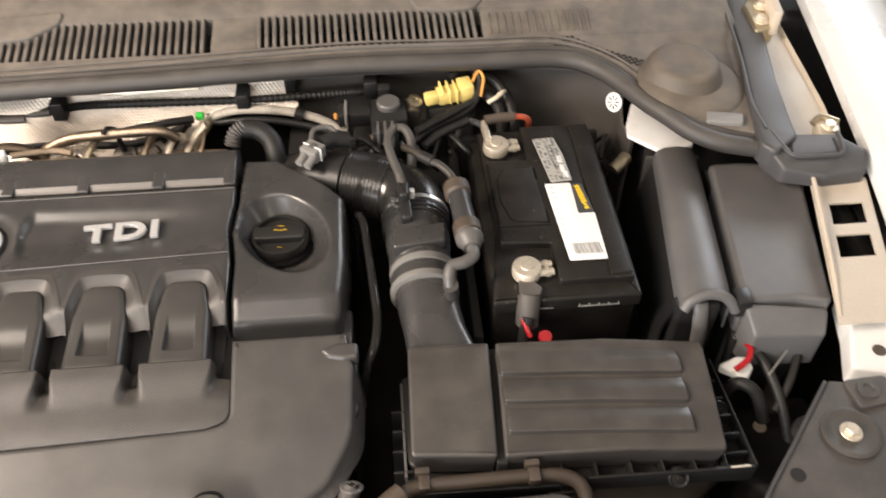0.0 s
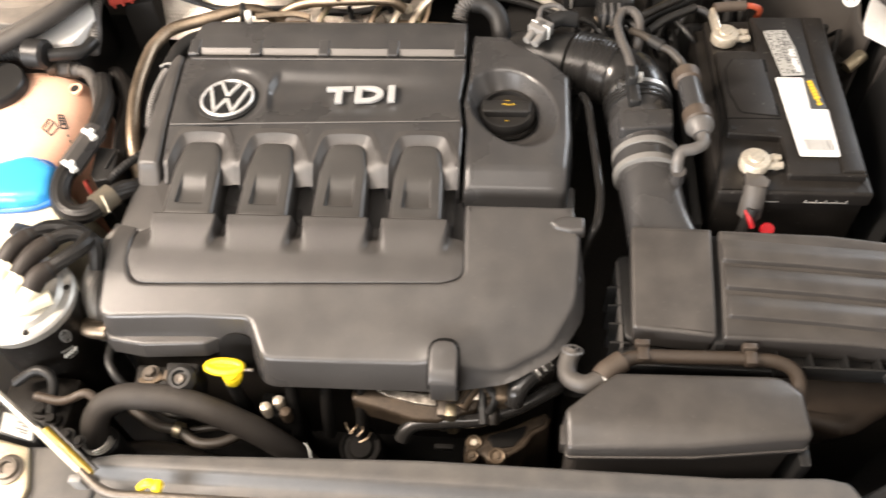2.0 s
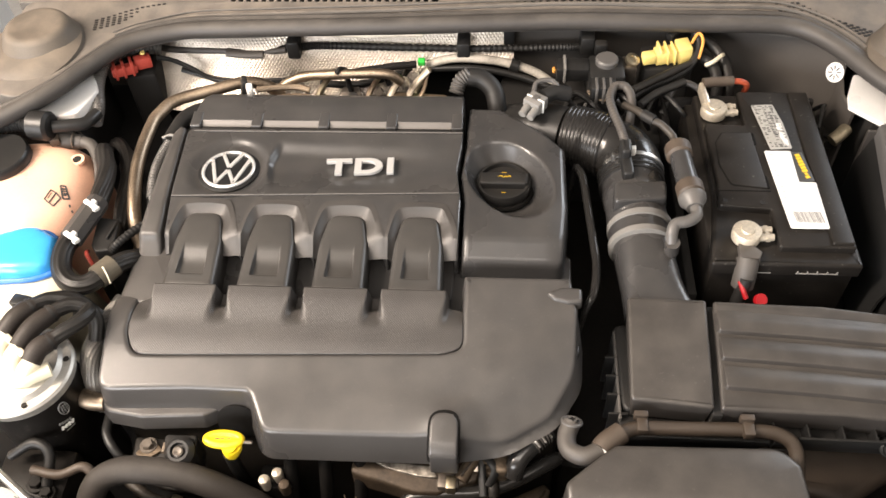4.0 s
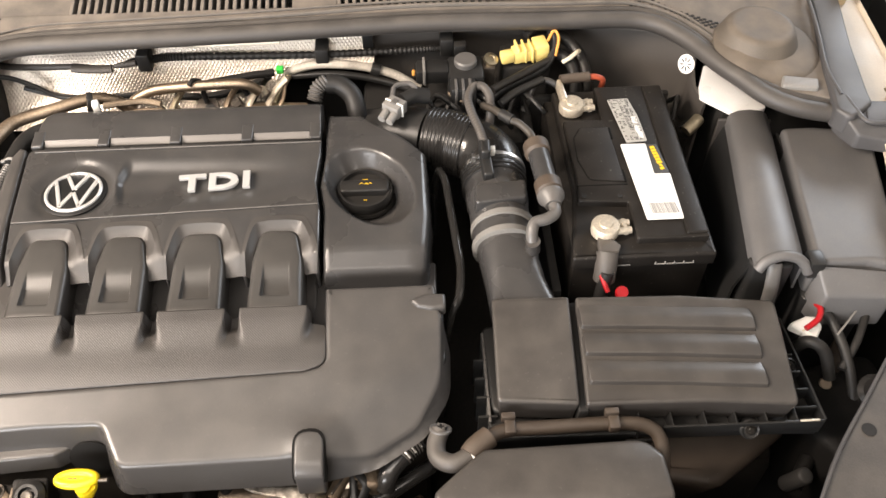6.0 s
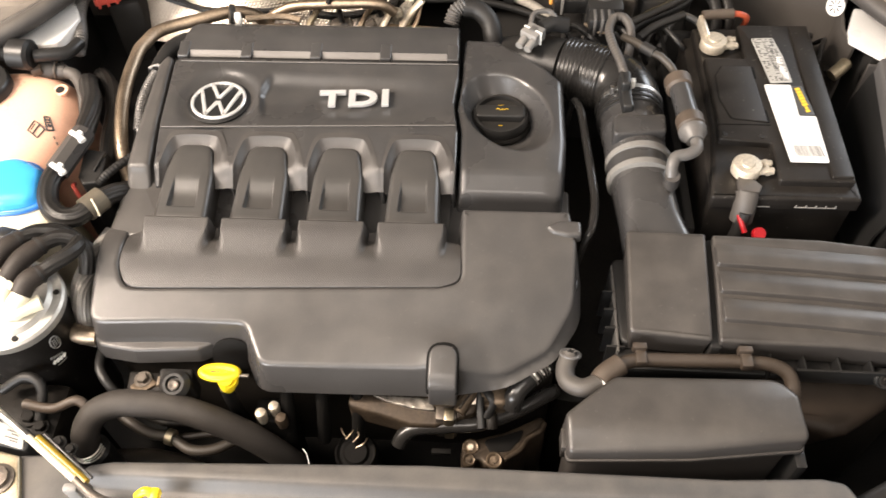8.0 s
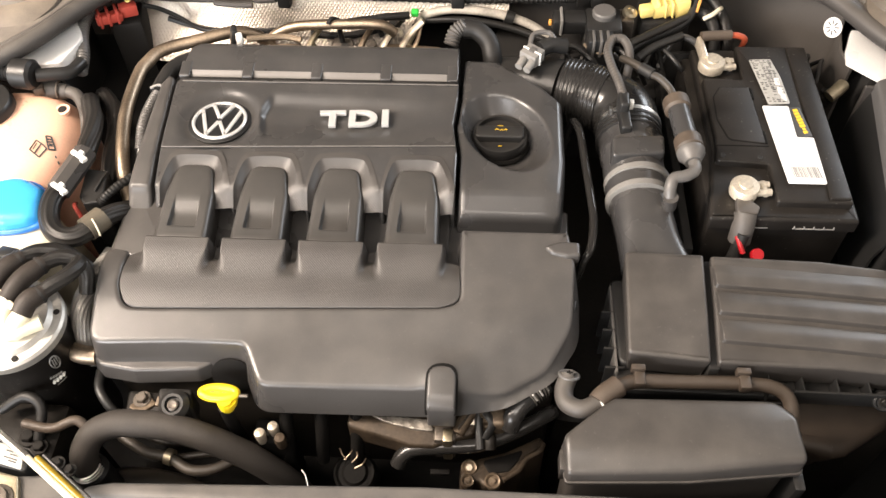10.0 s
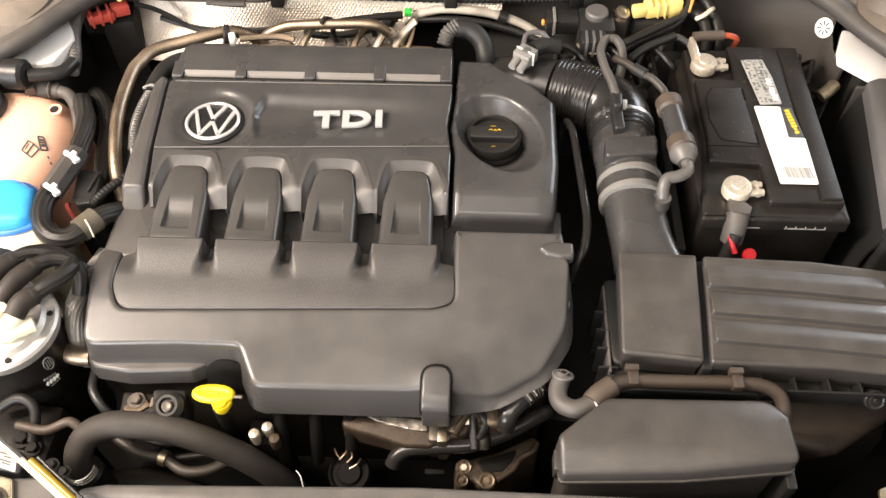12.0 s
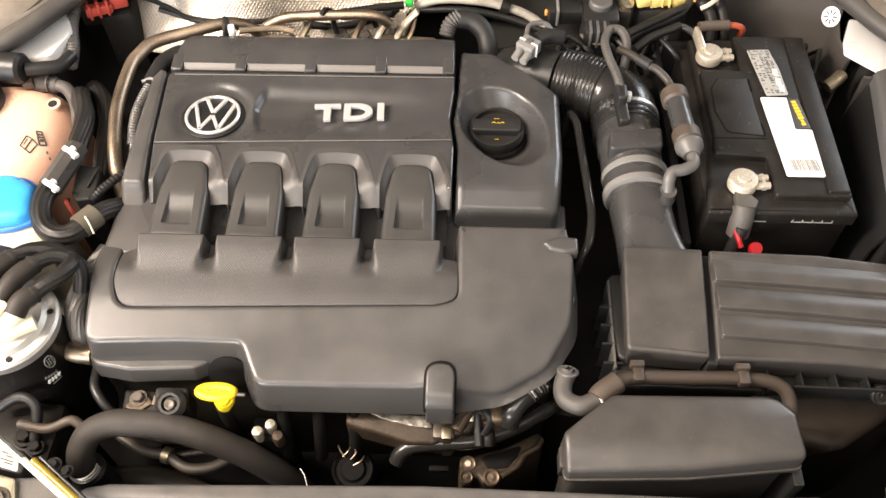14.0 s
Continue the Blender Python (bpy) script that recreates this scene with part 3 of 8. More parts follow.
part("arm", tube([(-0.38, 1.10, 0.962), (-0.25, 1.112, 0.966), (-0.10, 1.105, 0.962)], 0.008, 10, 6, flat=0.6), black_plastic, wiper)
part("blade", tube([(-0.60, 1.15, 0.957), (-0.25, 1.145, 0.962), (0.1, 1.14, 0.957)], 0.005, 8, 6), rubber, wiper)

solo("windscreen", loft([[(-0.95, 1.23, 0.955), (0.45, 1.23, 0.955)], [(-0.85, 1.75, 1.28), (0.35, 1.75, 1.28)]], 0.005), glass, (-0.25, 1.23, 0.955), "lower windscreen glass rising behind the cowl", "windscreen", kind="structure")

# heat shield of embossed foil
shield_rows = []
for i in range(44):
    x = -0.775 + 0.575 * i / 43
    row = []
    left = 1 - ease((x + 0.62) / 0.10)
    low = 0.70 + 0.075 * left + 0.125 * ease((x + 0.37) / 0.03)
    for j in range(16):
        z = low + (0.87 - low) * j / 15
        bulge = 0.010 * noise.noise(Vector((x * 7, z * 9, 0.3))) + 0.003 * noise.noise(Vector((x * 22, z * 22, 2))) + 0.010 * left * math.sin(math.pi * (j / 15) * 1.5)
        row.append((x, 0.987 - (0.62 + 0.45 * left) * (0.87 - z) + bulge, z))
    shield_rows.append(row)
shield = thing("heat_shield", (-0.55, 0.93, 0.70), "crinkled silver embossed foil heat shield on the bulkhead", "heat shield")
part("foil_sheet", loft(shield_rows, 0.0015), foil, shield, angle=60)
part("folded_edge", tube([row[-1] for row in shield_rows[::3]], 0.0016, 8, 3), tin, shield, "folded bright foil edge")
part("corner_fold", box(-0.216, -0.200, 0.966, 0.972, 0.846, 0.870, 0.001), black_plastic, shield)
# dark plastic shroud behind the battery with the round sticker
shroud_rows = []
for x, y, top in [(-0.20, 0.990, 0.895), (-0.02, 0.988, 0.895), (0.10, 0.985, 0.895), (0.18, 0.975, 0.895), (0.232, 0.948, 0.895), (0.262, 0.912, 0.895), (0.270, 0.899, 0.893), (0.270, 0.886, 0.850), (0.264, 0.852, 0.848), (0.270, 0.815, 0.845)]:
    shroud_rows.append([(x, y, top), (x - 0.002, y - 0.003, top - 0.045), (x - 0.006, y - 0.012, 0.75), (x - 0.008, y - 0.016, 0.55), (x - 0.008, y - 0.016, 0.41)])
setting("cowl_shroud", loft(shroud_rows, 0.004), shroud_plastic, "dusty dark plastic shroud between cowl and battery", "shroud")

sticker = thing("round_sticker", (0.247, 0.893, 0.845), "small round white warning sticker with dark strokes", "sticker")
sn = Vector((-0.80, -0.52, 0.32)).normalized()
part("disc", drum((0.2595, 0.8955, 0.853), sn, 0.0142, 0.0012, 0.0003, 28), paper, sticker)
su = sn.cross(Vector((0, 0, 1))).normalized()
sv = su.cross(sn)
bars = bmesh.new()
for k in range(4):
    a = math.pi * k / 4 + 0.3
    dvec = su * math.cos(a) + sv * math.sin(a)
    c = Vector((0.2595, 0.8955, 0.853)) + sn * 0.0016
    for s in (-1, 1):
        bars = join(bars, tube([c + dvec * s * 0.004, c + dvec * s * 0.0100], 0.0010, 6, 1))
part("strokes", bars, ink, sticker, "dark strokes on the sticker")

# ---- right side of the bay ----
ledge = thing("slotted_wing_flange", (0.47, 0.58, 0.84), "beige primed steel flange with rectangular slots", "wing flange")
fb = bmesh.new()
grid = []
for y in (0.46, 0.553, 0.588, 0.605, 0.640, 0.682):
    sx = 0.045 * (y - 0.49) / 0.19
    grid.append([fb.verts.new((c + sx * k, y, 0.875 + 0.02 * (y - 0.55))) for c, k in ((0.414, 1), (0.431, 1), (0.474, 1), (0.486, 1))])
for r in range(5):
    for c in range(3):
        if not (c == 1 and r in (1, 3)):
            fb.faces.new((grid[r][c], grid[r][c + 1], grid[r + 1][c + 1], grid[r + 1][c]))
bmesh.ops.recalc_face_normals(fb, faces=fb.faces)
bmesh.ops.solidify(fb, geom=fb.faces[:], thickness=0.003)
part("plate", fb, primer, ledge)
part("inner_edge", tube([(0.412, 0.47, 0.872), (0.428, 0.53, 0.876), (0.446, 0.62, 0.885), (0.460, 0.69, 0.890)], 0.0028, 8, 6), primer, ledge)

# block added to hide the lit inside of the wing
setting("wing_gap_block_right", box(0.555, 0.72, 0.12, 1.30, 0.42, 0.80, 0.01), deep_plastic, "near-black block added to keep the gap inside the right wing dark", "wing liner")
hole_plate = thing("wing_bracket", (0.455, 0.45, 0.82), "white painted steel bracket with a round hole", "bracket")
part("plate", slab([(0.412, 0.418), (0.47, 0.405), (0.50, 0.45), (0.492, 0.52), (0.442, 0.525), (0.430, 0.47)], lambda x, y: 0.852 + 0.1 * (y - 0.45), 0.82, 0.003, 0.006), white_paint, hole_plate)
part("hole", drum((0.449, 0.437, 0.851), (0, 0, 1), 0.0075, 0.0012, 0.0003), dull_tan, hole_plate, "dull round hole")

front_corner = thing("headlamp_cover", (0.40, 0.33, 0.80), "dark grey plastic corner panel over the headlamp", "corner panel")
part("panel", slab([(0.378, 0.405), (0.262, 0.272), (0.19, 0.16), (0.22, 0.12), (0.46, 0.12), (0.50, 0.34), (0.455, 0.402), (0.42, 0.398)], lambda x, y: 0.848 + 0.05 * (y - 0.35), 0.834, 0.003, 0.010, ys=[0.2, 0.3]), corner_plastic, front_corner)
bolt_recess = part("bolt_recess", lathe([(0.030, 0.0), (0.030, 0.002), (0.026, 0.0035), (0.022, 0.002), (0.018, 0.001), (0.0, 0.001)], (0.378, 0.343, 0.8475), (0, 0, 1), 36), corner_plastic, front_corner)
part("bolt", bolt((0.378, 0.343, 0.8485), 0.0075), tin, bolt_recess, "tarnished bolt head")
# not pierced: a dark disc paints the hole's shade
part("hole", drum((0.309, 0.303, 0.8455), (0, 0, 1), 0.0075, 0.0012, 0.0003), deep_plastic, front_corner, "dark disc drawing the shade of a round hole")
clip_pad = part("clip_pad", slab([(0.392, 0.402), (0.440, 0.405), (0.438, 0.372), (0.398, 0.366)], 0.8535, 0.845, 0.002, 0.006), corner_plastic, front_corner)
part("clip", lathe([(0.012, 0.0), (0.0115, 0.003), (0.006, 0.0036), (0.005, 0.0022), (0.0, 0.0022)], (0.414, 0.388, 0.853), (0, 0, 1), 24), corner_plastic, clip_pad)
part("panel_fold", tube([(0.374, 0.402, 0.852), (0.318, 0.337, 0.849), (0.260, 0.268, 0.846), (0.19, 0.16, 0.840)], 0.0020, 8, 6), trim_plastic, front_corner, "worn panel edge")

hinge_rail = thing("hinge_gutter", (0.48, 0.86, 0.86), "beige primed gutter beside the bonnet hinge", "gutter")
part("channel", loft([[(0.490, 1.04, 0.893), (0.532, 1.04, 0.889), (0.536, 1.04, 0.896)], [(0.470, 0.90, 0.890), (0.527, 0.90, 0.886), (0.531, 0.90, 0.893)],
                      [(0.456, 0.815, 0.888), (0.524, 0.815, 0.884), (0.528, 0.815, 0.890)], [(0.448, 0.758, 0.884), (0.518, 0.765, 0.880), (0.522, 0.765, 0.886)]], 0.002), primer, hinge_rail)
# dark block in place of the shade in the pit
part("channel_pit", box(0.462, 0.502, 0.728, 0.760, 0.870, 0.878, 0.002), deep_plastic, hinge_rail, "dark block drawing the shaded pit at the gutter's end")
hinge_plate = part("hinge_plate", slab([(0.474, 0.960), (0.508, 0.972), (0.526, 1.04), (0.500, 1.06), (0.478, 1.03)], lambda x, y: 0.918 + 0.05 * (y - 0.96), 0.894, 0.003, 0.006, ys=[1.0, 1.03]), zinc, hinge_rail, "pale plated hinge plate")
part("hinge_bolt", bolt((0.490, 0.985, 0.919), 0.008), tin, hinge_plate)
part("hinge_bolt", bolt((0.502, 1.020, 0.921), 0.008), tin, hinge_plate)
part("hinge_arm", box(0.506, 0.518, 0.965, 1.08, 0.905, 0.945, 0.003, turn=(0, 0, -8)), primer, hinge_rail)
part("latch", slab([(0.494, 0.772), (0.526, 0.776), (0.518, 0.744), (0.490, 0.742)], lambda x, y: 0.898 + 0.15 * (y - 0.742), 0.880, 0.003, 0.005, ys=[0.755]), primer, hinge_rail)
part("latch_nut", bolt((0.506, 0.756, 0.901), 0.0075), tin, hinge_rail)
part("latch_pin", tube([(0.488, 0.766, 0.900), (0.500, 0.772, 0.906), (0.520, 0.762, 0.904)], 0.0045, 8, 5), zinc, hinge_rail)

side_strip = thing("side_trim", (0.44, 0.85, 0.88), "blue-grey plastic trim between cowl and wing", "trim strip")
part("strip", slab([(0.462, 1.08), (0.440, 0.93), (0.424, 0.86), (0.412, 0.80), (0.404, 0.752), (0.398, 0.718), (0.412, 0.698), (0.450, 0.728), (0.452, 0.752), (0.466, 0.85), (0.486, 0.95), (0.505, 1.08)],
                   lambda x, y: 0.914, 0.885, 0.005, 0.012, ys=[0.72, 0.75, 0.8]), trim_plastic, side_strip)
part("ridge", tube([(0.452, 1.06, 0.916), (0.436, 0.93, 0.9165), (0.424, 0.86, 0.9165), (0.414, 0.80, 0.914), (0.414, 0.745, 0.9135)], 0.0026, 10, 6), trim_plastic, side_strip)
# stepped end piece: a flat tray framed by a raised lip, reaching to the wing
end_piece = part("end_piece", slab([(0.402, 0.722), (0.446, 0.742), (0.506, 0.738), (0.532, 0.705), (0.524, 0.674), (0.470, 0.670), (0.420, 0.684)], lambda x, y: 0.906 - 0.010 * ease((0.705 - y) / 0.03), 0.876, 0.004, 0.010, ys=[0.68, 0.69, 0.70]), trim_plastic, side_strip)
part("tray", slab([(0.434, 0.699), (0.444, 0.733), (0.498, 0.730), (0.492, 0.700)], lambda x, y: 0.9075, 0.898, 0.0012, 0.003), trim_plastic, end_piece, "smooth flat tray")
part("lip", tube([(0.420, 0.742, 0.912), (0.424, 0.716, 0.912), (0.432, 0.694, 0.911), (0.462, 0.692, 0.910), (0.494, 0.694, 0.910), (0.502, 0.716, 0.911), (0.504, 0.734, 0.911)], 0.0030, 10, 6), trim_plastic, end_piece)
# lighter grey plate paints the sheen on the cowl's end
part("cowl_end_sheen", slab([(0.345, 0.770), (0.392, 0.762), (0.398, 0.782), (0.352, 0.792)], 0.9115, 0.90, 0.003, 0.004), grey_plastic, side_strip)

# ---- front of the bay ----
beam = thing("front_crossmember", (-0.25, 0.17, 0.60), "grey plastic-covered front crossmember above the radiator", "crossmember")
part("top_cover", slab([(-0.630, 0.200), (-0.60, 0.206), (-0.28, 0.216), (0.02, 0.214), (0.115, 0.219), (0.138, 0.215), (0.152, 0.19), (0.165, 0.06), (-0.62, 0.06)], lambda x, y: 0.801 - 0.014 * ease((0.1935 - y) / 0.014), 0.60, 0.005, 0.012, ys=[0.17, 0.1795, 0.182, 0.185, 0.188, 0.191, 0.1935, 0.2]), beam_plastic, beam)
part("rear_step", slab([(-0.618, 0.190), (-0.62, 0.06), (-0.80, 0.06), (-0.80, 0.205), (-0.66, 0.215)], 0.792, 0.60, 0.005, 0.008), beam_plastic, beam)
part("corner_link", slab([(0.145, 0.205), (0.16, 0.10), (0.26, 0.10), (0.26, 0.25), (0.20, 0.235)], 0.780, 0.60, 0.006, 0.012), black_plastic, beam)
part("corner_bolt", bolt((0.195, 0.195, 0.780), 0.007), dark_metal, beam)
corner_tab = part("corner_tab", slab([(0.181, 0.214, 0.004), (0.183, 0.232, 0.004), (0.213, 0.243, 0.005), (0.219, 0.238, 0.005), (0.216, 0.226, 0.004)], lambda x, y: 0.802, 0.797, 0.0012, 0.004), zinc, beam, "tan plated steel tab")
# dark disc paints the shade of the tab's hole
part("tab_hole", drum((0.192, 0.2235, 0.8012), (0, 0, 1), 0.0026, 0.0012, 0.0002, 14), deep_plastic, corner_tab)
part("tab_hole", drum((0.2115, 0.2335, 0.8012), (0, 0, 1), 0.0032, 0.0012, 0.0002, 14), dull_tan, corner_tab)
part("lower_face", box(-0.95, 0.5, 0.06, 0.13, 0.40, 0.66, 0.01), deep_plastic, beam)

plate = thing("lock_bracket", (-0.71, 0.19, 0.79), "zinc-plated bracket with a printed paper label", "bracket")
part("label_rest", slab([(-0.750, 0.250), (-0.700, 0.238), (-0.692, 0.212), (-0.745, 0.222)], 0.7990, 0.770, 0.003, 0.006), black_plastic, plate)
part("plate", slab([(-0.75, 0.218), (-0.70, 0.208), (-0.685, 0.165), (-0.69, 0.10), (-0.75, 0.10)], 0.799, 0.785, 0.002, 0.004), zinc, plate)
part("bolt", lathe([(0.0165, 0.0), (0.0165, 0.002), (0.0125, 0.003), (0.0115, 0.007), (0.0070, 0.0075), (0.0060, 0.004), (0.0, 0.004)], (-0.712, 0.182, 0.799), (0, 0, 1), 28), cast_metal, plate, "washer-headed socket bolt")
part("paper_label", slab([(-0.742, 0.246), (-0.704, 0.236), (-0.698, 0.214), (-0.737, 0.224)], 0.8005, 0.799, 0.0003, 0.002), grey_paper, plate, "white printed label")
for i in range(4):
    part("label_bar", box(-0.722 + 0.006 * (i % 2), -0.706, 0.2325 - 0.0035 * i, 0.2338 - 0.0035 * i, 0.8005, 0.8009, 0, turn=(0, 0, -14)), ink, plate)

rod = thing("bonnet_stay", (-0.6, 0.19, 0.80), "silver and yellow bonnet prop rod lying at the front", "prop rod")
part("bare_end", tube([(-0.80, 0.294, 0.830), (-0.729, 0.2475, 0.830), (-0.680, 0.2155, 0.830)], 0.0042, 10, 4), bright_metal, rod)
part("white_sleeve", tube([(-0.682, 0.2170, 0.830), (-0.648, 0.1940, 0.830), (-0.614, 0.1710, 0.829)], 0.0036, 12, 4), milk_plastic, rod, "cream grip sleeve")
part("sleeve", tube([(-0.670, 0.2155, 0.830), (-0.639, 0.1945, 0.830), (-0.606, 0.1720, 0.829)], 0.0036, 12, 4), dull_yellow, rod, "glossy yellow strip")
part("dark_edge", tube([(-0.664, 0.2195, 0.830), (-0.634, 0.1985, 0.830), (-0.602, 0.1765, 0.829)], 0.0016, 8, 4), black_plastic, rod)
part("sleeve_foot", box(-0.629, -0.614, 0.162, 0.171, 0.806, 0.830, 0.003), grey_plastic, rod)
part("dark_shaft", tube([(-0.618, 0.1745, 0.8290), (-0.602, 0.163, 0.828), (-0.590, 0.1570, 0.826), (-0.575, 0.1545, 0.824), (-0.54, 0.155, 0.822), (-0.40, 0.157, 0.815), (-0.2, 0.158, 0.812)], 0.0047, 12, 6), cast_metal, rod, "dull dark steel shaft")
part("shaft_core", tube([(-0.616, 0.173, 0.829), (-0.602, 0.163, 0.828), (-0.590, 0.1570, 0.826), (-0.575, 0.1545, 0.824), (-0.54, 0.155, 0.822), (-0.40, 0.157, 0.815), (-0.2, 0.158, 0.812)], 0.0042, 10, 6), bright_metal, rod)
clip = thing("rod_clip", (-0.543, 0.172, 0.803), "yellow plastic clip holding the prop rod", "clip")
part("clip_body", tube([(-0.556, 0.163, 0.822), (-0.546, 0.166, 0.829), (-0.534, 0.163, 0.822)], 0.0045, 10, 6), yellow_plastic, clip)
part("clip_ear", box(-0.541, -0.533, 0.158, 0.170, 0.820, 0.831, 0.002), yellow_plastic, clip)
part("clip_foot", box(-0.557, -0.537, 0.138, 0.153, 0.787, 0.824, 0.002), milk_plastic, clip)

# ---- engine and its cover ----
block = thing("engine_block", (-0.40, 0.55, 0.40), "engine block and gearbox below the covers, coloured dark for shade", "engine")
part("block", box(-0.655, -0.14, 0.345, 0.84, 0.40, 0.765, 0.02), dark_metal, block)
part("gearbox", box(-0.14, 0.30, 0.36, 0.86, 0.40, 0.655, 0.03), dark_metal, block)
# flange coloured near-black for the shade before the engine
part("front_flange", slab([(-0.66, 0.36), (-0.14, 0.36), (-0.15, 0.315), (-0.40, 0.285), (-0.64, 0.30)], 0.56, 0.41, 0.01, 0.02), shade_joint_black, block)

cover = thing("engine_cover", (-0.40, 0.55, 0.76), "matt dark grey plastic engine cover with four moulded pods", "engine cover")
TOP = [(0.285, 0.800), (0.33, 0.812), (0.37, 0.822), (0.41, 0.833), (0.50, 0.849), (0.62, 0.866), (0.745, 0.870), (0.83, 0.868)]


def cover_z(x, y):
    return lerp_table(y, TOP)


def base_top(x, y):
    z = cover_z(x, y)
    # swelling round the front tab; its shape makes the dark patch behind it
    d = math.hypot((x + 0.262) / 0.048, (y - 0.330) / 0.040)
    if d < 1:
        z += 0.0085 * ease(1 - d)
    if x < -0.62:
        z -= 0.012 * ease((y - 0.452) / 0.028)
    # rolled-off front corner
    d = (x + 0.124) * 0.649 - (y - 0.43) * 0.76
    return z - 0.30 * max(0.0, d + 0.022) * min(1.0, max(0.0, d + 0.022) / 0.02)


base_outline = [(-0.677, 0.484, 0.010), (-0.6475, 0.478, 0.004), (-0.6465, 0.428, 0.03), (-0.635, 0.400, 0.03), (-0.60, 0.4005, 0.02), (-0.275, 0.4115, 0.03), (-0.2515, 0.418, 0.03), (-0.2535, 0.511, 0.003), (-0.128, 0.511, 0.004),
                (-0.121, 0.47, 0.02), (-0.124, 0.40, 0.06), (-0.152, 0.352, 0.05), (-0.20, 0.324, 0.05), (-0.26, 0.319, 0.02), (-0.468, 0.317, 0.018), (-0.482, 0.345, 0.02), (-0.490, 0.362, 0.018), (-0.56, 0.3625, 0.02), (-0.668, 0.357, 0.02)]
part("front_shell", slab(base_outline, base_top, lambda x, y: 0.766 + (0.022 * ease((x + 0.29) / 0.14) if y < 0.45 else 0.0), 0.0048, 0.01, hold=0.002, xs=steps(-0.285, -0.13, 24) + steps(-0.6, -0.3, 5), ys=steps(0.32, 0.395, 12) + [0.41, 0.43, 0.45, 0.47, 0.50], draft=0.010), cover_plastic, cover)
part("left_skirt", slab([(-0.672, 0.358), (-0.662, 0.348), (-0.62, 0.342), (-0.548, 0.347), (-0.530, 0.357), (-0.528, 0.375), (-0.672, 0.375)], 0.786, 0.765, 0.004, 0.012, draft=0.004), cover_plastic, cover)
# no cut-out here: a dark disc paints the shade of the opening
part("notch_shade", lathe([(0.0255, 0.0), (0.0255, 0.0012), (0.0245, 0.0018), (0.0, 0.0018)], (-0.509, 0.3490, 0.772), (0, -1, 0.32), 32), shade_joint_black, cover, "dark disc painting the shaded notch round the dipstick")
part("left_ledge", slab([(-0.674, 0.470), (-0.600, 0.470), (-0.600, 0.58), (-0.670, 0.58)], lambda x, y: 0.8335 + 0.06 * (y - 0.50), 0.78, 0.005, 0.006), cover_plastic, cover)
# recess floors in the darker plastic, shade put into the colour
part("under_plate", slab([(-0.655, 0.38), (-0.27, 0.38), (-0.268, 0.45), (-0.268, 0.81), (-0.655, 0.81)], lambda x, y: cover_z(x, y) - 0.038, 0.77, 0.004, 0.01, ys=[0.41, 0.5, 0.62, 0.745]), dim_panel_plastic, cover)
part("under_plate", slab([(-0.272, 0.40), (-0.14, 0.40), (-0.126, 0.43), (-0.123, 0.575), (-0.272, 0.575)], 0.812, 0.77, 0.003, 0.006), dim_panel_plastic, cover)
part("side_wall", slab([(-0.1285, 0.52), (-0.118, 0.50), (-0.118, 0.43), (-0.128, 0.40), (-0.14, 0.50)], 0.818, 0.70, 0.003, 0.006), black_plastic, cover)
part("right_ear", slab([(-0.158, 0.489, 0.006), (-0.148, 0.480, 0.010), (-0.131, 0.476, 0.012), (-0.1155, 0.478, 0.004), (-0.1155, 0.497, 0.004), (-0.138, 0.4985, 0.012)], lambda x, y: 0.8505 - 0.10 * max(0.0, 0.488 - y), 0.835, 0.0040, 0.006, xs=steps(-0.15, -0.122, 5), ys=[0.482, 0.49]), cover_plastic, cover)
front_tab = part("front_tab", slab([(-0.2830, 0.344, 0.0157), (-0.2520, 0.344, 0.0157), (-0.2520, 0.2990, 0.003), (-0.2830, 0.2990, 0.003)], lambda x, y: cover_z(x, y) + 0.0072 - 0.012 * ease((0.311 - y) / 0.02), 0.766, 0.003, 0.01, ys=[0.295, 0.30, 0.308, 0.314, 0.32, 0.328, 0.336, 0.343], draft=0.0), cover_plastic, cover)
part("tab_gap", slab([(-0.2852, 0.3466, 0.0175), (-0.2498, 0.3466, 0.0175), (-0.2498, 0.2995, 0.003), (-0.2852, 0.2995, 0.003)], lambda x, y: base_top(x, y) + 0.0010, 0.79, 0.0005, 0.01, ys=[0.31, 0.32, 0.33, 0.34]), shade_joint_black, front_tab, "dark joint round the tab")

# woven-look panel in front of the pods
PODS = (-0.589, -0.497, -0.4055, -0.3125)


def woven_top(x, y):
    near = min(abs(x - c) for c in PODS)
    w = ease((0.0425 - near) / (0.005 + 0.012 * ease((0.480 - y) / 0.05)))
    inner = 1.0 if PODS[0] < x < PODS[3] else 0.0
    dip = 0.0085 * ease((y - 0.440) / 0.034) + 0.008 * inner * ease((y - 0.462) / 0.016)
    return cover_z(x, y) - 0.001 + 0.0035 * w * ease((y - 0.440) / 0.038) - (1 - w) * dip


woven_xs = sorted(set(round(c + sg * d, 4) for c in PODS for sg in (-1, 1) for d in (0.024, 0.027, 0.030, 0.0325, 0.035, 0.0365, 0.038, 0.0395, 0.041, 0.0425)))
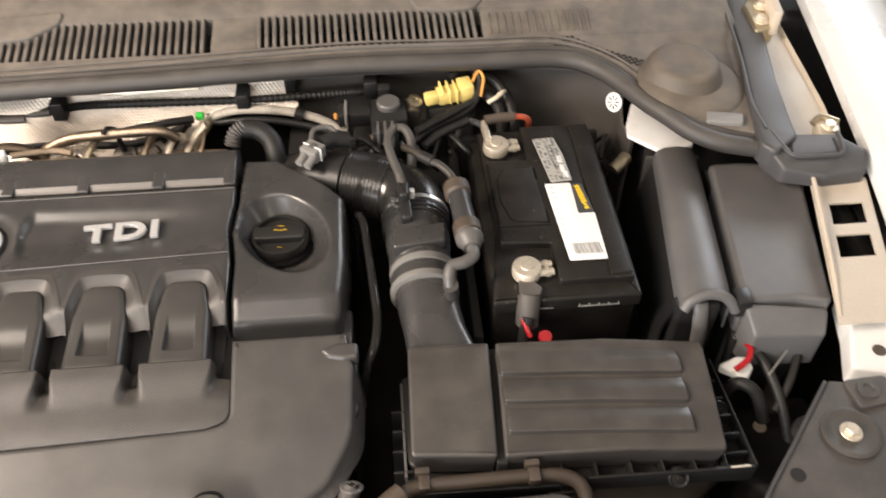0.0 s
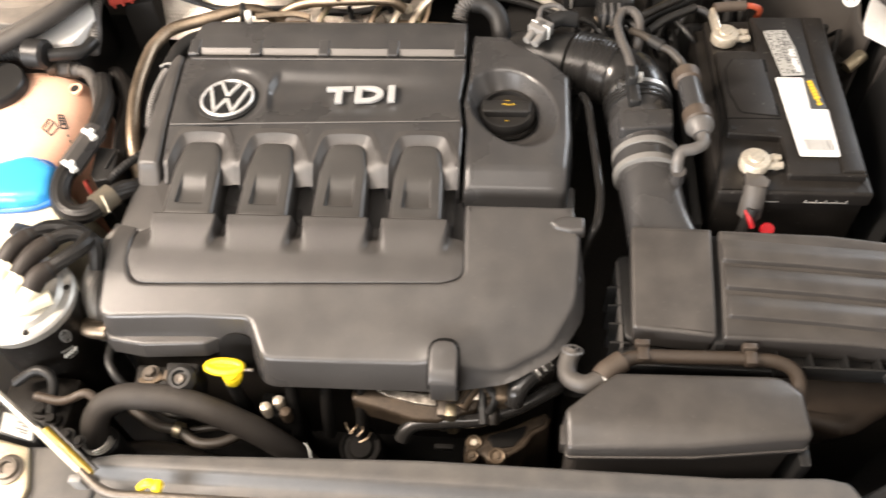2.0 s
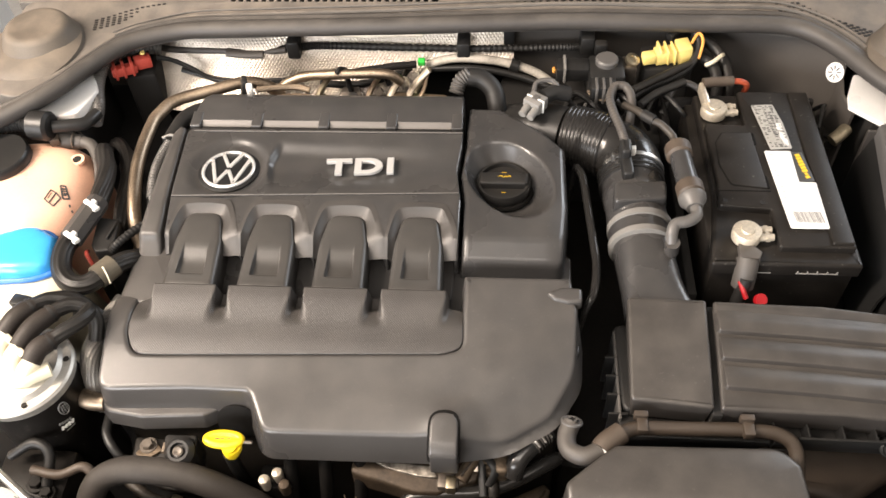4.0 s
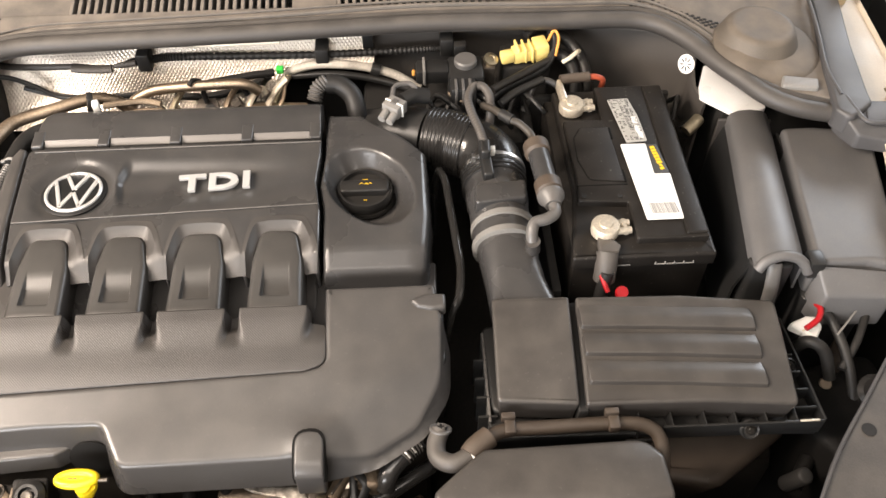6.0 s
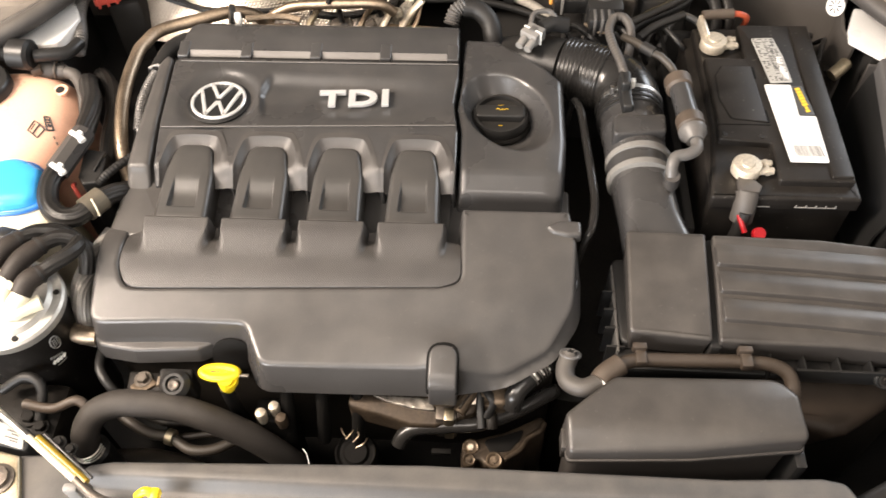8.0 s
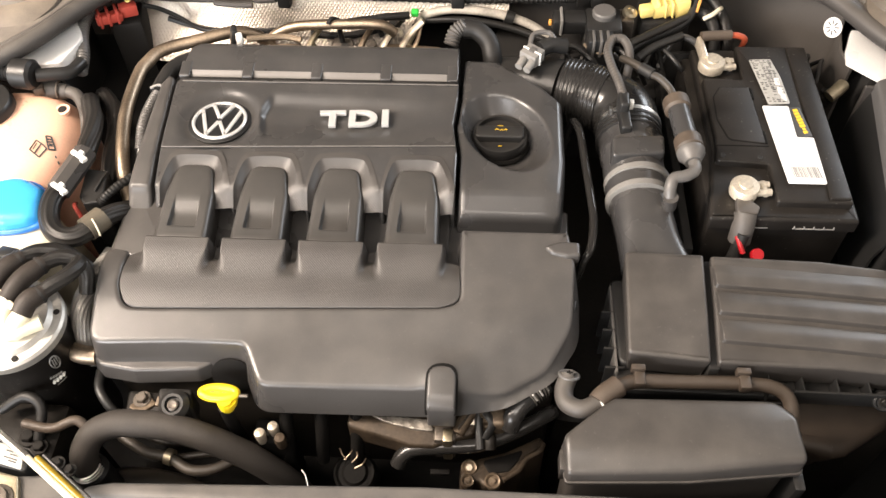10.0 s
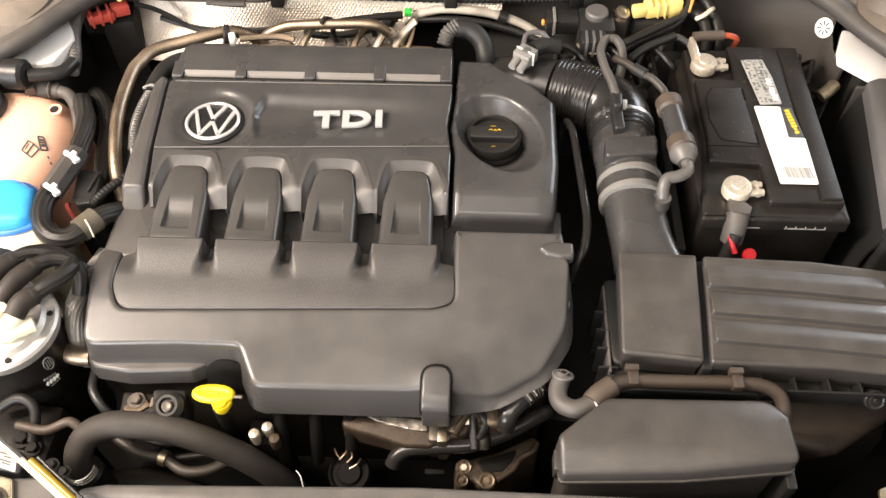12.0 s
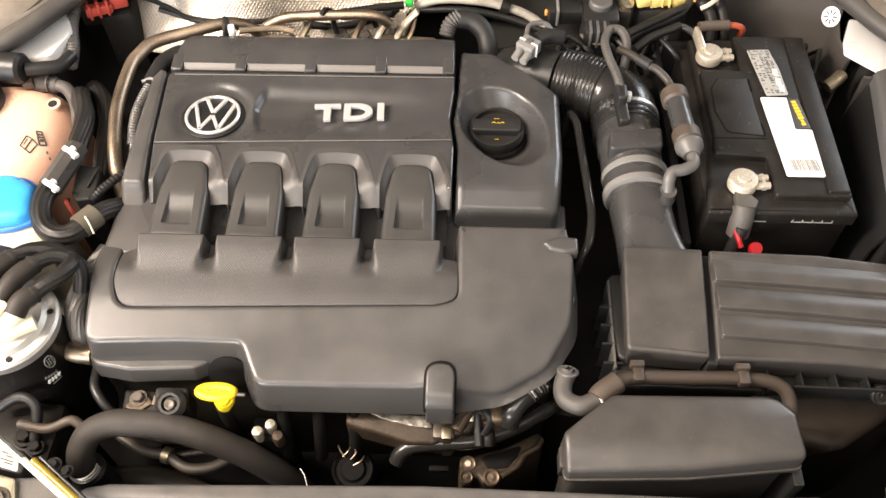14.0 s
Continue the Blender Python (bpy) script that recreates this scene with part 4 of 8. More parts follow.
part("woven_panel", slab([(-0.6305, 0.4765, 0.003), (-0.6470, 0.470, 0.010), (-0.6467, 0.4283, 0.03), (-0.6338, 0.4001, 0.03), (-0.60, 0.4004, 0.02), (-0.275, 0.4114, 0.03), (-0.2513, 0.4193, 0.03), (-0.2525, 0.470, 0.008), (-0.2700, 0.4735, 0.003), (-0.2705, 0.489), (-0.6300, 0.489)], woven_top, 0.795, 0.0018, 0.004,
                         ys=steps(0.425, 0.486, 24), xs=woven_xs), weave_plastic, cover, "finely woven-look moulded panel")


def foot_drop(y, start):
    """The panels roll down towards the front."""
    d = max(0.0, start - y)
    return 0.75 * d * min(1.0, d / 0.008)


def panel_top(x, y):
    z = cover_z(x, y)
    d = math.hypot(x + 0.573, (y - 0.668) * 0.97)
    z -= 0.006 * ease((0.056 - d) / 0.013)
    # long shallow recess that holds the lettering
    u = min(ease((x + 0.526 - 0.25 * abs(y - 0.680)) / 0.010), ease((-0.275 - x) / 0.10))
    v = min(ease((y - 0.626) / 0.045), ease((0.722 - 0.05 * (x + 0.52) - y) / 0.022))
    z -= 0.0092 * u * v
    return z - foot_drop(y, 0.564)


outline = [(-0.647, 0.743, 0.012), (-0.640, 0.634, 0.01), (-0.632, 0.542, 0.003)]
for c in PODS:
    outline += [(c - 0.0375 if c != PODS[0] else c - 0.040, 0.542, 0.003), (c - 0.036, 0.580, 0.02), (c - 0.026, 0.609, 0.016), (c + 0.024, 0.609, 0.014), (c + 0.0425, 0.572, 0.02), (c + (0.0515 if c != PODS[3] else 0.0440), 0.542, 0.003)]
outline += [(-0.2635, 0.542, 0.003), (-0.2635, 0.62, 0.01), (-0.270, 0.668, 0.02), (-0.266, 0.715, 0.02), (-0.2665, 0.743, 0.003)]
seam_ys = [0.62, 0.74]
top_panel = part("top_panel", slab(outline, panel_top, 0.80, 0.003, 0.01, xs=steps(-0.635, -0.530, 20) + steps(-0.526, -0.504, 12) + steps(-0.49, -0.27, 12), ys=sorted(seam_ys + steps(0.634, 0.73, 26) + [0.545, 0.550, 0.553, 0.556, 0.558, 0.560, 0.562, 0.564, 0.59])), dim_panel_plastic, cover, angle=30)
# each seam's highlight and shadow drawn as a light and a dark line
for ya, yb in ((0.6175, 0.6305), (0.7365, 0.7385)):
    part("seam_highlight", tube([(-0.637, ya, panel_top(-0.637, ya) + 0.0001), (-0.2665, yb, panel_top(-0.2665, yb) + 0.0001)], 0.0009, 6, 12), lit_edge_plastic, top_panel)
    part("seam_shadow", tube([(-0.637, ya - 0.0014, panel_top(-0.637, ya) - 0.0002), (-0.2665, yb - 0.0014, panel_top(-0.2665, yb) - 0.0002)], 0.0009, 6, 12), deep_plastic, top_panel)
part("left_flange", slab([(-0.668, 0.531, 0.004), (-0.6365, 0.531, 0.003), (-0.6435, 0.634, 0.01), (-0.6505, 0.745, 0.003), (-0.660, 0.752, 0.01), (-0.668, 0.735, 0.02)], lambda x, y: cover_z(x, y) - 0.001 - foot_drop(y, 0.564), 0.80, 0.0065, 0.006, xs=[-0.66, -0.655, -0.65], ys=[0.54, 0.548, 0.552, 0.556, 0.558, 0.560, 0.562, 0.564, 0.6, 0.66, 0.7]), cover_plastic, cover)


def pod_top(x, y):
    z = cover_z(x, 0.60) - 0.003 + (y - 0.60) * 0.13
    return z


for c in PODS:
    reach = 0.0530 if c != PODS[3] else 0.0455
    outer = path([(c - 0.0412, 0.542, 0), (c - 0.0410, 0.571, 0), (c - 0.0335, 0.6070, 0), (c - 0.019, 0.6132, 0), (c + 0.021, 0.6132, 0), (c + 0.0345, 0.6060, 0), (c + 0.0475, 0.571, 0), (c + reach + 0.001, 0.542, 0)], 6)
    inner = path([(c + dx, dy, 0) for dx, dy in ((-0.0312, 0.542), (-0.0296, 0.558), (-0.0232, 0.582), (-0.0135, 0.5910), (0.0135, 0.5910), (0.0232, 0.582), (0.0296, 0.558), (0.0312, 0.542))], 6)
    def ramp(p, drop=0.0, c=c):
        return (p.x, p.y, cover_z(p.x, p.y) - 0.0095 + 0.006 * ease((p.x - c) / 0.03) * ease((0.585 - p.y) / 0.035) - 0.9 * foot_drop(p.y, 0.564) - drop)
    part("pod_collar", loft([[(p.x, p.y, cover_z(p.x, p.y) - 0.006 - foot_drop(p.y, 0.564)) for p in outer], [(p.x, p.y, cover_z(p.x, p.y) + 0.0005 - foot_drop(p.y, 0.564)) for p in outer],
                             [(q.x, q.y, cover_z(q.x, q.y) + 0.0007 - foot_drop(q.y, 0.564)) for q in (p.lerp(r, 0.32) for p, r in zip(outer, inner))],
                             [(q.x, q.y, 0.72 * (cover_z(q.x, q.y) - foot_drop(q.y, 0.564)) + 0.28 * ramp(r)[2]) for q, r in ((p.lerp(r, 0.50), r) for p, r in zip(outer, inner))],
                             [ramp(p) for p in inner], [ramp(p, 0.012) for p in inner]]), weave_plastic, cover)

    def up_top(x, y, c=c):
        z = pod_top(x, y)
        # recessed tray framed by the rim of the pod
        half = 0.0160 + 0.045 * max(0.0, 0.545 - y)
        u = ease((half - abs(x - c)) / 0.0022) * ease((y - 0.5055) / 0.0018) * ease((0.548 - y) / 0.024)
        z -= 0.0062 * u
        e = abs(x - c) / 0.03
        return z - 0.004 * max(0, e - 0.4) ** 2

    upper = part("pod_upper", slab([(c - 0.0325, 0.486, 0.004), (c + 0.0325, 0.486, 0.004), (c + 0.0305, 0.555, 0.02), (c + 0.0225, 0.597, 0.016), (c - 0.0225, 0.597, 0.016), (c - 0.0305, 0.555, 0.02)], up_top, 0.80, 0.006, 0.01,
                                   xs=[c + sg * d for sg in (-1, 1) for d in (0.006, 0.0115, 0.0132, 0.0138, 0.0144, 0.0150, 0.0156, 0.0162, 0.0168, 0.0174, 0.0180, 0.0200, 0.0235, 0.0255)], ys=[0.490, 0.496, 0.502, 0.5050, 0.5058, 0.5066, 0.5074, 0.509, 0.512, 0.516, 0.522, 0.528, 0.534, 0.540, 0.546, 0.552, 0.558, 0.564, 0.58]), pod_plastic, cover)

# rear strip with tabs; its lit faces are put in as lighter bars


def strip_z(x, y):
    return lerp_table(y, [(0.745, 0.8615), (0.7595, 0.8630), (0.7605, 0.8700), (0.80, 0.876), (0.815, 0.870), (0.83, 0.855)])


rear_strip = part("rear_strip", slab([(-0.648, 0.746, 0.003), (-0.268, 0.746, 0.003), (-0.268, 0.826, 0.004), (-0.629, 0.820, 0.02), (-0.641, 0.79, 0.02)], strip_z, 0.80, 0.003, 0.01, ys=[0.7595, 0.7605, 0.772, 0.78, 0.80, 0.81, 0.82]), dim_panel_plastic, cover)
tabs = (-0.639, -0.553, -0.459, -0.365, -0.275)
for x in tabs:
    part("strip_tab", slab([(x - 0.0075, 0.7475), (x + 0.0075, 0.7475), (x + 0.0075, 0.775), (x - 0.0075, 0.775)], lambda u, v: 0.8708 - 0.20 * max(0.0, 0.754 - v) + 0.15 * max(0.0, v - 0.760), 0.85, 0.002, 0.002, ys=[0.750, 0.754, 0.760]), dim_panel_plastic, rear_strip)
for a, b in zip(tabs, tabs[1:]):
    part("strip_bar", loft([[(a + 0.008, 0.7515, 0.8620), (b - 0.008, 0.7515, 0.8620)], [(a + 0.008, 0.7525, 0.8645), (b - 0.008, 0.7525, 0.8645)], [(a + 0.008, 0.7585, 0.8680), (b - 0.008, 0.7585, 0.8680)], [(a + 0.008, 0.7612, 0.8696), (b - 0.008, 0.7612, 0.8696)]], 0.0012), lit_edge_plastic, rear_strip, "strip's lit face put in as a lighter grey bar")
    # shadow below the bar painted as a dark strip
    part("bar_shadow", box(a + 0.008, b - 0.008, 0.7468, 0.7512, 0.8600, 0.8650, 0.0004), deep_plastic, rear_strip, "dark strip painting the shadow under the bar")

# filler panel with its funnel
FC = (-0.2030, 0.664)


def filler_top(x, y):
    z = lerp_table(y, [(0.53, 0.834), (0.5375, 0.8385), (0.562, 0.8540), (0.568, 0.8565), (0.575, 0.8575), (0.62, 0.861), (0.75, 0.866), (0.80, 0.862)]) - 0.006 * ease((x + 0.16) / 0.04)
    d = math.hypot((x - FC[0] + 0.28 * (y - FC[1])) / 0.0540, (y - FC[1]) / 0.0650)
    if d < 1.06:
        f = min(1.0, max(0.0, (1.06 - d) / 0.52))
        z -= 0.035 * (f * f / 0.28 if f < 0.14 else (f - 0.07) * (1.30 - 0.22 * f))
    return z


part("filler_panel", slab([(-0.2585, 0.5375, 0.004), (-0.136, 0.5375, 0.012), (-0.1285, 0.62, 0.03), (-0.1295, 0.722, 0.012), (-0.215, 0.799, 0.012), (-0.2605, 0.801, 0.004), (-0.2615, 0.72, 0.02), (-0.266, 0.668, 0.02), (-0.2595, 0.62, 0.01)], filler_top, lambda x, y: 0.80, 0.0075, 0.01,
                          xs=steps(-0.258, -0.136, 62), ys=[0.546, 0.550, 0.556, 0.560, 0.562, 0.565, 0.568] + steps(0.57, 0.795, 90), draft=0.004), dim_panel_plastic, cover, angle=50)


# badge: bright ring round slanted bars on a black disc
EC = Vector((-0.5735, 0.6680, 0.8608))
badge = part("badge", lathe([(0.040, 0.0), (0.0405, 0.002), (0.038, 0.0032), (0.0, 0.0032)], EC, (0, 0.03, 1), 48), badge_black, cover, "round black badge with bright ring")
part("badge_ring", lathe([(0.0312, 0.0), (0.0314, 0.0028), (0.0320, 0.0038), (0.0342, 0.0038), (0.0354, 0.0028), (0.0354, 0.0)], EC + Vector((0, 0, 0.0022)), (0, 0.03, 1), 56), silver_badge, badge)
z0 = EC.z + 0.0028
for (x0, y0), (x1, y1), w in (((-0.0130, 0.0285), (-0.0010, 0.0050), 0.0048), ((0.0130, 0.0285), (0.0010, 0.0050), 0.0048), ((-0.0255, 0.0185), (-0.0118, -0.0255), 0.0048), ((0.0255, 0.0185), (0.0118, -0.0255), 0.0048), ((-0.0118, -0.0255), (-0.0010, -0.0030), 0.0048), ((0.0118, -0.0255), (0.0010, -0.0030), 0.0048)):
    d = Vector((x1 - x0, y1 - y0, 0))
    L, ang = d.length, math.degrees(math.atan2(d.y, d.x))
    cx, cy = EC.x + (x0 + x1) / 2, EC.y + (y0 + y1) / 2
    part("badge_bar", box(cx - L / 2 - 0.001, cx + L / 2 + 0.001, cy - w / 2, cy + w / 2, z0 - 0.001, z0 + 0.0026, 0.0007, turn=(0, 0, ang)), silver_badge, badge)

# raised lettering


def lettering(body, at, height, stretch, depth, material, parent, name, bold=0.0, spacing=1.0, lean=0.0):
    cu = bpy.data.curves.new("lettering", "FONT")
    cu.body, cu.size, cu.extrude, cu.offset, cu.space_character = body, height, depth, bold, spacing
    cu.bevel_depth, cu.bevel_resolution = 0.0004, 1
    cu.align_x = "CENTER"
    tmp = bpy.data.objects.new("lettering", cu)
    me = bpy.data.meshes.new_from_object(tmp)
    bpy.data.objects.remove(tmp)
    bm = bmesh.new()
    bm.from_mesh(me)
    bpy.data.meshes.remove(me)
    bmesh.ops.scale(bm, vec=(stretch, 1, 1), verts=bm.verts)
    bmesh.ops.transform(bm, matrix=at, verts=bm.verts)
    return part(name, bm, material, parent)


lettering("TDI", pose(-0.3965, 0.6635, 0.8650, 1.5, 0, 3.0), 0.0365, 1.44, 0.0022, silver_badge, top_panel, "lettering", bold=0.0009, spacing=1.12)

# oil filler cap in the funnel
cap = thing("oil_filler_cap", (-0.209, 0.668, 0.812), "black plastic oil filler cap with yellow print", "filler cap")
part("cap_body", lathe([(0.0355, 0.0), (0.0368, 0.004), (0.0358, 0.013), (0.0340, 0.0165), (0.0310, 0.0165), (0.0295, 0.011), (0.0, 0.011)], (-0.2105, 0.675, 0.830), (0, 0, 1), 44), rubber, cap)
part("cap_collar", lathe([(0.0405, 0.0), (0.0412, 0.003), (0.0395, 0.0055), (0.036, 0.005)], (-0.2105, 0.674, 0.8285), (0, 0, 1), 44), shade_joint_black, cap, "dark seat ring under the cap")
cap_grip = part("grip", slab([(-0.2420, 0.6640, 0.005), (-0.1790, 0.6640, 0.005), (-0.1790, 0.6850, 0.005), (-0.2420, 0.6850, 0.005)], 0.8515, 0.836, 0.003, 0.004), rubber, cap)
for dx, dy, w in ((-0.005, 0.0018, 0.005), (0.001, 0.0010, 0.004), (0.006, 0.0018, 0.004)):
    part("print", tube([(-0.209 + dx - w / 2, 0.675 + dy - 0.0012, 0.8517), (-0.209 + dx, 0.675 + dy + 0.0008, 0.8518), (-0.209 + dx + w / 2, 0.675 + dy - 0.0012, 0.8517)], 0.0004, 6, 4), yellow_ink, cap_grip)
part("print", box(-0.2135, -0.2065, 0.6925, 0.6933, 0.8418, 0.8424, 0), yellow_ink, cap_grip)
part("print", box(-0.2125, -0.2075, 0.656, 0.6566, 0.8418, 0.8424, 0), yellow_ink, cap_grip)

# dipstick with a flat yellow finger loop
dip = thing("dipstick", (-0.515, 0.312, 0.70), "bright yellow plastic dipstick handle in a black tube", "dipstick")
loop_pts = [(-0.516 + 0.0195 * math.cos(a), 0.318 + 0.0068 * math.sin(a), 0.787) for a in [2 * math.pi * k / 14 for k in range(14)]]
part("finger_loop", tube(loop_pts, 0.0048, 12, 3, closed=True), yellow_plastic, dip)
part("loop_web", slab([(-0.533, 0.3120, 0.006), (-0.499, 0.3120, 0.006), (-0.499, 0.3240, 0.006), (-0.533, 0.3240, 0.006)], 0.7895, 0.783, 0.002, 0.006), yellow_plastic, dip)
for k, w in enumerate((0.006, 0.004, 0.005)):
    part("print_bar", box(-0.5255 + 0.0068 * k, -0.5255 + 0.0068 * k + w, 0.3172, 0.3182, 0.7893, 0.7898, 0), ink, dip)
part("half_disc", lathe([(0.0105, -0.008), (0.0115, -0.002), (0.0110, 0.0)], (-0.507, 0.3125, 0.783), (0, 0, 1), 28), yellow_plastic, dip)
part("stem_collar", lathe([(0.007, 0.0), (0.0088, 0.004), (0.0092, 0.012), (0.008, 0.020)], (-0.508, 0.310, 0.767), (0, 0, 1), 24), yellow_plastic, dip)
part("guide_tube", tube([(-0.511, 0.309, 0.772), (-0.513, 0.312, 0.72), (-0.52, 0.33, 0.62)], 0.0075, 12, 5), black_plastic, dip)
part("side_pin", drum((-0.495, 0.316, 0.786), (1, 0, 0), 0.0022, 0.012, 0.0005, 12), cast_metal, dip)

# ---- air filter housing ----
airbox = thing("air_filter_box", (0.10, 0.42, 0.66), "dusty black plastic air filter housing with ribbed lid", "air filter box")


def lid_z(x, y):
    return lerp_table(y, [(0.34, 0.814), (0.36, 0.817), (0.42, 0.826), (0.50, 0.835)])


part("lid_left", slab([(-0.0615, 0.498, 0.006), (0.0295, 0.4965, 0.004), (0.0245, 0.3630, 0.004), (-0.0650, 0.3700, 0.006)], lid_z, 0.776, 0.0035, 0.006, ys=[0.38, 0.42, 0.46], draft=-0.005, hold=0.0015), box_plastic, airbox)
lid_main = part("lid_main", slab([(0.0370, 0.4955, 0.004), (0.16, 0.4925, 0.05), (0.269, 0.480, 0.008), (0.2635, 0.3520, 0.006), (0.16, 0.3600, 0.05), (0.0315, 0.3620, 0.004)], lid_z, 0.776, 0.0035, 0.006, ys=[0.38, 0.42, 0.46], draft=-0.005, hold=0.0015), box_plastic, airbox)
part("lid_joint", slab([(0.028, 0.494), (0.039, 0.494), (0.035, 0.360), (0.024, 0.360)], lambda x, y: lid_z(x, y) - 0.010, 0.77, 0.001, 0.001), deep_plastic, airbox)
for k, (ya, yb) in enumerate(((0.4840, 0.4540), (0.4500, 0.4200), (0.4150, 0.3860))):
    def rib_top(x, y, ya=ya, yb=yb):
        # swells from the lid towards its crisp front edge
        back = ya - 0.062 * (x - 0.037)
        return lid_z(x, y) + 0.0004 + 0.0044 * ease((back - y) / 0.016)
    right = 0.2365 - 0.0015 * k
    part("lid_rib", slab([(0.0385, ya, 0.003), (right, ya - 0.0125, 0.003), (right, yb - 0.0128, 0.002), (0.14, yb - 0.0052, 0.05), (0.0385, yb, 0.003)], rib_top, lambda x, y: lid_z(x, y) - 0.004, 0.0013, 0.002, ys=steps(yb - 0.010, ya - 0.002, 9), xs=steps(0.06, 0.22, 5), draft=0.003), box_plastic, lid_main)
# base with flange, stiffening webs and screw bosses
airbox_base = part("base", slab([(-0.072, 0.500), (0.272, 0.480), (0.284, 0.378), (0.20, 0.376), (-0.068, 0.380)], 0.776, 0.68, 0.004, 0.012), black_plastic, airbox)
part("flange", slab([(-0.074, 0.380), (-0.070, 0.352), (0.10, 0.350), (0.296, 0.344), (0.299, 0.350), (0.288, 0.485), (0.266, 0.488), (0.268, 0.372), (0.10, 0.378)], 0.768, 0.760, 0.002, 0.006), black_plastic, airbox)
for x in (0.092, 0.128, 0.165, 0.199, 0.233, 0.267):
    part("web", box(x, x + 0.0018, 0.346, 0.368, 0.764, 0.790, 0.0005), black_plastic, airbox_base)
for y in (0.362, 0.385, 0.408, 0.431, 0.454, 0.477):
    part("web", box(0.268, 0.2955 - 0.09 * (y - 0.362), y, y + 0.0025, 0.764, 0.788, 0.0006), black_plastic, airbox_base)
part("front_rail", box(0.118, 0.298, 0.3440, 0.3470, 0.764, 0.790, 0.0008, turn=(0, 0, -0.4)), black_plastic, airbox_base, "upright rim of the tray")
part("side_rail", box(0.2925, 0.2955, 0.346, 0.484, 0.764, 0.790, 0.0008, turn=(0, 0, 4.2)), black_plastic, airbox_base)
part("web_rail", box(0.165, 0.268, 0.3660, 0.3678, 0.782, 0.787, 0.0005), black_plastic, airbox_base)
part("web_rail", box(0.080, 0.128, 0.3450, 0.3475, 0.757, 0.761, 0.0005), black_plastic, airbox_base)
for x, y in ((0.2155, 0.3425), (0.282, 0.42)):
    boss = part("screw_boss", lathe([(0.0095, -0.012), (0.0115, -0.004), (0.0115, 0.0), (0.0098, 0.002), (0.0080, 0.0005), (0.0, 0.0005)], (x, y, 0.7805), (0, -0.7, 0.7), 28), black_plastic, airbox)
    part("screw", bolt((x, y - 0.0006, 0.7812), 0.0042, (0, -0.7, 0.7)), dark_metal, boss)
for y in (0.375, 0.40, 0.425, 0.45):
    part("side_fin", box(-0.084, -0.062, y, y + 0.003, 0.72, 0.775, 0.0006), black_plastic, airbox_base)
# bluish highlight along the side edge, put on as a lighter stripe
part("side_highlight", box(-0.0725, -0.0695, 0.37, 0.49, 0.70, 0.775, 0.0008), grey_hose, airbox_base)
# glint at the flange's end put on as a bright strip
part("lip_glint", box(0.270, 0.292, 0.3440, 0.3465, 0.7895, 0.7910, 0.0006), tin, airbox, "tin strip painting the glint on the lip")
part("foot_block", box(-0.06, 0.27, 0.39, 0.48, 0.60, 0.685, 0.01), black_plastic, airbox)
part("duct_shoulder", slab([(0.10, 0.40), (0.10, 0.332, 0.01), (0.150, 0.320, 0.02), (0.182, 0.313, 0.010), (0.198, 0.316, 0.012), (0.24, 0.343), (0.288, 0.374, 0.01), (0.288, 0.40)], lambda x, y: 0.704 + 0.25 * max(0.0, y - 0.345), 0.60, 0.012, 0.01, ys=[0.33, 0.345, 0.36, 0.375], steps=5, draft=-0.03), brown_plastic, airbox, "brownish rounded duct shoulder")

# front plastic housing with a split lid
fbox = thing("front_duct_box", (-0.02, 0.27, 0.62), "dusty black plastic duct box with a domed lid", "duct box")
lid_o = [(-0.084, 0.316, 0.012), (0.088, 0.320, 0.022), (0.103, 0.300, 0.012), (0.106, 0.252, 0.008), (-0.012, 0.237, 0.08), (-0.136, 0.231, 0.006), (-0.138, 0.270, 0.01)]


def front_lid(x, y):
    return 0.822 - 0.010 * ease((0.262 - y) / 0.03) - 0.006 * ease((y - 0.295) / 0.03) - 0.04 * max(0, -0.10 - x) - 0.10 * max(0, x - 0.07)


part("lid", slab(lid_o, front_lid, 0.792, 0.005, 0.01, hold=0.002, xs=steps(-0.13, 0.10, 9), ys=[0.245, 0.255, 0.265, 0.29, 0.305], draft=0.001), box_plastic, fbox)
part("lid_rim", slab([(x * 1.012 + 0.0002, y if y > 0.26 else y - 0.003, r) for x, y, r in lid_o], 0.794, 0.789, 0.0015, 0.01), box_plastic, fbox)
part("body", slab([(-0.080, 0.314), (0.086, 0.317), (0.096, 0.30), (0.094, 0.252), (-0.012, 0.239), (-0.133, 0.233), (-0.133, 0.27)], 0.789, 0.60, 0.002, 0.01), box_plastic, fbox)
part("side_latch", box(-0.1415, -0.135, 0.24, 0.262, 0.775, 0.80, 0.001), box_plastic, fbox)
part("rear_port", tube([(-0.098, 0.318, 0.80), (-0.092, 0.325, 0.802), (-0.076, 0.337, 0.803)], 0.0125, 14, 3), dull_tan, fbox)
part("right_leg", box(0.098, 0.110, 0.235, 0.262, 0.60, 0.785, 0.003), black_plastic, fbox)

vent = thing("breather_hose", (0.0, 0.345, 0.79), "bent grey rubber breather hose clipped along the filter box", "hose")
part("j_bend", tube([(-0.128, 0.353, 0.792), (-0.1335, 0.338, 0.788), (-0.131, 0.322, 0.788), (-0.115, 0.313, 0.792), (-0.096, 0.320, 0.796)], 0.0104, 16, 6), shroud_plastic, vent)
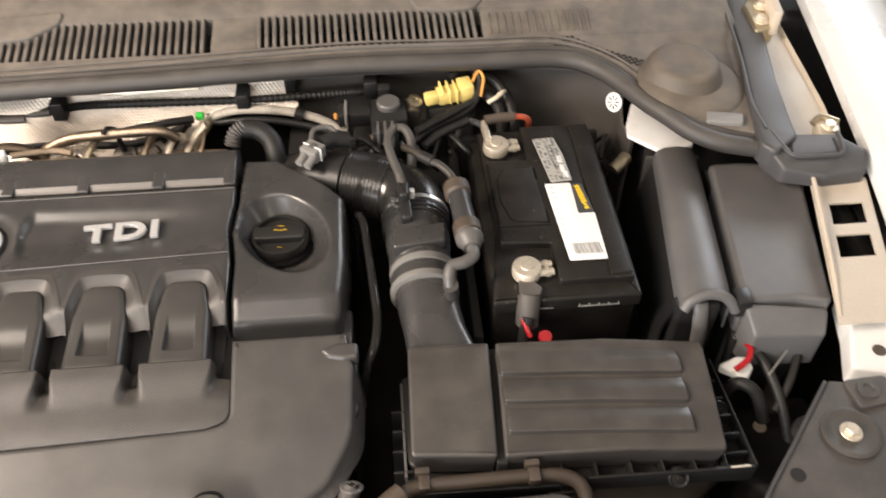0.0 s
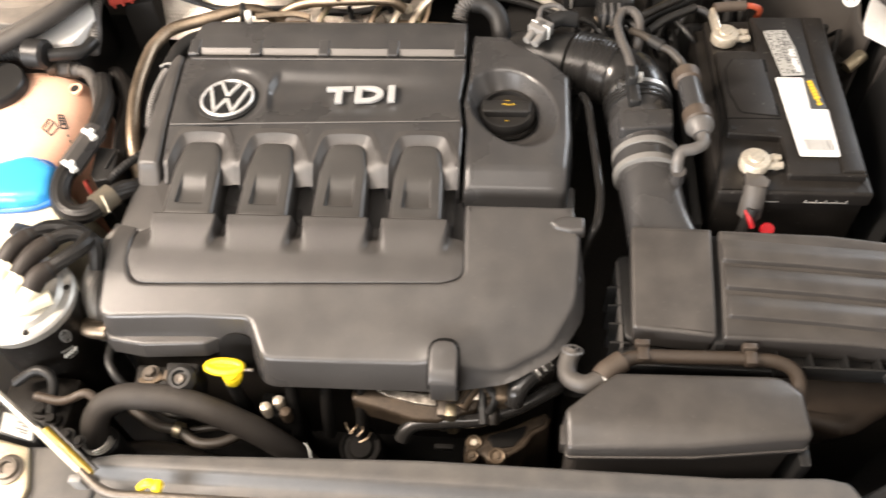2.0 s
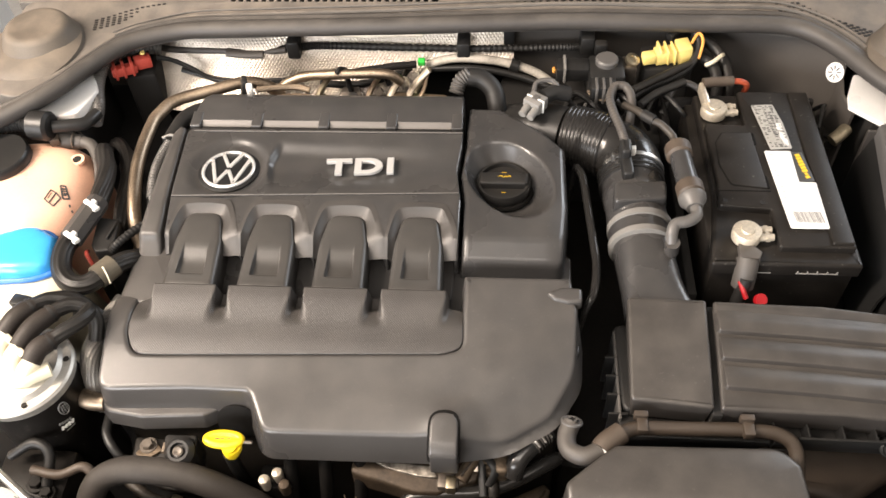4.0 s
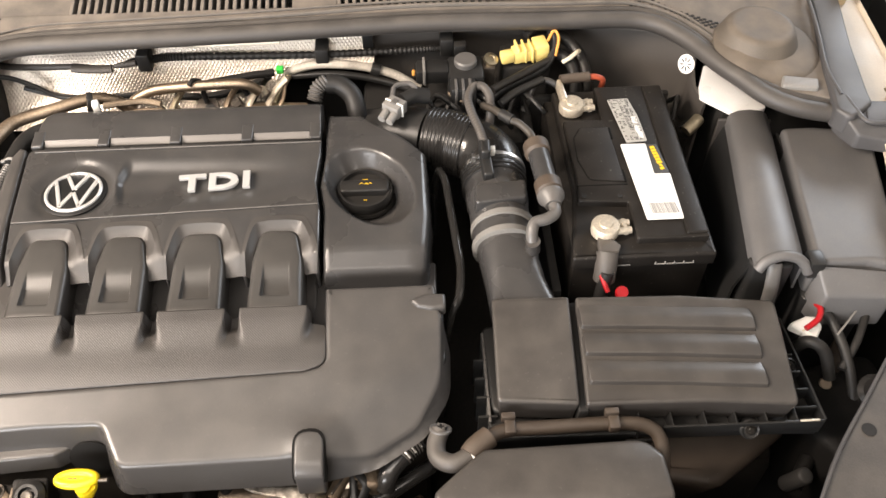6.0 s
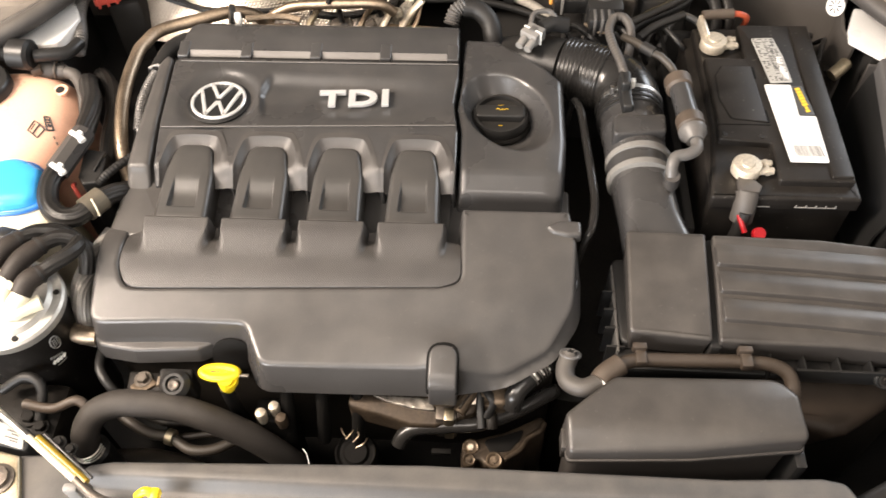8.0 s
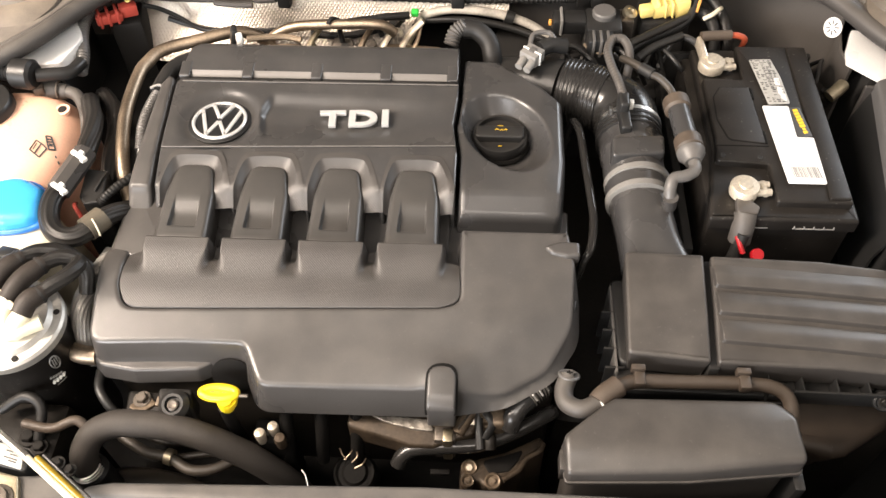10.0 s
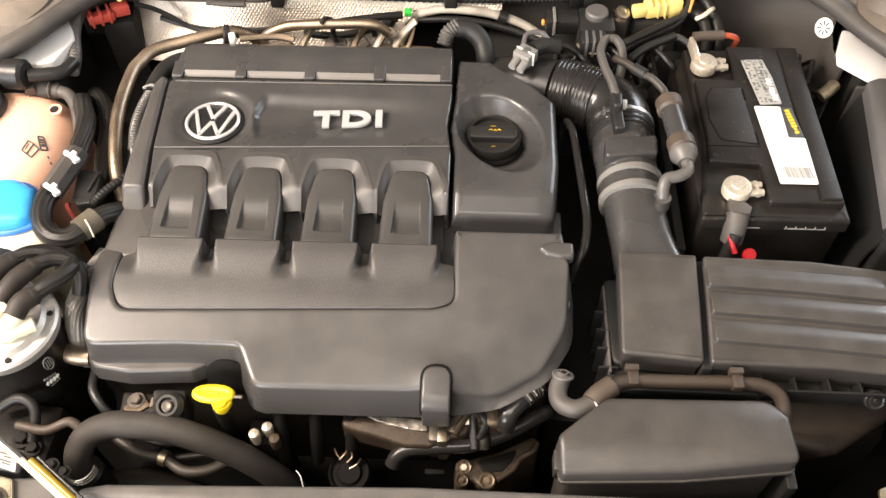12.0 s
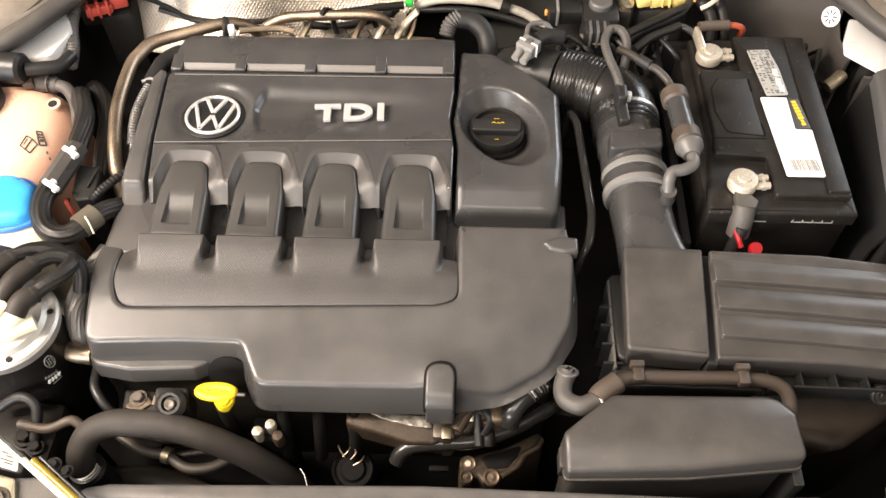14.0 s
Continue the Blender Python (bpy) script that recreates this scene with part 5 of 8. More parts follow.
part("end_ring", lathe([(0.009, 0.0), (0.0124, 0.001), (0.0124, 0.003), (0.0108, 0.0042), (0.0068, 0.003), (0.0, 0.003)], (-0.128, 0.352, 0.792), (0.1, 0.55, 0.8), 24), grey_hose, vent)
# bore's inner shade put on as a dark disc
part("end_bore", drum((-0.1276, 0.3540, 0.7950), (0.1, 0.55, 0.8), 0.0070, 0.0012, 0.0002, 20), deep_plastic, vent)
for k in range(6):
    a = math.pi * k / 3
    q = Vector((-0.1272, 0.3548, 0.7962)) + Vector((math.cos(a) * 0.0050, math.sin(a) * 0.0041, -math.sin(a) * 0.0028))
    part("end_tooth", drum(q, (0.1, 0.55, 0.8), 0.0016, 0.0014, 0.0003, 8), grey_hose, vent)
part("band", tube([(-0.1035, 0.326, 0.796), (-0.0985, 0.319, 0.8085), (-0.0915, 0.309, 0.80)], 0.0015, 8, 5), white_plastic, vent, "thin pale band")
part("long_run", tube([(-0.076, 0.337, 0.802), (-0.055, 0.345, 0.800), (0.0, 0.347, 0.799), (0.066, 0.349, 0.797), (0.098, 0.346, 0.793), (0.112, 0.334, 0.785), (0.114, 0.31, 0.765), (0.113, 0.29, 0.72)], 0.0080, 14, 7), brown_hose, vent)
for x in (-0.053, 0.060):
    c = part("hose_clip", box(x - 0.0060, x + 0.0060, 0.337, 0.355, 0.797, 0.8095, 0.002), brown_hose, vent)
    part("clip_tooth", box(x - 0.009, x + 0.006, 0.352, 0.359, 0.804, 0.815, 0.001), brown_hose, c)

# ---- intake tract ----
intake = thing("intake_duct", (-0.035, 0.60, 0.72), "black plastic intake duct with pale clamp bands", "intake duct")
rows = []
for y, x0, x1, z1, hgt, pw in ((0.492, -0.060, 0.020, 0.831, 0.05, 5), (0.510, -0.062, 0.014, 0.834, 0.05, 4), (0.53, -0.064, 0.008, 0.840, 0.056, 3.2), (0.56, -0.069, 0.004, 0.850, 0.066, 2.6), (0.585, -0.073, 0.003, 0.857, 0.072, 2.2), (0.60, -0.075, 0.003, 0.860, 0.076, 2.0)):
    cx, cz, rx, rz = (x0 + x1) / 2, z1 - hgt / 2, (x1 - x0) / 2, hgt / 2
    row = []
    for k in range(33):
        a = 2 * math.pi * k / 32
        ca, sa = math.cos(a), math.sin(a)
        row.append((cx + rx * math.copysign(abs(ca) ** (2 / pw), ca), y, cz + rz * math.copysign(abs(sa) ** (2 / pw), sa)))
    rows.append(row)
part("flat_duct", loft(rows), dim_panel_plastic, intake, angle=60)
CX, CZ = -0.037, 0.822
part("sensor_housing", lathe([(0.0385, 0.0), (0.0385, 0.060), (0.040, 0.062), (0.041, 0.080), (0.040, 0.082), (0.040, 0.105)], (CX, 0.590, CZ), (-0.03, 1, 0.02), 40), dim_panel_plastic, intake)
part("top_plate", slab([(-0.072, 0.622), (-0.006, 0.630), (-0.004, 0.662), (-0.070, 0.655)], 0.8655, 0.84, 0.004, 0.006), dim_panel_plastic, intake)
for y in (0.581, 0.6085):
    part("pale_band", lathe([(0.0395, 0.0), (0.0412, 0.001), (0.0412, 0.009), (0.0395, 0.010)], (CX + 0.001, y, CZ), (-0.03, 1, 0.05), 40), pale_rubber, intake)
part("nipple", tube([(-0.006, 0.560, 0.845), (-0.008, 0.556, 0.866)], 0.009, 14, 3), cover_plastic, intake)

elbow = thing("intake_elbow", (-0.09, 0.76, 0.74), "glossy black rubber intake elbow with corrugated bellows", "intake hose")
EL = [(CX - 0.003, 0.690, CZ), (CX - 0.003, 0.712, CZ + 0.002), (-0.042, 0.734, CZ + 0.003), (-0.054, 0.754, CZ + 0.003), (-0.072, 0.767, CZ + 0.002)]
part("bend", tube(EL, 0.042, 28, 8), gloss_rubber, elbow)
part("bellows", ribbed([(-0.066, 0.764, CZ + 0.002), (-0.094, 0.779, CZ), (-0.123, 0.791, CZ - 0.002)], 0.0455, 0.0053, 0.045, 44), gloss_rubber, elbow, angle=80)
part("end_pipe", tube([(-0.126, 0.792, CZ - 0.002), (-0.160, 0.806, CZ - 0.006), (-0.205, 0.817, CZ - 0.02)], 0.040, 24, 5), black_plastic, elbow)
for y in (0.686, 0.694, 0.702):
    part("cuff_ring", lathe([(0.041, 0.0), (0.0438, 0.0012), (0.0438, 0.004), (0.041, 0.0052)], (CX - 0.003, y, CZ), (-0.03, 1, 0.02), 40), rubber, elbow)
part("clamp", lathe([(0.0432, 0.0), (0.0445, 0.0006), (0.0445, 0.0062), (0.0432, 0.0068)], (CX - 0.003, 0.708, CZ), (-0.03, 1, 0.02), 44), bright_metal, elbow, "bright spring clamp")
part("clamp_ear", box(-0.046, -0.040, 0.704, 0.711, 0.862, 0.878, 0.001), white_plastic, elbow)
part("clamp_ear", box(-0.070, -0.065, 0.703, 0.710, 0.855, 0.866, 0.001), bright_metal, elbow)
part("sensor_bridge", slab([(-0.061, 0.714, 0.003), (-0.047, 0.714, 0.003), (-0.044, 0.664, 0.004), (-0.058, 0.664, 0.004)], lambda x, y: 0.874 - 0.05 * max(0.0, 0.69 - y), 0.860, 0.003, 0.004, ys=[0.68, 0.69, 0.70]), black_plastic, elbow)

plug = thing("grey_connector", (-0.164, 0.81, 0.85), "light grey wiring connector on the intake pipe", "connector")
part("shell", box(-0.182, -0.156, 0.789, 0.812, 0.862, 0.880, 0.0012, turn=(0, 0, -37)), grey_plastic, plug)
part("shell_band", box(-0.1835, -0.1545, 0.7985, 0.8005, 0.861, 0.8812, 0.0005, turn=(0, 0, -37)), white_plastic, plug)
part("pin_sleeve", tube([(-0.180, 0.793, 0.871), (-0.1875, 0.780, 0.868)], 0.0055, 12, 3), grey_plastic, plug)
part("pin_sleeve", tube([(-0.169, 0.786, 0.871), (-0.177, 0.773, 0.868)], 0.0055, 12, 3), grey_plastic, plug)
part("latch", box(-0.173, -0.164, 0.796, 0.806, 0.877, 0.882, 0.001, turn=(0, 0, -37)), grey_hose, plug)
part("boot", tube([(-0.158, 0.812, 0.872), (-0.142, 0.822, 0.872), (-0.122, 0.825, 0.868)], 0.011, 12, 5), black_plastic, plug)
part("lead", tube([(-0.172, 0.816, 0.876), (-0.167, 0.832, 0.882), (-0.147, 0.836, 0.882), (-0.137, 0.824, 0.878)], 0.0035, 8, 6), grey_hose, plug)

# crankcase heater in line with a thin hose
heat = thing("hose_heater", (0.014, 0.65, 0.84), "inline breather valve with tan collars on a thin hose", "hose valve")
part("body", tube([(0.0135, 0.702, 0.877), (0.017, 0.650, 0.879), (0.020, 0.615, 0.880)], 0.0135, 20, 4), dim_panel_plastic, heat)
part("collar", drum((0.0125, 0.712, 0.8765), (0.06, -1, 0.03), 0.0168, 0.022, 0.003, 28), dull_tan, heat)
part("collar", drum((0.018, 0.640, 0.8795), (0.06, -1, 0.03), 0.0168, 0.022, 0.003, 28), dull_tan, heat)
part("neck", lathe([(0.017, 0.0), (0.0165, 0.006), (0.012, 0.012), (0.010, 0.018)], (0.0195, 0.617, 0.880), (0.06, -1, 0.0), 24), grey_hose, heat)
part("outlet", tube([(0.0205, 0.606, 0.880), (0.0215, 0.588, 0.880), (0.010, 0.578, 0.880), (-0.004, 0.575, 0.878), (-0.0085, 0.566, 0.872), (-0.0085, 0.558, 0.862)], 0.0072, 14, 7), grey_hose, heat)
part("inlet_hose", tube([(0.0115, 0.712, 0.876), (0.008, 0.730, 0.878), (-0.006, 0.745, 0.884), (-0.020, 0.752, 0.886), (-0.035, 0.772, 0.884), (-0.05, 0.79, 0.878)], 0.0050, 12, 7), grimy_rubber, heat)
part("hose_knuckle", tube([(-0.014, 0.749, 0.886), (-0.028, 0.762, 0.886)], 0.0075, 12, 3), rubber, heat)

# ---- battery ----
battery = thing("car_battery", (0.128, 0.695, 0.665), "black car battery with white and yellow labels", "battery")
BX0, BX1, BY0, BY1, BZ = 0.040, 0.216, 0.543, 0.853, 0.855
battery_case = part("case", box(BX0 + 0.003, BX1 - 0.003, BY0 + 0.004, BY1 - 0.003, 0.665, 0.832, 0.006), battery_plastic, battery)
part("lid", slab([(BX0, BY0, 0.004), (BX1, BY0, 0.004), (BX1, BY1, 0.004), (0.0555, BY1, 0.004), (0.0575, 0.66, 0.01), (0.050, 0.605, 0.02)], lambda x, y: BZ - 0.010, 0.826, 0.004, 0.006, hold=0.001), battery_plastic, battery)
lid_deck = part("lid_deck", slab([(0.121, BY0 + 0.020, 0.004), (BX1 - 0.006, BY0 + 0.020, 0.004), (BX1 - 0.006, BY1 - 0.004, 0.004), (0.114, BY1 - 0.004, 0.004), (0.114, 0.779, 0.003), (0.0605, 0.781, 0.006), (0.0625, 0.667, 0.01), (0.058, 0.629, 0.006), (0.121, 0.624, 0.002)],
                          BZ, BZ - 0.012, 0.003, 0.004), battery_plastic, battery)
part("side_rail", slab([(BX1 - 0.034, BY0 + 0.024), (BX1 - 0.008, BY0 + 0.024), (BX1 - 0.008, BY1 - 0.008), (BX1 - 0.034, BY1 - 0.008)], BZ + 0.003, BZ - 0.004, 0.002, 0.003), battery_plastic, lid_deck)
part("handle_flap", slab([(0.081, 0.7615, 0.004), (0.1185, 0.7625, 0.002), (0.1232, 0.6585, 0.002), (0.079, 0.665, 0.010), (0.0695, 0.70, 0.02), (0.0705, 0.742, 0.010)], BZ + 0.0010, BZ - 0.002, 0.0006, 0.006), battery_plastic, lid_deck)
part("flap_gap", slab([(0.080, 0.7625, 0.004), (0.1186, 0.7632, 0.002), (0.1234, 0.6578, 0.002), (0.0778, 0.6633, 0.010), (0.0678, 0.70, 0.02), (0.0688, 0.743, 0.010)], BZ + 0.0005, BZ - 0.002, 0.0003, 0.006), shade_joint_black, lid_deck)
part("deck_joint", box(0.061, 0.126, 0.6535, 0.6550, BZ - 0.001, BZ + 0.0006, 0.0002), shade_joint_black, lid_deck, "dark joint line")
for x, y in ((0.1205, 0.7495), (0.1240, 0.6690)):
    part("slot", box(x - 0.0013, x + 0.0013, y - 0.011, y + 0.011, BZ - 0.001, BZ + 0.0013, 0.0003), shade_joint_black, lid_deck)
for x, y in ((0.067, 0.637), (0.112, 0.634)):
    part("cell_plug", drum((x, y, BZ - 0.001), (0, 0, 1), 0.0035, 0.002, 0.0005, 14), deep_plastic, lid_deck)
for x0, x1 in ((0.088, 0.112), (0.141, 0.190)):
    part("date_rail", box(x0, x1, BY0 - 0.0012, BY0 + 0.001, 0.8295, 0.8305, 0.0003), grey_plastic, battery_case, "pale moulded mark")
for i in range(5):
    part("date_tick", box(0.142 + 0.0115 * i, 0.1432 + 0.0115 * i, BY0 - 0.0014, BY0 + 0.001, 0.830, 0.834, 0.0002), grey_plastic, battery_case)
# labels
LZ = BZ + 0.0004


def label_sheet(name, pts, z, material, parent, text=""):
    return part(name, slab(pts, z, z - 0.0012, 0.0002, 0.0025), material, parent, text)


white = label_sheet("white_label", [(0.1290, 0.7245), (0.1625, 0.7245), (0.1625, 0.668), (0.183, 0.668), (0.183, 0.590), (0.1375, 0.590)], LZ + 0.0033, paper, battery, "white paper label with fine print")
grey = label_sheet("grey_label", [(0.127, 0.8155), (0.156, 0.817), (0.163, 0.780), (0.166, 0.730), (0.138, 0.7275)], LZ + 0.0033, grey_paper, battery, "grey printed data label")
yellow = label_sheet("dark_label", [(0.1632, 0.7225), (0.1765, 0.7225), (0.1825, 0.6695), (0.1632, 0.6695)], LZ + 0.0033, ink, battery, "black and yellow maker's label")
random.seed(5)
for i in range(8):
    w = random.uniform(0.0035, 0.0075)
    x = 0.1695 + 0.00075 * i
    part("label_mark", box(x - w / 2, x + w / 2, 0.7165 - 0.0056 * i - 0.0024, 0.7165 - 0.0056 * i + 0.0020, LZ + 0.0032, LZ + 0.0037, 0, turn=(0, 0, 18)), yellow_ink, yellow)
for i in range(10):
    w = random.uniform(0.003, 0.006)
    x = 0.1335 + 0.0006 * i
    part("print_bar", box(x, x + w, 0.716 - 0.0095 * i, 0.7172 - 0.0095 * i, LZ + 0.0032, LZ + 0.0036, 0), grey_paper, white)
for x in [0.1455 + 0.0021 * k for k in range(16)]:
    part("print_bar", box(x, x + random.uniform(0.0006, 0.0013), 0.599, 0.617, LZ + 0.0032, LZ + 0.0036, 0, turn=(0, 0, 8)), grey_plastic, white)
for i in range(26):
    for j in range(5):
        if random.random() < (0.85 if i < 17 else 0.45):
            x, y = 0.1275 + 0.0056 * j + 0.00045 * i + random.uniform(0, 0.0015), 0.8125 - 0.0032 * i
            part("print_bar", box(x, x + random.uniform(0.0018, 0.0050), y, y + random.uniform(0.0007, 0.0021), LZ + 0.0032, LZ + 0.0036, 0), ink, grey)
for y in (0.765, 0.748, 0.735):
    part("print_panel", box(0.1525 + 0.0009 * (0.77 - y) * 100, 0.1595 + 0.0009 * (0.77 - y) * 100, y, y + 0.013, LZ + 0.0032, LZ + 0.0036, 0), paper, grey)

tray = thing("battery_tray", (0.128, 0.695, 0.60), "black plastic battery tray on the gearbox side", "battery tray")
part("tray", box(0.02, 0.235, 0.52, 0.875, 0.64, 0.664, 0.008), deep_plastic, tray)
part("side_wall", box(0.018, 0.030, 0.53, 0.90, 0.66, 0.800, 0.003), deep_plastic, tray)
part("rear_wall", box(0.02, 0.235, 0.870, 0.880, 0.66, 0.82, 0.003), deep_plastic, tray)


def terminal(cx, cy, turn, name, label):
    t = thing(name, (cx, cy, BZ - 0.012), label, "battery clamp")
    tagged(t, group="clamps on the battery")
    z = BZ - 0.010
    part("post", lathe([(0.0095, 0.0), (0.0085, 0.018), (0.0075, 0.0195), (0.0, 0.0195)], (cx, cy, z), (0, 0, 1), 24), tin, t)
    part("clamp_ring", lathe([(0.010, 0.002), (0.0170, 0.003), (0.0175, 0.006), (0.0175, 0.015), (0.0160, 0.017), (0.010, 0.0175)], (cx, cy, z), (0, 0, 1), 28), tin, t)
    d = Vector((math.cos(radians(turn)), math.sin(radians(turn)), 0))
    e = Vector((cx, cy, z + 0.009)) + d * 0.014
    f = e + d * 0.014
    s = Vector((-d.y, d.x, 0))
    for k in (-1, 1):
        part("clamp_jaw", tube([e + s * 0.0062 * k, f + s * 0.0058 * k + d * 0.003], 0.0046, 12, 3), tin, t)
    part("clamp_bolt", tube([f - s * 0.0105 - d * 0.004, f + s * 0.0105 - d * 0.004], 0.0040, 6, 2), tin, t)
    return t


pos = terminal(0.0765, 0.808, 6, "battery_clamp", "tarnished metal clamp on the rear battery post")
neg = terminal(0.0845, 0.582, 4, "battery_clamp", "tarnished metal clamp on the front battery post")
part("cable_lug", box(0.0620, 0.0700, 0.812, 0.856, 0.848, 0.866, 0.003, turn=(0, 0, 4)), tin, pos)
part("cable_sleeve", tube([(0.066, 0.853, 0.866), (0.085, 0.856, 0.866), (0.108, 0.858, 0.866)], 0.0070, 14, 5), dull_tan, pos)
part("red_cable", tube([(0.108, 0.858, 0.866), (0.119, 0.858, 0.865), (0.129, 0.860, 0.857), (0.131, 0.872, 0.83)], 0.0042, 12, 5), rust_red, pos)
part("boot_plate", slab([(0.0735, 0.570, 0.003), (0.0875, 0.570, 0.003), (0.0995, 0.555, 0.003), (0.0945, 0.5445, 0.004), (0.0715, 0.5455, 0.004)], 0.8535, 0.845, 0.0015, 0.004), shroud_plastic, neg, "flat top of the cable boot")
part("cable_boot", tube([(0.0832, 0.551, 0.846), (0.0815, 0.541, 0.836), (0.0800, 0.533, 0.816)], 0.0135, 18, 6), shroud_plastic, neg, "grey cable boot")
part("cable", tube([(0.081, 0.531, 0.834), (0.077, 0.523, 0.80), (0.075, 0.525, 0.72)], 0.0085, 12, 5), rubber, neg)
tie = thing("red_tag", (0.095, 0.515, 0.80), "bright red plastic tag below the battery clamp", "tag")
part("strap", tube([(0.074, 0.529, 0.830), (0.0775, 0.519, 0.824), (0.081, 0.512, 0.818)], 0.0032, 10, 5), bright_red, tie)
part("tag_disc", lathe([(0.0078, 0.0), (0.0078, 0.002), (0.0078, 0.006), (0.007, 0.008)], (0.098, 0.514, 0.813), (0, -0.5, 0.8), 22), bright_red, tie)

# ---- fuse box ----
fuse = thing("fuse_box", (0.33, 0.63, 0.70), "dusty black plastic fuse box with a rounded cover", "fuse box")
AX0, AX1 = Vector((0.313, 0.782, 0.0)), Vector((0.277, 0.520, 0.0))
rows = []
for t in (0.0, 0.015, 0.5, 0.93, 1.0):
    c = AX0.lerp(AX1, t)
    half = 0.0375 + 0.004 * t
    shrink = 0.93 if t in (0.0, 1.0) else 1.0
    prof = [(-0.67 + 0.1 * (1 - t), -0.060), (-0.66 + 0.0 * t, -0.022), (-0.63, -0.009), (-0.56, -0.002), (-0.30, 0.003), (0.15, 0.004), (0.60, 0.0005), (0.80, -0.005), (0.91, -0.014), (0.95, -0.026), (0.97, -0.060)]
    rows.append([(c.x + u * half * shrink, c.y, 0.860 + w - (0.004 if t == 0.0 else 0.0)) for u, w in prof])
rounded_cover = part("rounded_cover", loft(rows, 0.003), lit_fuse_plastic, fuse, angle=50)
# left side of the cover, its shadow painted as black plastic
side_rows = [[(AX0.lerp(AX1, t).x - u * (0.0375 + 0.004 * t), AX0.lerp(AX1, t).y, 0.860 + w) for u, w in ((0.60, -0.016), (0.72, -0.026), (0.92, -0.060), (1.0, -0.15))] for t in (0.02, 0.5, 0.98)]
part("shaded_side", loft(side_rows, 0.003), black_plastic, fuse)
part("rear_end", slab([(0.277, 0.780), (0.349, 0.775), (0.349, 0.770), (0.277, 0.775)], 0.850, 0.69, 0.003, 0.002), box_plastic, fuse)
arch_pts = [(0.2545, 0.513, 0.848), (0.263, 0.517, 0.858), (0.281, 0.520, 0.8640), (0.299, 0.518, 0.8615), (0.310, 0.513, 0.853), (0.315, 0.510, 0.844)]
part("end_arch", tube(arch_pts, 0.0066, 12, 7), lit_fuse_plastic, rounded_cover)
part("end_core", slab([(0.248, 0.535), (0.306, 0.535), (0.300, 0.516), (0.252, 0.516)], 0.848, 0.70, 0.004, 0.006), black_plastic, fuse)
part("inner_leg", tube([(0.276, 0.519, 0.852), (0.276, 0.511, 0.838), (0.277, 0.502, 0.80), (0.277, 0.497, 0.72)], 0.0090, 14, 6, flat=0.5), grey_hose, rounded_cover, "pale inner leg of the arch")
fuse_lid = part("main_lid", slab([(0.3545, 0.752, 0.012), (0.40, 0.752, 0.02), (0.470, 0.732, 0.012), (0.4225, 0.503, 0.008), (0.385, 0.513, 0.02), (0.322, 0.513, 0.008)], lambda x, y: 0.858 - 0.006 * ease((y - 0.735) / 0.02), 0.80, 0.005, 0.01, ys=[0.735, 0.745], hold=0.002), lit_fuse_plastic, fuse)
part("front_lip", slab([(0.323, 0.512), (0.421, 0.503), (0.4145, 0.4785), (0.332, 0.4815)], lambda x, y: 0.818 + 0.82 * (y - 0.466), 0.775, 0.004, 0.006, ys=[0.475, 0.485, 0.495]), lit_fuse_plastic, fuse_lid)
part("lower_body", slab([(0.35, 0.745), (0.46, 0.725), (0.41, 0.50), (0.32, 0.50)], 0.80, 0.60, 0.003, 0.01), black_plastic, fuse)
part("hinge_clip", box(0.314, 0.332, 0.506, 0.530, 0.835, 0.862, 0.003), black_plastic, fuse_lid, "black hinge clip")
part("inner_rail", box(0.349, 0.353, 0.52, 0.75, 0.79, 0.845, 0.001), deep_plastic, fuse)
part("foot", box(0.25, 0.31, 0.53, 0.76, 0.60, 0.70, 0.01), black_plastic, fuse)

lamp_plug = thing("white_connector", (0.32, 0.468, 0.77), "white plastic connector with a red wire", "connector")
part("shell", slab([(0.292, 0.469, 0.004), (0.317, 0.4785, 0.004), (0.331, 0.477, 0.006), (0.333, 0.463, 0.006), (0.318, 0.4425, 0.006), (0.3085, 0.4575, 0.004)], lambda x, y: 0.797 + 0.15 * (y - 0.455), 0.787, 0.004, 0.006, ys=[0.445, 0.455, 0.465]), white_plastic, lamp_plug)
part("shell_seam", tube([(0.3065, 0.4575, 0.7985), (0.316, 0.461, 0.7995), (0.3255, 0.4635, 0.8000)], 0.0012, 8, 4), milk_plastic, lamp_plug)
part("red_wire", tube([(0.309, 0.4575, 0.803), (0.318, 0.462, 0.8055), (0.327, 0.469, 0.808), (0.3325, 0.482, 0.809), (0.332, 0.498, 0.800)], 0.0036, 10, 6), bright_red, lamp_plug)
part("wrapped_lead", tube([(0.300, 0.452, 0.760), (0.307, 0.447, 0.790), (0.318, 0.440, 0.796), (0.330, 0.432, 0.785), (0.340, 0.418, 0.755)], 0.0075, 12, 6), rubber, lamp_plug, "black taped lead")
part("pale_wire", tube([(0.346, 0.450, 0.799), (0.364, 0.467, 0.801), (0.384, 0.486, 0.802)], 0.0013, 8, 4), grey_plastic, lamp_plug, "thin pale wire")
part("cable", tube([(0.34, 0.50, 0.80), (0.352, 0.46, 0.79), (0.36, 0.42, 0.77), (0.37, 0.38, 0.72)], 0.006, 10, 6), rubber, lamp_plug)
part("cable", tube([(0.40, 0.49, 0.79), (0.375, 0.45, 0.785), (0.35, 0.42, 0.77)], 0.005, 10, 5), rubber, lamp_plug)
wing_bits = thing("headlamp_housing", (0.36, 0.38, 0.66), "dark plastic back of the headlamp with a dull cap", "headlamp")
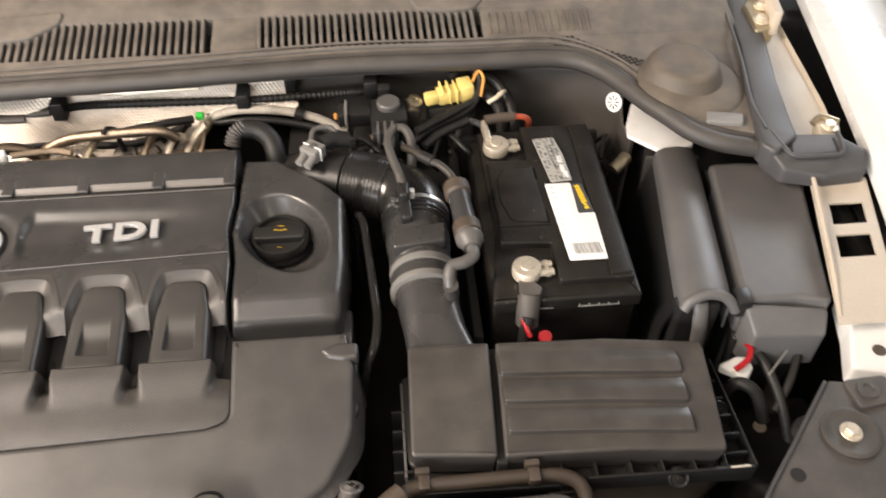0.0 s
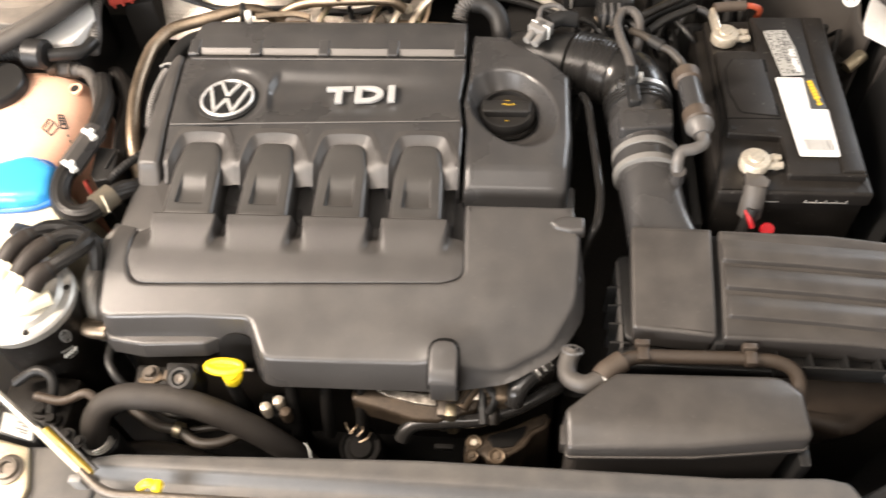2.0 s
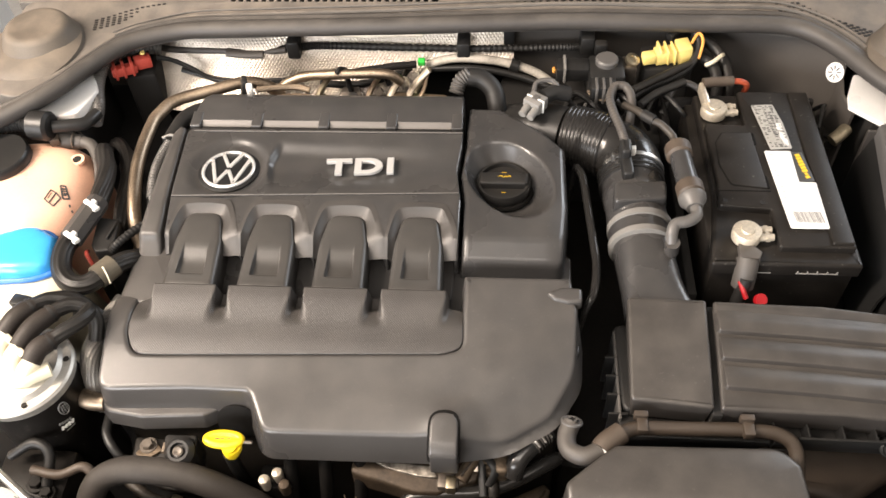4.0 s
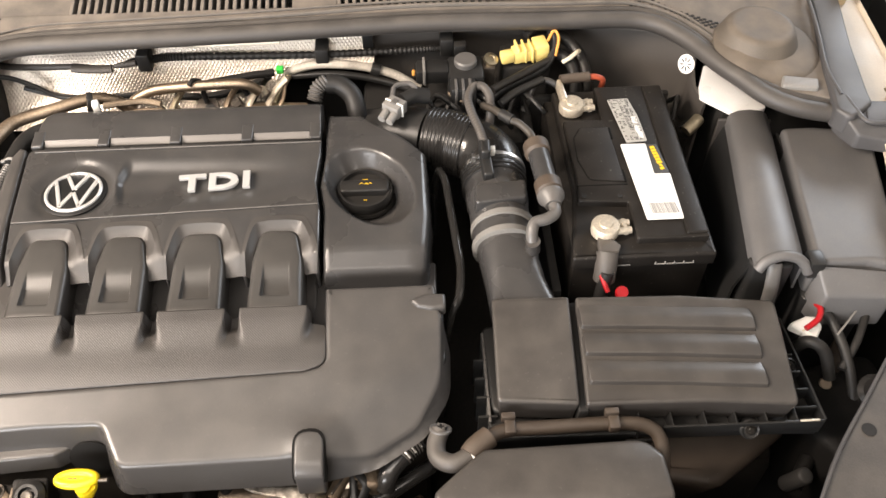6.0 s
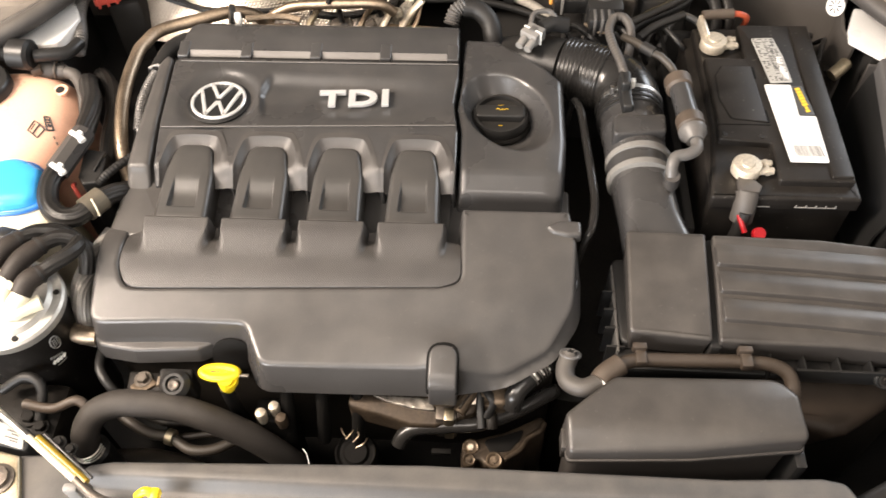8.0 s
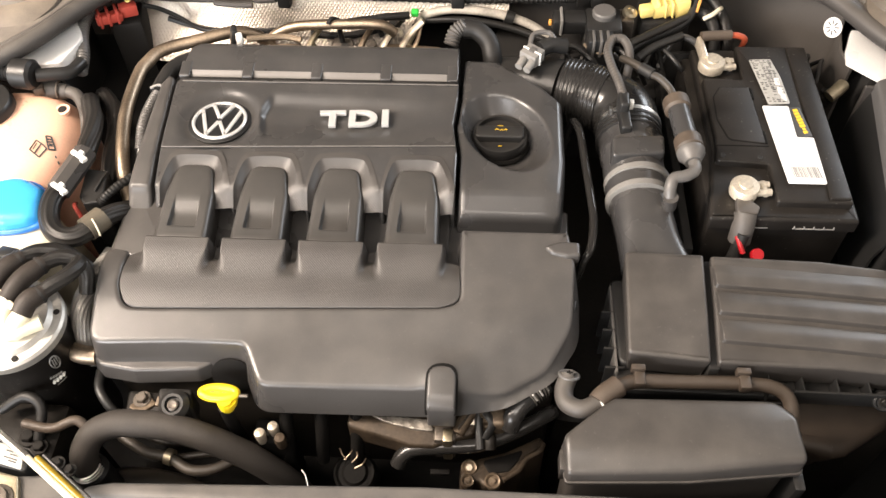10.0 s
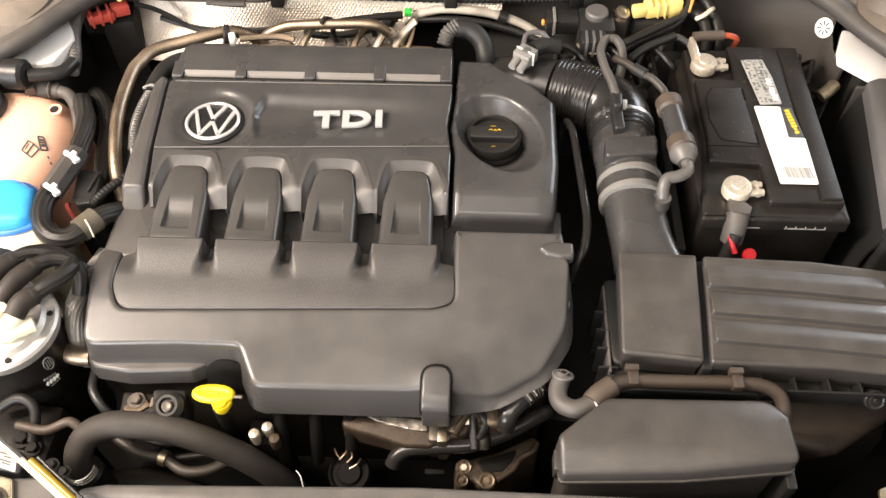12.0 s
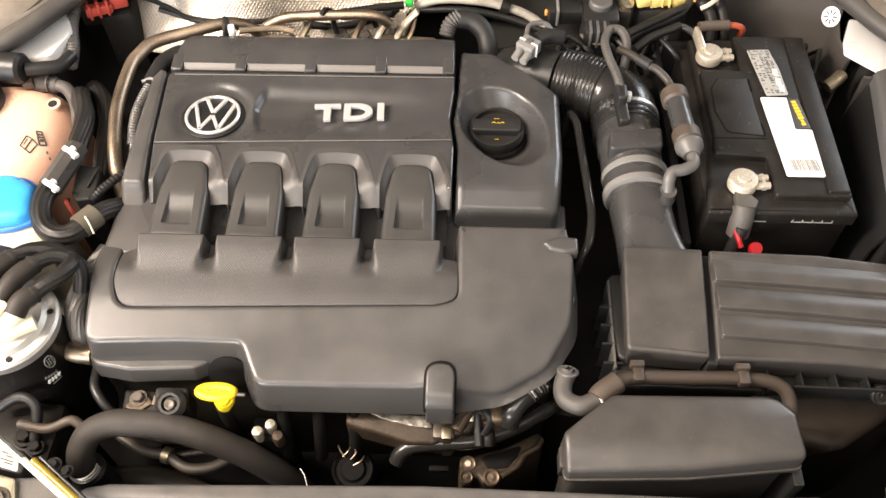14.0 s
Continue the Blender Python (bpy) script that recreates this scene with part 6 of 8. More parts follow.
# housing and stub arm take the shade down there as near-black colour
part("housing", slab([(0.31, 0.44), (0.41, 0.46), (0.42, 0.36), (0.34, 0.30), (0.30, 0.36)], 0.745, 0.60, 0.012, 0.02), shade_joint_black, wing_bits)
part("cap", drum((0.386, 0.402, 0.745), (-0.1, -0.5, 1), 0.020, 0.022, 0.005, 28), gloss_rubber, wing_bits)
part("flap", slab([(0.345, 0.432, 0.004), (0.360, 0.430, 0.003), (0.381, 0.478, 0.004), (0.372, 0.480, 0.003), (0.354, 0.458, 0.006)], 0.752, 0.725, 0.002, 0.004), brown_plastic, wing_bits)
part("screw", drum((0.3375, 0.4160, 0.744), (0, -0.3, 1), 0.0075, 0.004, 0.001, 20), tan_plastic, wing_bits, "dull brass screw head")
part("vent_stub", lathe([(0.0095, -0.05), (0.0095, -0.003), (0.008, 0.0), (0.006, 0.001), (0.0, 0.001)], (0.282, 0.306, 0.735), (0.1, -0.25, 1), 24), deep_plastic, wing_bits, "dull grey vent stub")
part("stub_arm", tube([(0.282, 0.308, 0.690), (0.295, 0.325, 0.690), (0.31, 0.345, 0.695)], 0.009, 12, 5), shade_joint_black, wing_bits)
relay = thing("small_bracket", (0.24, 0.80, 0.78), "pale metal bracket and stud beside the battery", "bracket")
part("stud", tube([(0.236, 0.778, 0.828), (0.248, 0.786, 0.834), (0.256, 0.794, 0.836)], 0.009, 12, 3), zinc, relay)
part("plate", box(0.222, 0.246, 0.79, 0.83, 0.80, 0.815, 0.003, turn=(0, 20, 20)), dark_metal, relay)
part("wire", tube([(0.222, 0.80, 0.83), (0.232, 0.83, 0.84), (0.24, 0.85, 0.83), (0.23, 0.87, 0.80)], 0.003, 8, 6), rubber, relay)
part("leg", tube([(0.240, 0.80, 0.82), (0.245, 0.80, 0.75), (0.245, 0.81, 0.66)], 0.007, 10, 4), dark_metal, relay)

# ---- wiring and valves along the bulkhead ----
loom = thing("wiring_loom", (-0.45, 0.955, 0.83), "black corrugated wiring loom along the heat shield", "wiring loom")
part("taped_run", tube([(-0.800, 0.945, 0.850), (-0.766, 0.952, 0.849), (-0.723, 0.953, 0.843), (-0.638, 0.953, 0.841), (-0.60, 0.954, 0.838), (-0.555, 0.956, 0.842)], 0.0050, 12, 6), shroud_plastic, loom)
part("taped_joint", tube([(-0.648, 0.950, 0.842), (-0.62, 0.950, 0.839), (-0.590, 0.951, 0.838)], 0.0095, 12, 5, flat=0.6), shroud_plastic, loom, "flat grey taped joint")
part("taped_end", tube([(-0.815, 0.935, 0.846), (-0.79, 0.946, 0.851), (-0.765, 0.951, 0.849)], 0.0105, 12, 5, flat=0.7), black_plastic, loom)
part("foil_fold", tube([(-0.50, 0.970, 0.861), (-0.42, 0.969, 0.860), (-0.34, 0.970, 0.861)], 0.0030, 8, 6), tin, loom, "bright folded foil edge")
part("ribbed_run", ribbed([(-0.600, 0.960, 0.836), (-0.541, 0.960, 0.844), (-0.48, 0.960, 0.847), (-0.273, 0.960, 0.843), (-0.118, 0.960, 0.847), (-0.084, 0.958, 0.850)], 0.0062, 0.0048, 0.22, 10), rubber, loom)
for x, z in ((-0.541, 0.848), (-0.277, 0.847), (-0.09, 0.858)):
    part("loom_clip", box(x - 0.010, x + 0.010, 0.945, 0.985, z - 0.016, z + 0.014, 0.003), black_plastic, loom)
part("thin_wire", tube([(-0.72, 0.930, 0.823), (-0.66, 0.922, 0.810), (-0.60, 0.918, 0.811), (-0.52, 0.92, 0.814)], 0.0042, 8, 6), black_plastic, loom)

redp = thing("red_connector", (-0.772, 0.90, 0.84), "red plastic wiring connector on a black lead", "connector")
part("shell", box(-0.802, -0.765, 0.870, 0.884, 0.856, 0.870, 0.002, turn=(0, 5, 30)), red_plastic, redp)
for i in range(3):
    part("rib", box(-0.798 + 0.011 * i, -0.794 + 0.011 * i, 0.862 + 0.006 * i, 0.884 + 0.006 * i, 0.853, 0.875, 0.001, turn=(0, 5, 30)), red_plastic, redp)
part("shell_head", box(-0.773, -0.748, 0.888, 0.904, 0.855, 0.873, 0.002, turn=(0, 5, 30)), red_plastic, redp)
part("boss", drum((-0.757, 0.898, 0.877), (0, 0, 1), 0.004, 0.003, 0.0005, 12), pale_yellow, redp)
part("lead_right", tube([(-0.743, 0.909, 0.862), (-0.725, 0.918, 0.850), (-0.700, 0.920, 0.834), (-0.67, 0.918, 0.814), (-0.62, 0.915, 0.808)], 0.0036, 10, 6), black_plastic, redp)
part("lead_left", ribbed([(-0.742, 0.930, 0.862), (-0.775, 0.922, 0.868), (-0.800, 0.90, 0.872), (-0.812, 0.872, 0.870), (-0.812, 0.84, 0.862), (-0.800, 0.80, 0.856), (-0.796, 0.77, 0.85)], 0.0095, 0.005, 0.15, 12), grey_hose, redp)
part("bracket", box(-0.80, -0.752, 0.885, 0.96, 0.60, 0.845, 0.006, turn=(0, 0, 12)), deep_plastic, redp)

line = thing("vacuum_line", (-0.23, 0.95, 0.80), "pale grey vacuum hose with a green clip", "hose")
part("hose", tube([(-0.345, 0.958, 0.806), (-0.318, 0.952, 0.824), (-0.282, 0.950, 0.833), (-0.222, 0.950, 0.827), (-0.17, 0.946, 0.812), (-0.132, 0.935, 0.792)], 0.0078, 12, 7, flat=0.8), pale_hose, line)
part("green_clip", box(-0.347, -0.336, 0.937, 0.947, 0.827, 0.836, 0.0015), green_plastic, line, "bright green clip")
part("black_hose", tube([(-0.36, 0.952, 0.812), (-0.40, 0.935, 0.805), (-0.45, 0.922, 0.802), (-0.50, 0.92, 0.806)], 0.006, 10, 6), black_plastic, line)
part("second_hose", tube([(-0.33, 0.95, 0.812), (-0.26, 0.944, 0.818), (-0.19, 0.94, 0.806), (-0.12, 0.92, 0.79)], 0.0055, 10, 7), black_plastic, line)
part("sleeve", tube([(-0.205, 0.949, 0.823), (-0.192, 0.947, 0.819)], 0.010, 12, 2), black_plastic, line)
for k, (x, y, z) in enumerate(((-0.36, 0.90, 0.80), (-0.395, 0.895, 0.80), (-0.43, 0.89, 0.805), (-0.505, 0.875, 0.815))):
    part("metal_line", tube([(x, y - 0.02, z - 0.02), (x + 0.012, y + 0.01, z + 0.004), (x + 0.030, y + 0.045, z + 0.016)], 0.0045, 8, 5), (zinc, dark_metal, bronze_pipe, zinc)[k], line)

clutter = thing("fuel_rail_lines", (-0.42, 0.89, 0.78), "tangle of thin metal lines and clips behind the cover", "pipes")
part("rail", tube([(-0.60, 0.868, 0.792), (-0.45, 0.885, 0.792), (-0.30, 0.885, 0.786)], 0.011, 12, 6), dark_metal, clutter)
part("bright_strut", tube([(-0.362, 0.890, 0.802), (-0.345, 0.898, 0.828), (-0.326, 0.902, 0.848)], 0.0062, 10, 4, flat=0.5), tin, clutter)
part("bright_strut", tube([(-0.345, 0.888, 0.800), (-0.335, 0.894, 0.818), (-0.330, 0.900, 0.838)], 0.0045, 10, 4, flat=0.5), bronze_pipe, clutter)
part("curled_bracket", tube([(-0.392, 0.888, 0.798), (-0.384, 0.896, 0.812), (-0.374, 0.900, 0.826), (-0.364, 0.900, 0.829), (-0.360, 0.897, 0.822)], 0.0058, 10, 6, flat=0.5), tin, clutter, "curled pale metal bracket")
part("flat_bridge", slab([(-0.385, 0.885), (-0.30, 0.880), (-0.30, 0.893), (-0.383, 0.899)], 0.808, 0.800, 0.002, 0.004), bronze_pipe, clutter)
mount_eye = part("eye_bracket", slab([(-0.470, 0.882), (-0.428, 0.882), (-0.434, 0.905), (-0.462, 0.905)], lambda x, y: 0.800 + 0.55 * (y - 0.882), 0.785, 0.002, 0.006, ys=[0.89, 0.897]), cast_metal, clutter, "stained eye bracket")
# dark disc for the shade inside the eye
part("eye_hole", drum((-0.444, 0.8885, 0.806), (0, -0.5, 0.8), 0.0075, 0.002, 0.0005, 20), deep_plastic, mount_eye)
part("clip_wire", tube([(-0.448, 0.895, 0.812), (-0.450, 0.900, 0.832), (-0.440, 0.904, 0.842), (-0.415, 0.906, 0.842), (-0.396, 0.904, 0.836), (-0.388, 0.90, 0.82)], 0.0042, 10, 6), black_plastic, clutter)
part("cover_fringe", tube([(-0.436, 0.906, 0.840), (-0.41, 0.915, 0.838), (-0.38, 0.925, 0.836), (-0.35, 0.935, 0.832)], 0.0060, 10, 5), black_plastic, clutter)
for i, (x, y) in enumerate(((-0.545, 0.872), (-0.520, 0.880), (-0.500, 0.884), (-0.410, 0.893))):
    part("line_nut", tube([(x, y, 0.806), (x + 0.011, y + 0.004, 0.812)], 0.0068, 6, 2), (zinc, cast_metal)[i % 2], clutter)
part("copper_line", tube([(-0.575, 0.858, 0.820), (-0.545, 0.868, 0.822), (-0.515, 0.872, 0.820), (-0.498, 0.872, 0.812)], 0.0038, 8, 6), bronze_pipe, clutter)
valve = thing("vacuum_valve", (-0.066, 0.885, 0.83), "black solenoid valve with a round grey cap", "valve")
part("body", box(-0.092, -0.040, 0.862, 0.915, 0.80, 0.868, 0.006), black_plastic, valve)
part("top_cap", lathe([(0.0155, 0.0), (0.0165, 0.002), (0.0165, 0.009), (0.0145, 0.011), (0.0, 0.011)], (-0.066, 0.895, 0.866), (0, 0, 1), 30), grey_hose, valve)
part("side_plug", box(-0.138, -0.090, 0.878, 0.908, 0.845, 0.868, 0.004), black_plastic, valve)
part("plug_rib", box(-0.128, -0.124, 0.876, 0.910, 0.845, 0.871, 0.001), grey_plastic, valve)
part("plug_tip", box(-0.1435, -0.139, 0.888, 0.896, 0.853, 0.860, 0.0015), copper_wire, valve, "orange wire seals")
part("lower_plug", box(-0.090, -0.054, 0.838, 0.868, 0.82, 0.866, 0.003), black_plastic, valve)
for i in range(3):
    part("plug_fin", box(-0.084 + 0.010 * i, -0.080 + 0.010 * i, 0.836, 0.862, 0.84, 0.868, 0.001), grey_hose, valve)
part("amber_ring", tube([(-0.092, 0.862, 0.842), (-0.086, 0.846, 0.846), (-0.072, 0.838, 0.846), (-0.060, 0.842, 0.846)], 0.0022, 8, 6), tan_plastic, valve, "amber retaining ring")
part("vent_hose", ribbed([(-0.054, 0.8200, 0.888), (-0.062, 0.8155, 0.888), (-0.0695, 0.794, 0.887), (-0.066, 0.764, 0.886), (-0.059, 0.736, 0.885), (-0.0545, 0.712, 0.882)], 0.0060, 0.0040, 0.13, 14), shroud_plastic, valve)
part("hook_hose", tube([(-0.055, 0.8195, 0.888), (-0.047, 0.8175, 0.887), (-0.0400, 0.806, 0.882), (-0.0385, 0.792, 0.870), (-0.040, 0.782, 0.850)], 0.0060, 12, 6), shroud_plastic, valve)
part("hose_end", slab([(-0.0615, 0.716, 0.004), (-0.0465, 0.716, 0.004), (-0.0475, 0.690, 0.004), (-0.0595, 0.690, 0.004)], 0.887, 0.866, 0.004, 0.004), black_plastic, valve)
part("round_fitting", lathe([(0.008, 0.0), (0.0105, 0.002), (0.0105, 0.008), (0.006, 0.009), (0.005, 0.006), (0.0, 0.006)], (-0.030, 0.905, 0.862), (0.3, -0.3, 0.9), 22), zinc, valve)
part("fitting_base", box(-0.042, -0.022, 0.89, 0.92, 0.83, 0.862, 0.003), cast_metal, valve)
part("top_peg", box(-0.080, -0.062, 0.935, 0.950, 0.85, 0.868, 0.002), black_plastic, valve)
part("mount", box(-0.12, -0.03, 0.86, 0.93, 0.60, 0.81, 0.006), deep_plastic, valve)

yel = thing("yellow_connector", (0.03, 0.925, 0.84), "pale yellow wiring connector with orange-tipped leads", "connector")
part("shell", box(0.004, 0.044, 0.908, 0.928, 0.856, 0.876, 0.002, turn=(0, -4, 10)), pale_yellow, yel)
part("shell_head", box(0.036, 0.056, 0.910, 0.938, 0.853, 0.881, 0.002, turn=(0, -4, 10)), pale_yellow, yel)
part("nose", box(-0.014, 0.006, 0.902, 0.918, 0.858, 0.874, 0.003, turn=(0, -4, 10)), pale_yellow, yel)
for i in range(3):
    part("ridge", box(0.010 + 0.010 * i, 0.013 + 0.010 * i, 0.906, 0.933, 0.855, 0.8795, 0.001, turn=(0, -4, 10)), pale_yellow, yel)
part("orange_lead", tube([(0.056, 0.925, 0.880), (0.066, 0.936, 0.890), (0.072, 0.925, 0.884), (0.066, 0.905, 0.868)], 0.0022, 8, 6), copper_wire, yel)
part("black_lead", tube([(0.025, 0.94, 0.880), (0.045, 0.955, 0.886), (0.062, 0.945, 0.886), (0.068, 0.925, 0.876), (0.055, 0.900, 0.860), (0.03, 0.885, 0.85), (-0.01, 0.865, 0.845), (-0.035, 0.845, 0.84)], 0.006, 10, 7), black_plastic, yel)
part("cradle", box(-0.01, 0.06, 0.900, 0.96, 0.62, 0.852, 0.005), deep_plastic, yel)
bundle = thing("cable_bundle", (0.07, 0.90, 0.80), "black cables with a pale cable tie behind the battery", "cables")
part("cable", tube([(0.06, 0.955, 0.872), (0.085, 0.945, 0.868), (0.105, 0.918, 0.858), (0.112, 0.885, 0.840), (0.115, 0.87, 0.80)], 0.0082, 12, 7), braid, bundle)
part("cable", tube([(0.07, 0.925, 0.86), (0.088, 0.905, 0.856), (0.094, 0.880, 0.842), (0.095, 0.865, 0.80)], 0.008, 12, 6), rubber, bundle)
part("cable", tube([(-0.03, 0.85, 0.855), (0.0, 0.868, 0.858), (0.03, 0.885, 0.862), (0.06, 0.905, 0.862)], 0.0058, 12, 6), braid, bundle)
part("cable", tube([(-0.02, 0.83, 0.845), (0.005, 0.85, 0.85), (0.045, 0.872, 0.852)], 0.006, 12, 6), black_plastic, bundle)
part("cable_tie", tube([(0.076, 0.898, 0.862), (0.086, 0.898, 0.869), (0.097, 0.907, 0.872), (0.102, 0.915, 0.868)], 0.0032, 8, 6), milk_plastic, bundle)
for i in range(7):
    random.seed(40 + i)
    x, y = -0.16 + 0.03 * i, 0.84 + random.uniform(-0.01, 0.03)
    part("branch_wire", tube([(x, y, 0.80), (x + 0.02, y + 0.02, 0.83 + random.uniform(0, 0.02)), (x + 0.05, y + random.uniform(-0.02, 0.03), 0.835), (x + 0.07, y + 0.01, 0.79)], random.uniform(0.0028, 0.005), 8, 6), (rubber, black_plastic, grey_hose, rubber)[i % 4], bundle)
part("bundle_floor", box(-0.22, 0.02, 0.82, 0.98, 0.55, 0.78, 0.01), deep_plastic, bundle)

rear_hose = thing("rear_breather", (-0.25, 0.84, 0.80), "black hose with a grey ribbed sleeve behind the cover", "hose")
part("ribbed_sleeve", ribbed([(-0.282, 0.838, 0.855), (-0.276, 0.850, 0.868), (-0.262, 0.858, 0.875)], 0.0115, 0.0042, 0.2, 16), grey_hose, rear_hose)
part("hose", tube([(-0.264, 0.857, 0.870), (-0.245, 0.855, 0.868), (-0.228, 0.842, 0.858), (-0.222, 0.822, 0.838), (-0.222, 0.81, 0.79)], 0.0135, 18, 6), rubber, rear_hose)

# bronze coolant pipe beside and behind the cover
pipe = thing("metal_pipe", (-0.69, 0.70, 0.70), "tarnished bronze metal coolant pipe round the cover", "pipe")
part("pipe", tube([(-0.688, 0.580, 0.80), (-0.695, 0.612, 0.835), (-0.710, 0.690, 0.848), (-0.712, 0.765, 0.852), (-0.706, 0.792, 0.853), (-0.690, 0.820, 0.853), (-0.640, 0.846, 0.852), (-0.598, 0.866, 0.850), (-0.570, 0.874, 0.838), (-0.552, 0.878, 0.815)], 0.0088, 16, 8), bronze_pipe, pipe)
part("rear_pipe", tube([(-0.566, 0.878, 0.800), (-0.556, 0.884, 0.820), (-0.540, 0.886, 0.834), (-0.514, 0.888, 0.844), (-0.478, 0.888, 0.848), (-0.442, 0.888, 0.850), (-0.388, 0.888, 0.850), (-0.366, 0.888, 0.835)], 0.0074, 14, 8), bronze_pipe, pipe)
part("pipe_strap", tube([(-0.462, 0.880, 0.856), (-0.458, 0.888, 0.859), (-0.450, 0.897, 0.850)], 0.0035, 8, 5), black_plastic, pipe)
part("pipe_bracket", box(-0.598, -0.590, 0.832, 0.850, 0.83, 0.876, 0.002, turn=(0, 14, 20)), black_plastic, pipe)
part("white_clip", box(-0.584, -0.575, 0.822, 0.836, 0.855, 0.874, 0.002, turn=(0, 0, 15)), white_plastic, pipe)
part("copper_pin", tube([(-0.57, 0.832, 0.865), (-0.52, 0.842, 0.862), (-0.495, 0.84, 0.858)], 0.0045, 8, 4), bronze_pipe, pipe)
part("strut", box(-0.70, -0.68, 0.60, 0.64, 0.60, 0.80, 0.004), dark_metal, pipe)
sleeve = thing("braided_sleeve", (-0.675, 0.70, 0.70), "grey ribbed wiring sleeve beside the cover", "wiring sleeve")
part("ribbed", ribbed([(-0.680, 0.640, 0.835), (-0.685, 0.680, 0.842), (-0.682, 0.72, 0.846), (-0.672, 0.755, 0.85)], 0.0075, 0.0042, 0.18, 12), grey_hose, sleeve)
part("tie", tube([(-0.685, 0.735, 0.857), (-0.672, 0.738, 0.860), (-0.660, 0.732, 0.856)], 0.0022, 8, 4), grey_plastic, sleeve)
part("taped_end", tube([(-0.677, 0.735, 0.848), (-0.668, 0.775, 0.852), (-0.650, 0.795, 0.853), (-0.625, 0.802, 0.853)], 0.012, 14, 6), black_plastic, sleeve)
part("tail", tube([(-0.680, 0.645, 0.835), (-0.676, 0.60, 0.80), (-0.68, 0.58, 0.70)], 0.0075, 10, 5), black_plastic, sleeve)

side_cable = thing("side_cable", (-0.10, 0.60, 0.75), "glossy black cable hanging beside the engine cover", "cable")
part("cable", tube([(-0.113, 0.712, 0.835), (-0.106, 0.690, 0.838), (-0.101, 0.637, 0.834), (-0.096, 0.580, 0.830), (-0.094, 0.548, 0.825), (-0.098, 0.515, 0.818), (-0.107, 0.500, 0.805), (-0.115, 0.49, 0.76)], 0.0052, 12, 7), gloss_rubber, side_cable)
part("hanger", tube([(-0.113, 0.712, 0.835), (-0.118, 0.72, 0.80), (-0.12, 0.72, 0.70)], 0.005, 10, 4), gloss_rubber, side_cable)

# ---- left side: tanks, filter, braided hoses ----
tank = thing("coolant_tank", (-0.875, 0.62, 0.60), "translucent peach-pink coolant expansion tank", "coolant tank")
rows = []
for k in range(9):
    a = math.pi / 2 * k / 8
    s, zz = math.cos(a) ** 0.55, 0.785 + 0.075 * math.sin(a)
    rows.append([(-0.868 + 0.106 * max(s, 0.001) * math.copysign(abs(math.cos(b)) ** 0.85, math.cos(b)), 0.648 + 0.112 * max(s, 0.001) * math.copysign(abs(math.sin(b)) ** 0.85, math.sin(b)), zz) for b in [2 * math.pi * i / 40 for i in range(41)]])
rows.insert(0, [(x, y, 0.60) for x, y, z in rows[0]])
part("tank_body", loft(rows), peach_plastic, tank, angle=70)
part("filler_cap", lathe([(0.040, 0.0), (0.042, 0.004), (0.042, 0.022), (0.039, 0.026), (0.0, 0.026)], (-0.897, 0.682, 0.848), (0, 0, 1), 36), black_plastic, tank, "black screw cap")


def tank_z(x, y):
    u, v = abs((x + 0.868) / 0.106), abs((y - 0.648) / 0.112)
    c = min(1.0, (u ** 2.353 + v ** 2.353) ** (1 / 2.353)) ** (1 / 0.55)
    return 0.785 + 0.075 * math.sqrt(max(0.0, 1 - c * c)) + 0.0003


def stroke(x0, y0, x1, y1, w=0.0009):
    pts = [(x0 + (x1 - x0) * k / 3, y0 + (y1 - y0) * k / 3) for k in range(4)]
    part("symbol_stroke", tube([(x, y, tank_z(x, y)) for x, y in pts], w, 6, 2), ink, tank)


# open-book mark and a bottle mark
for a, b in (((-0.8120, 0.6170), (-0.8090, 0.6335)), ((-0.8090, 0.6335), (-0.8020, 0.6305)), ((-0.8020, 0.6305), (-0.7950, 0.6250)), ((-0.7950, 0.6250), (-0.7995, 0.6100)), ((-0.7995, 0.6100), (-0.8055, 0.6130)), ((-0.8055, 0.6130), (-0.8120, 0.6170)), ((-0.8055, 0.6130), (-0.8020, 0.6305))):
    stroke(*a, *b)
stroke(-0.8085, 0.6190, -0.8070, 0.6285, 0.0006)
for a, b in (((-0.8010, 0.6440), (-0.7925, 0.6250)), ((-0.7955, 0.6455), (-0.7865, 0.6285)), ((-0.8010, 0.6440), (-0.7955, 0.6455)), ((-0.7925, 0.6250), (-0.7865, 0.6285)), ((-0.7985, 0.6395), (-0.7935, 0.6410)), ((-0.7970, 0.6360), (-0.7915, 0.6375))):
    stroke(*a, *b, 0.0011)
stroke(-0.7940, 0.6320, -0.7905, 0.6330, 0.0020)
for k in range(2):
    stroke(-0.7850 + 0.0035 * k, 0.6205 - 0.0055 * k, -0.7835 + 0.0035 * k, 0.6180 - 0.0055 * k, 0.0009)
eyelet = part("eyelet", lathe([(0.0058, 0.0), (0.0100, 0.0008), (0.0100, 0.005), (0.0058, 0.0055)], (-0.799, 0.699, 0.8435), (0, -0.1, 1), 24), peach_plastic, tank)
# shade of the eyelet's hole painted as a dark disc
part("eyelet_hole", drum((-0.799, 0.6985, 0.8483), (0, -0.1, 1), 0.0060, 0.0012, 0.0002, 18), deep_plastic, eyelet)

washer = thing("washer_filler", (-0.80, 0.515, 0.70), "milky washer filler neck with a bright blue cap", "washer filler")
part("neck", lathe([(0.054, -0.2), (0.054, -0.03), (0.047, -0.008), (0.036, 0.0)], (-0.792, 0.487, 0.836), (0.06, -0.25, 1), 36), milk_plastic, washer)
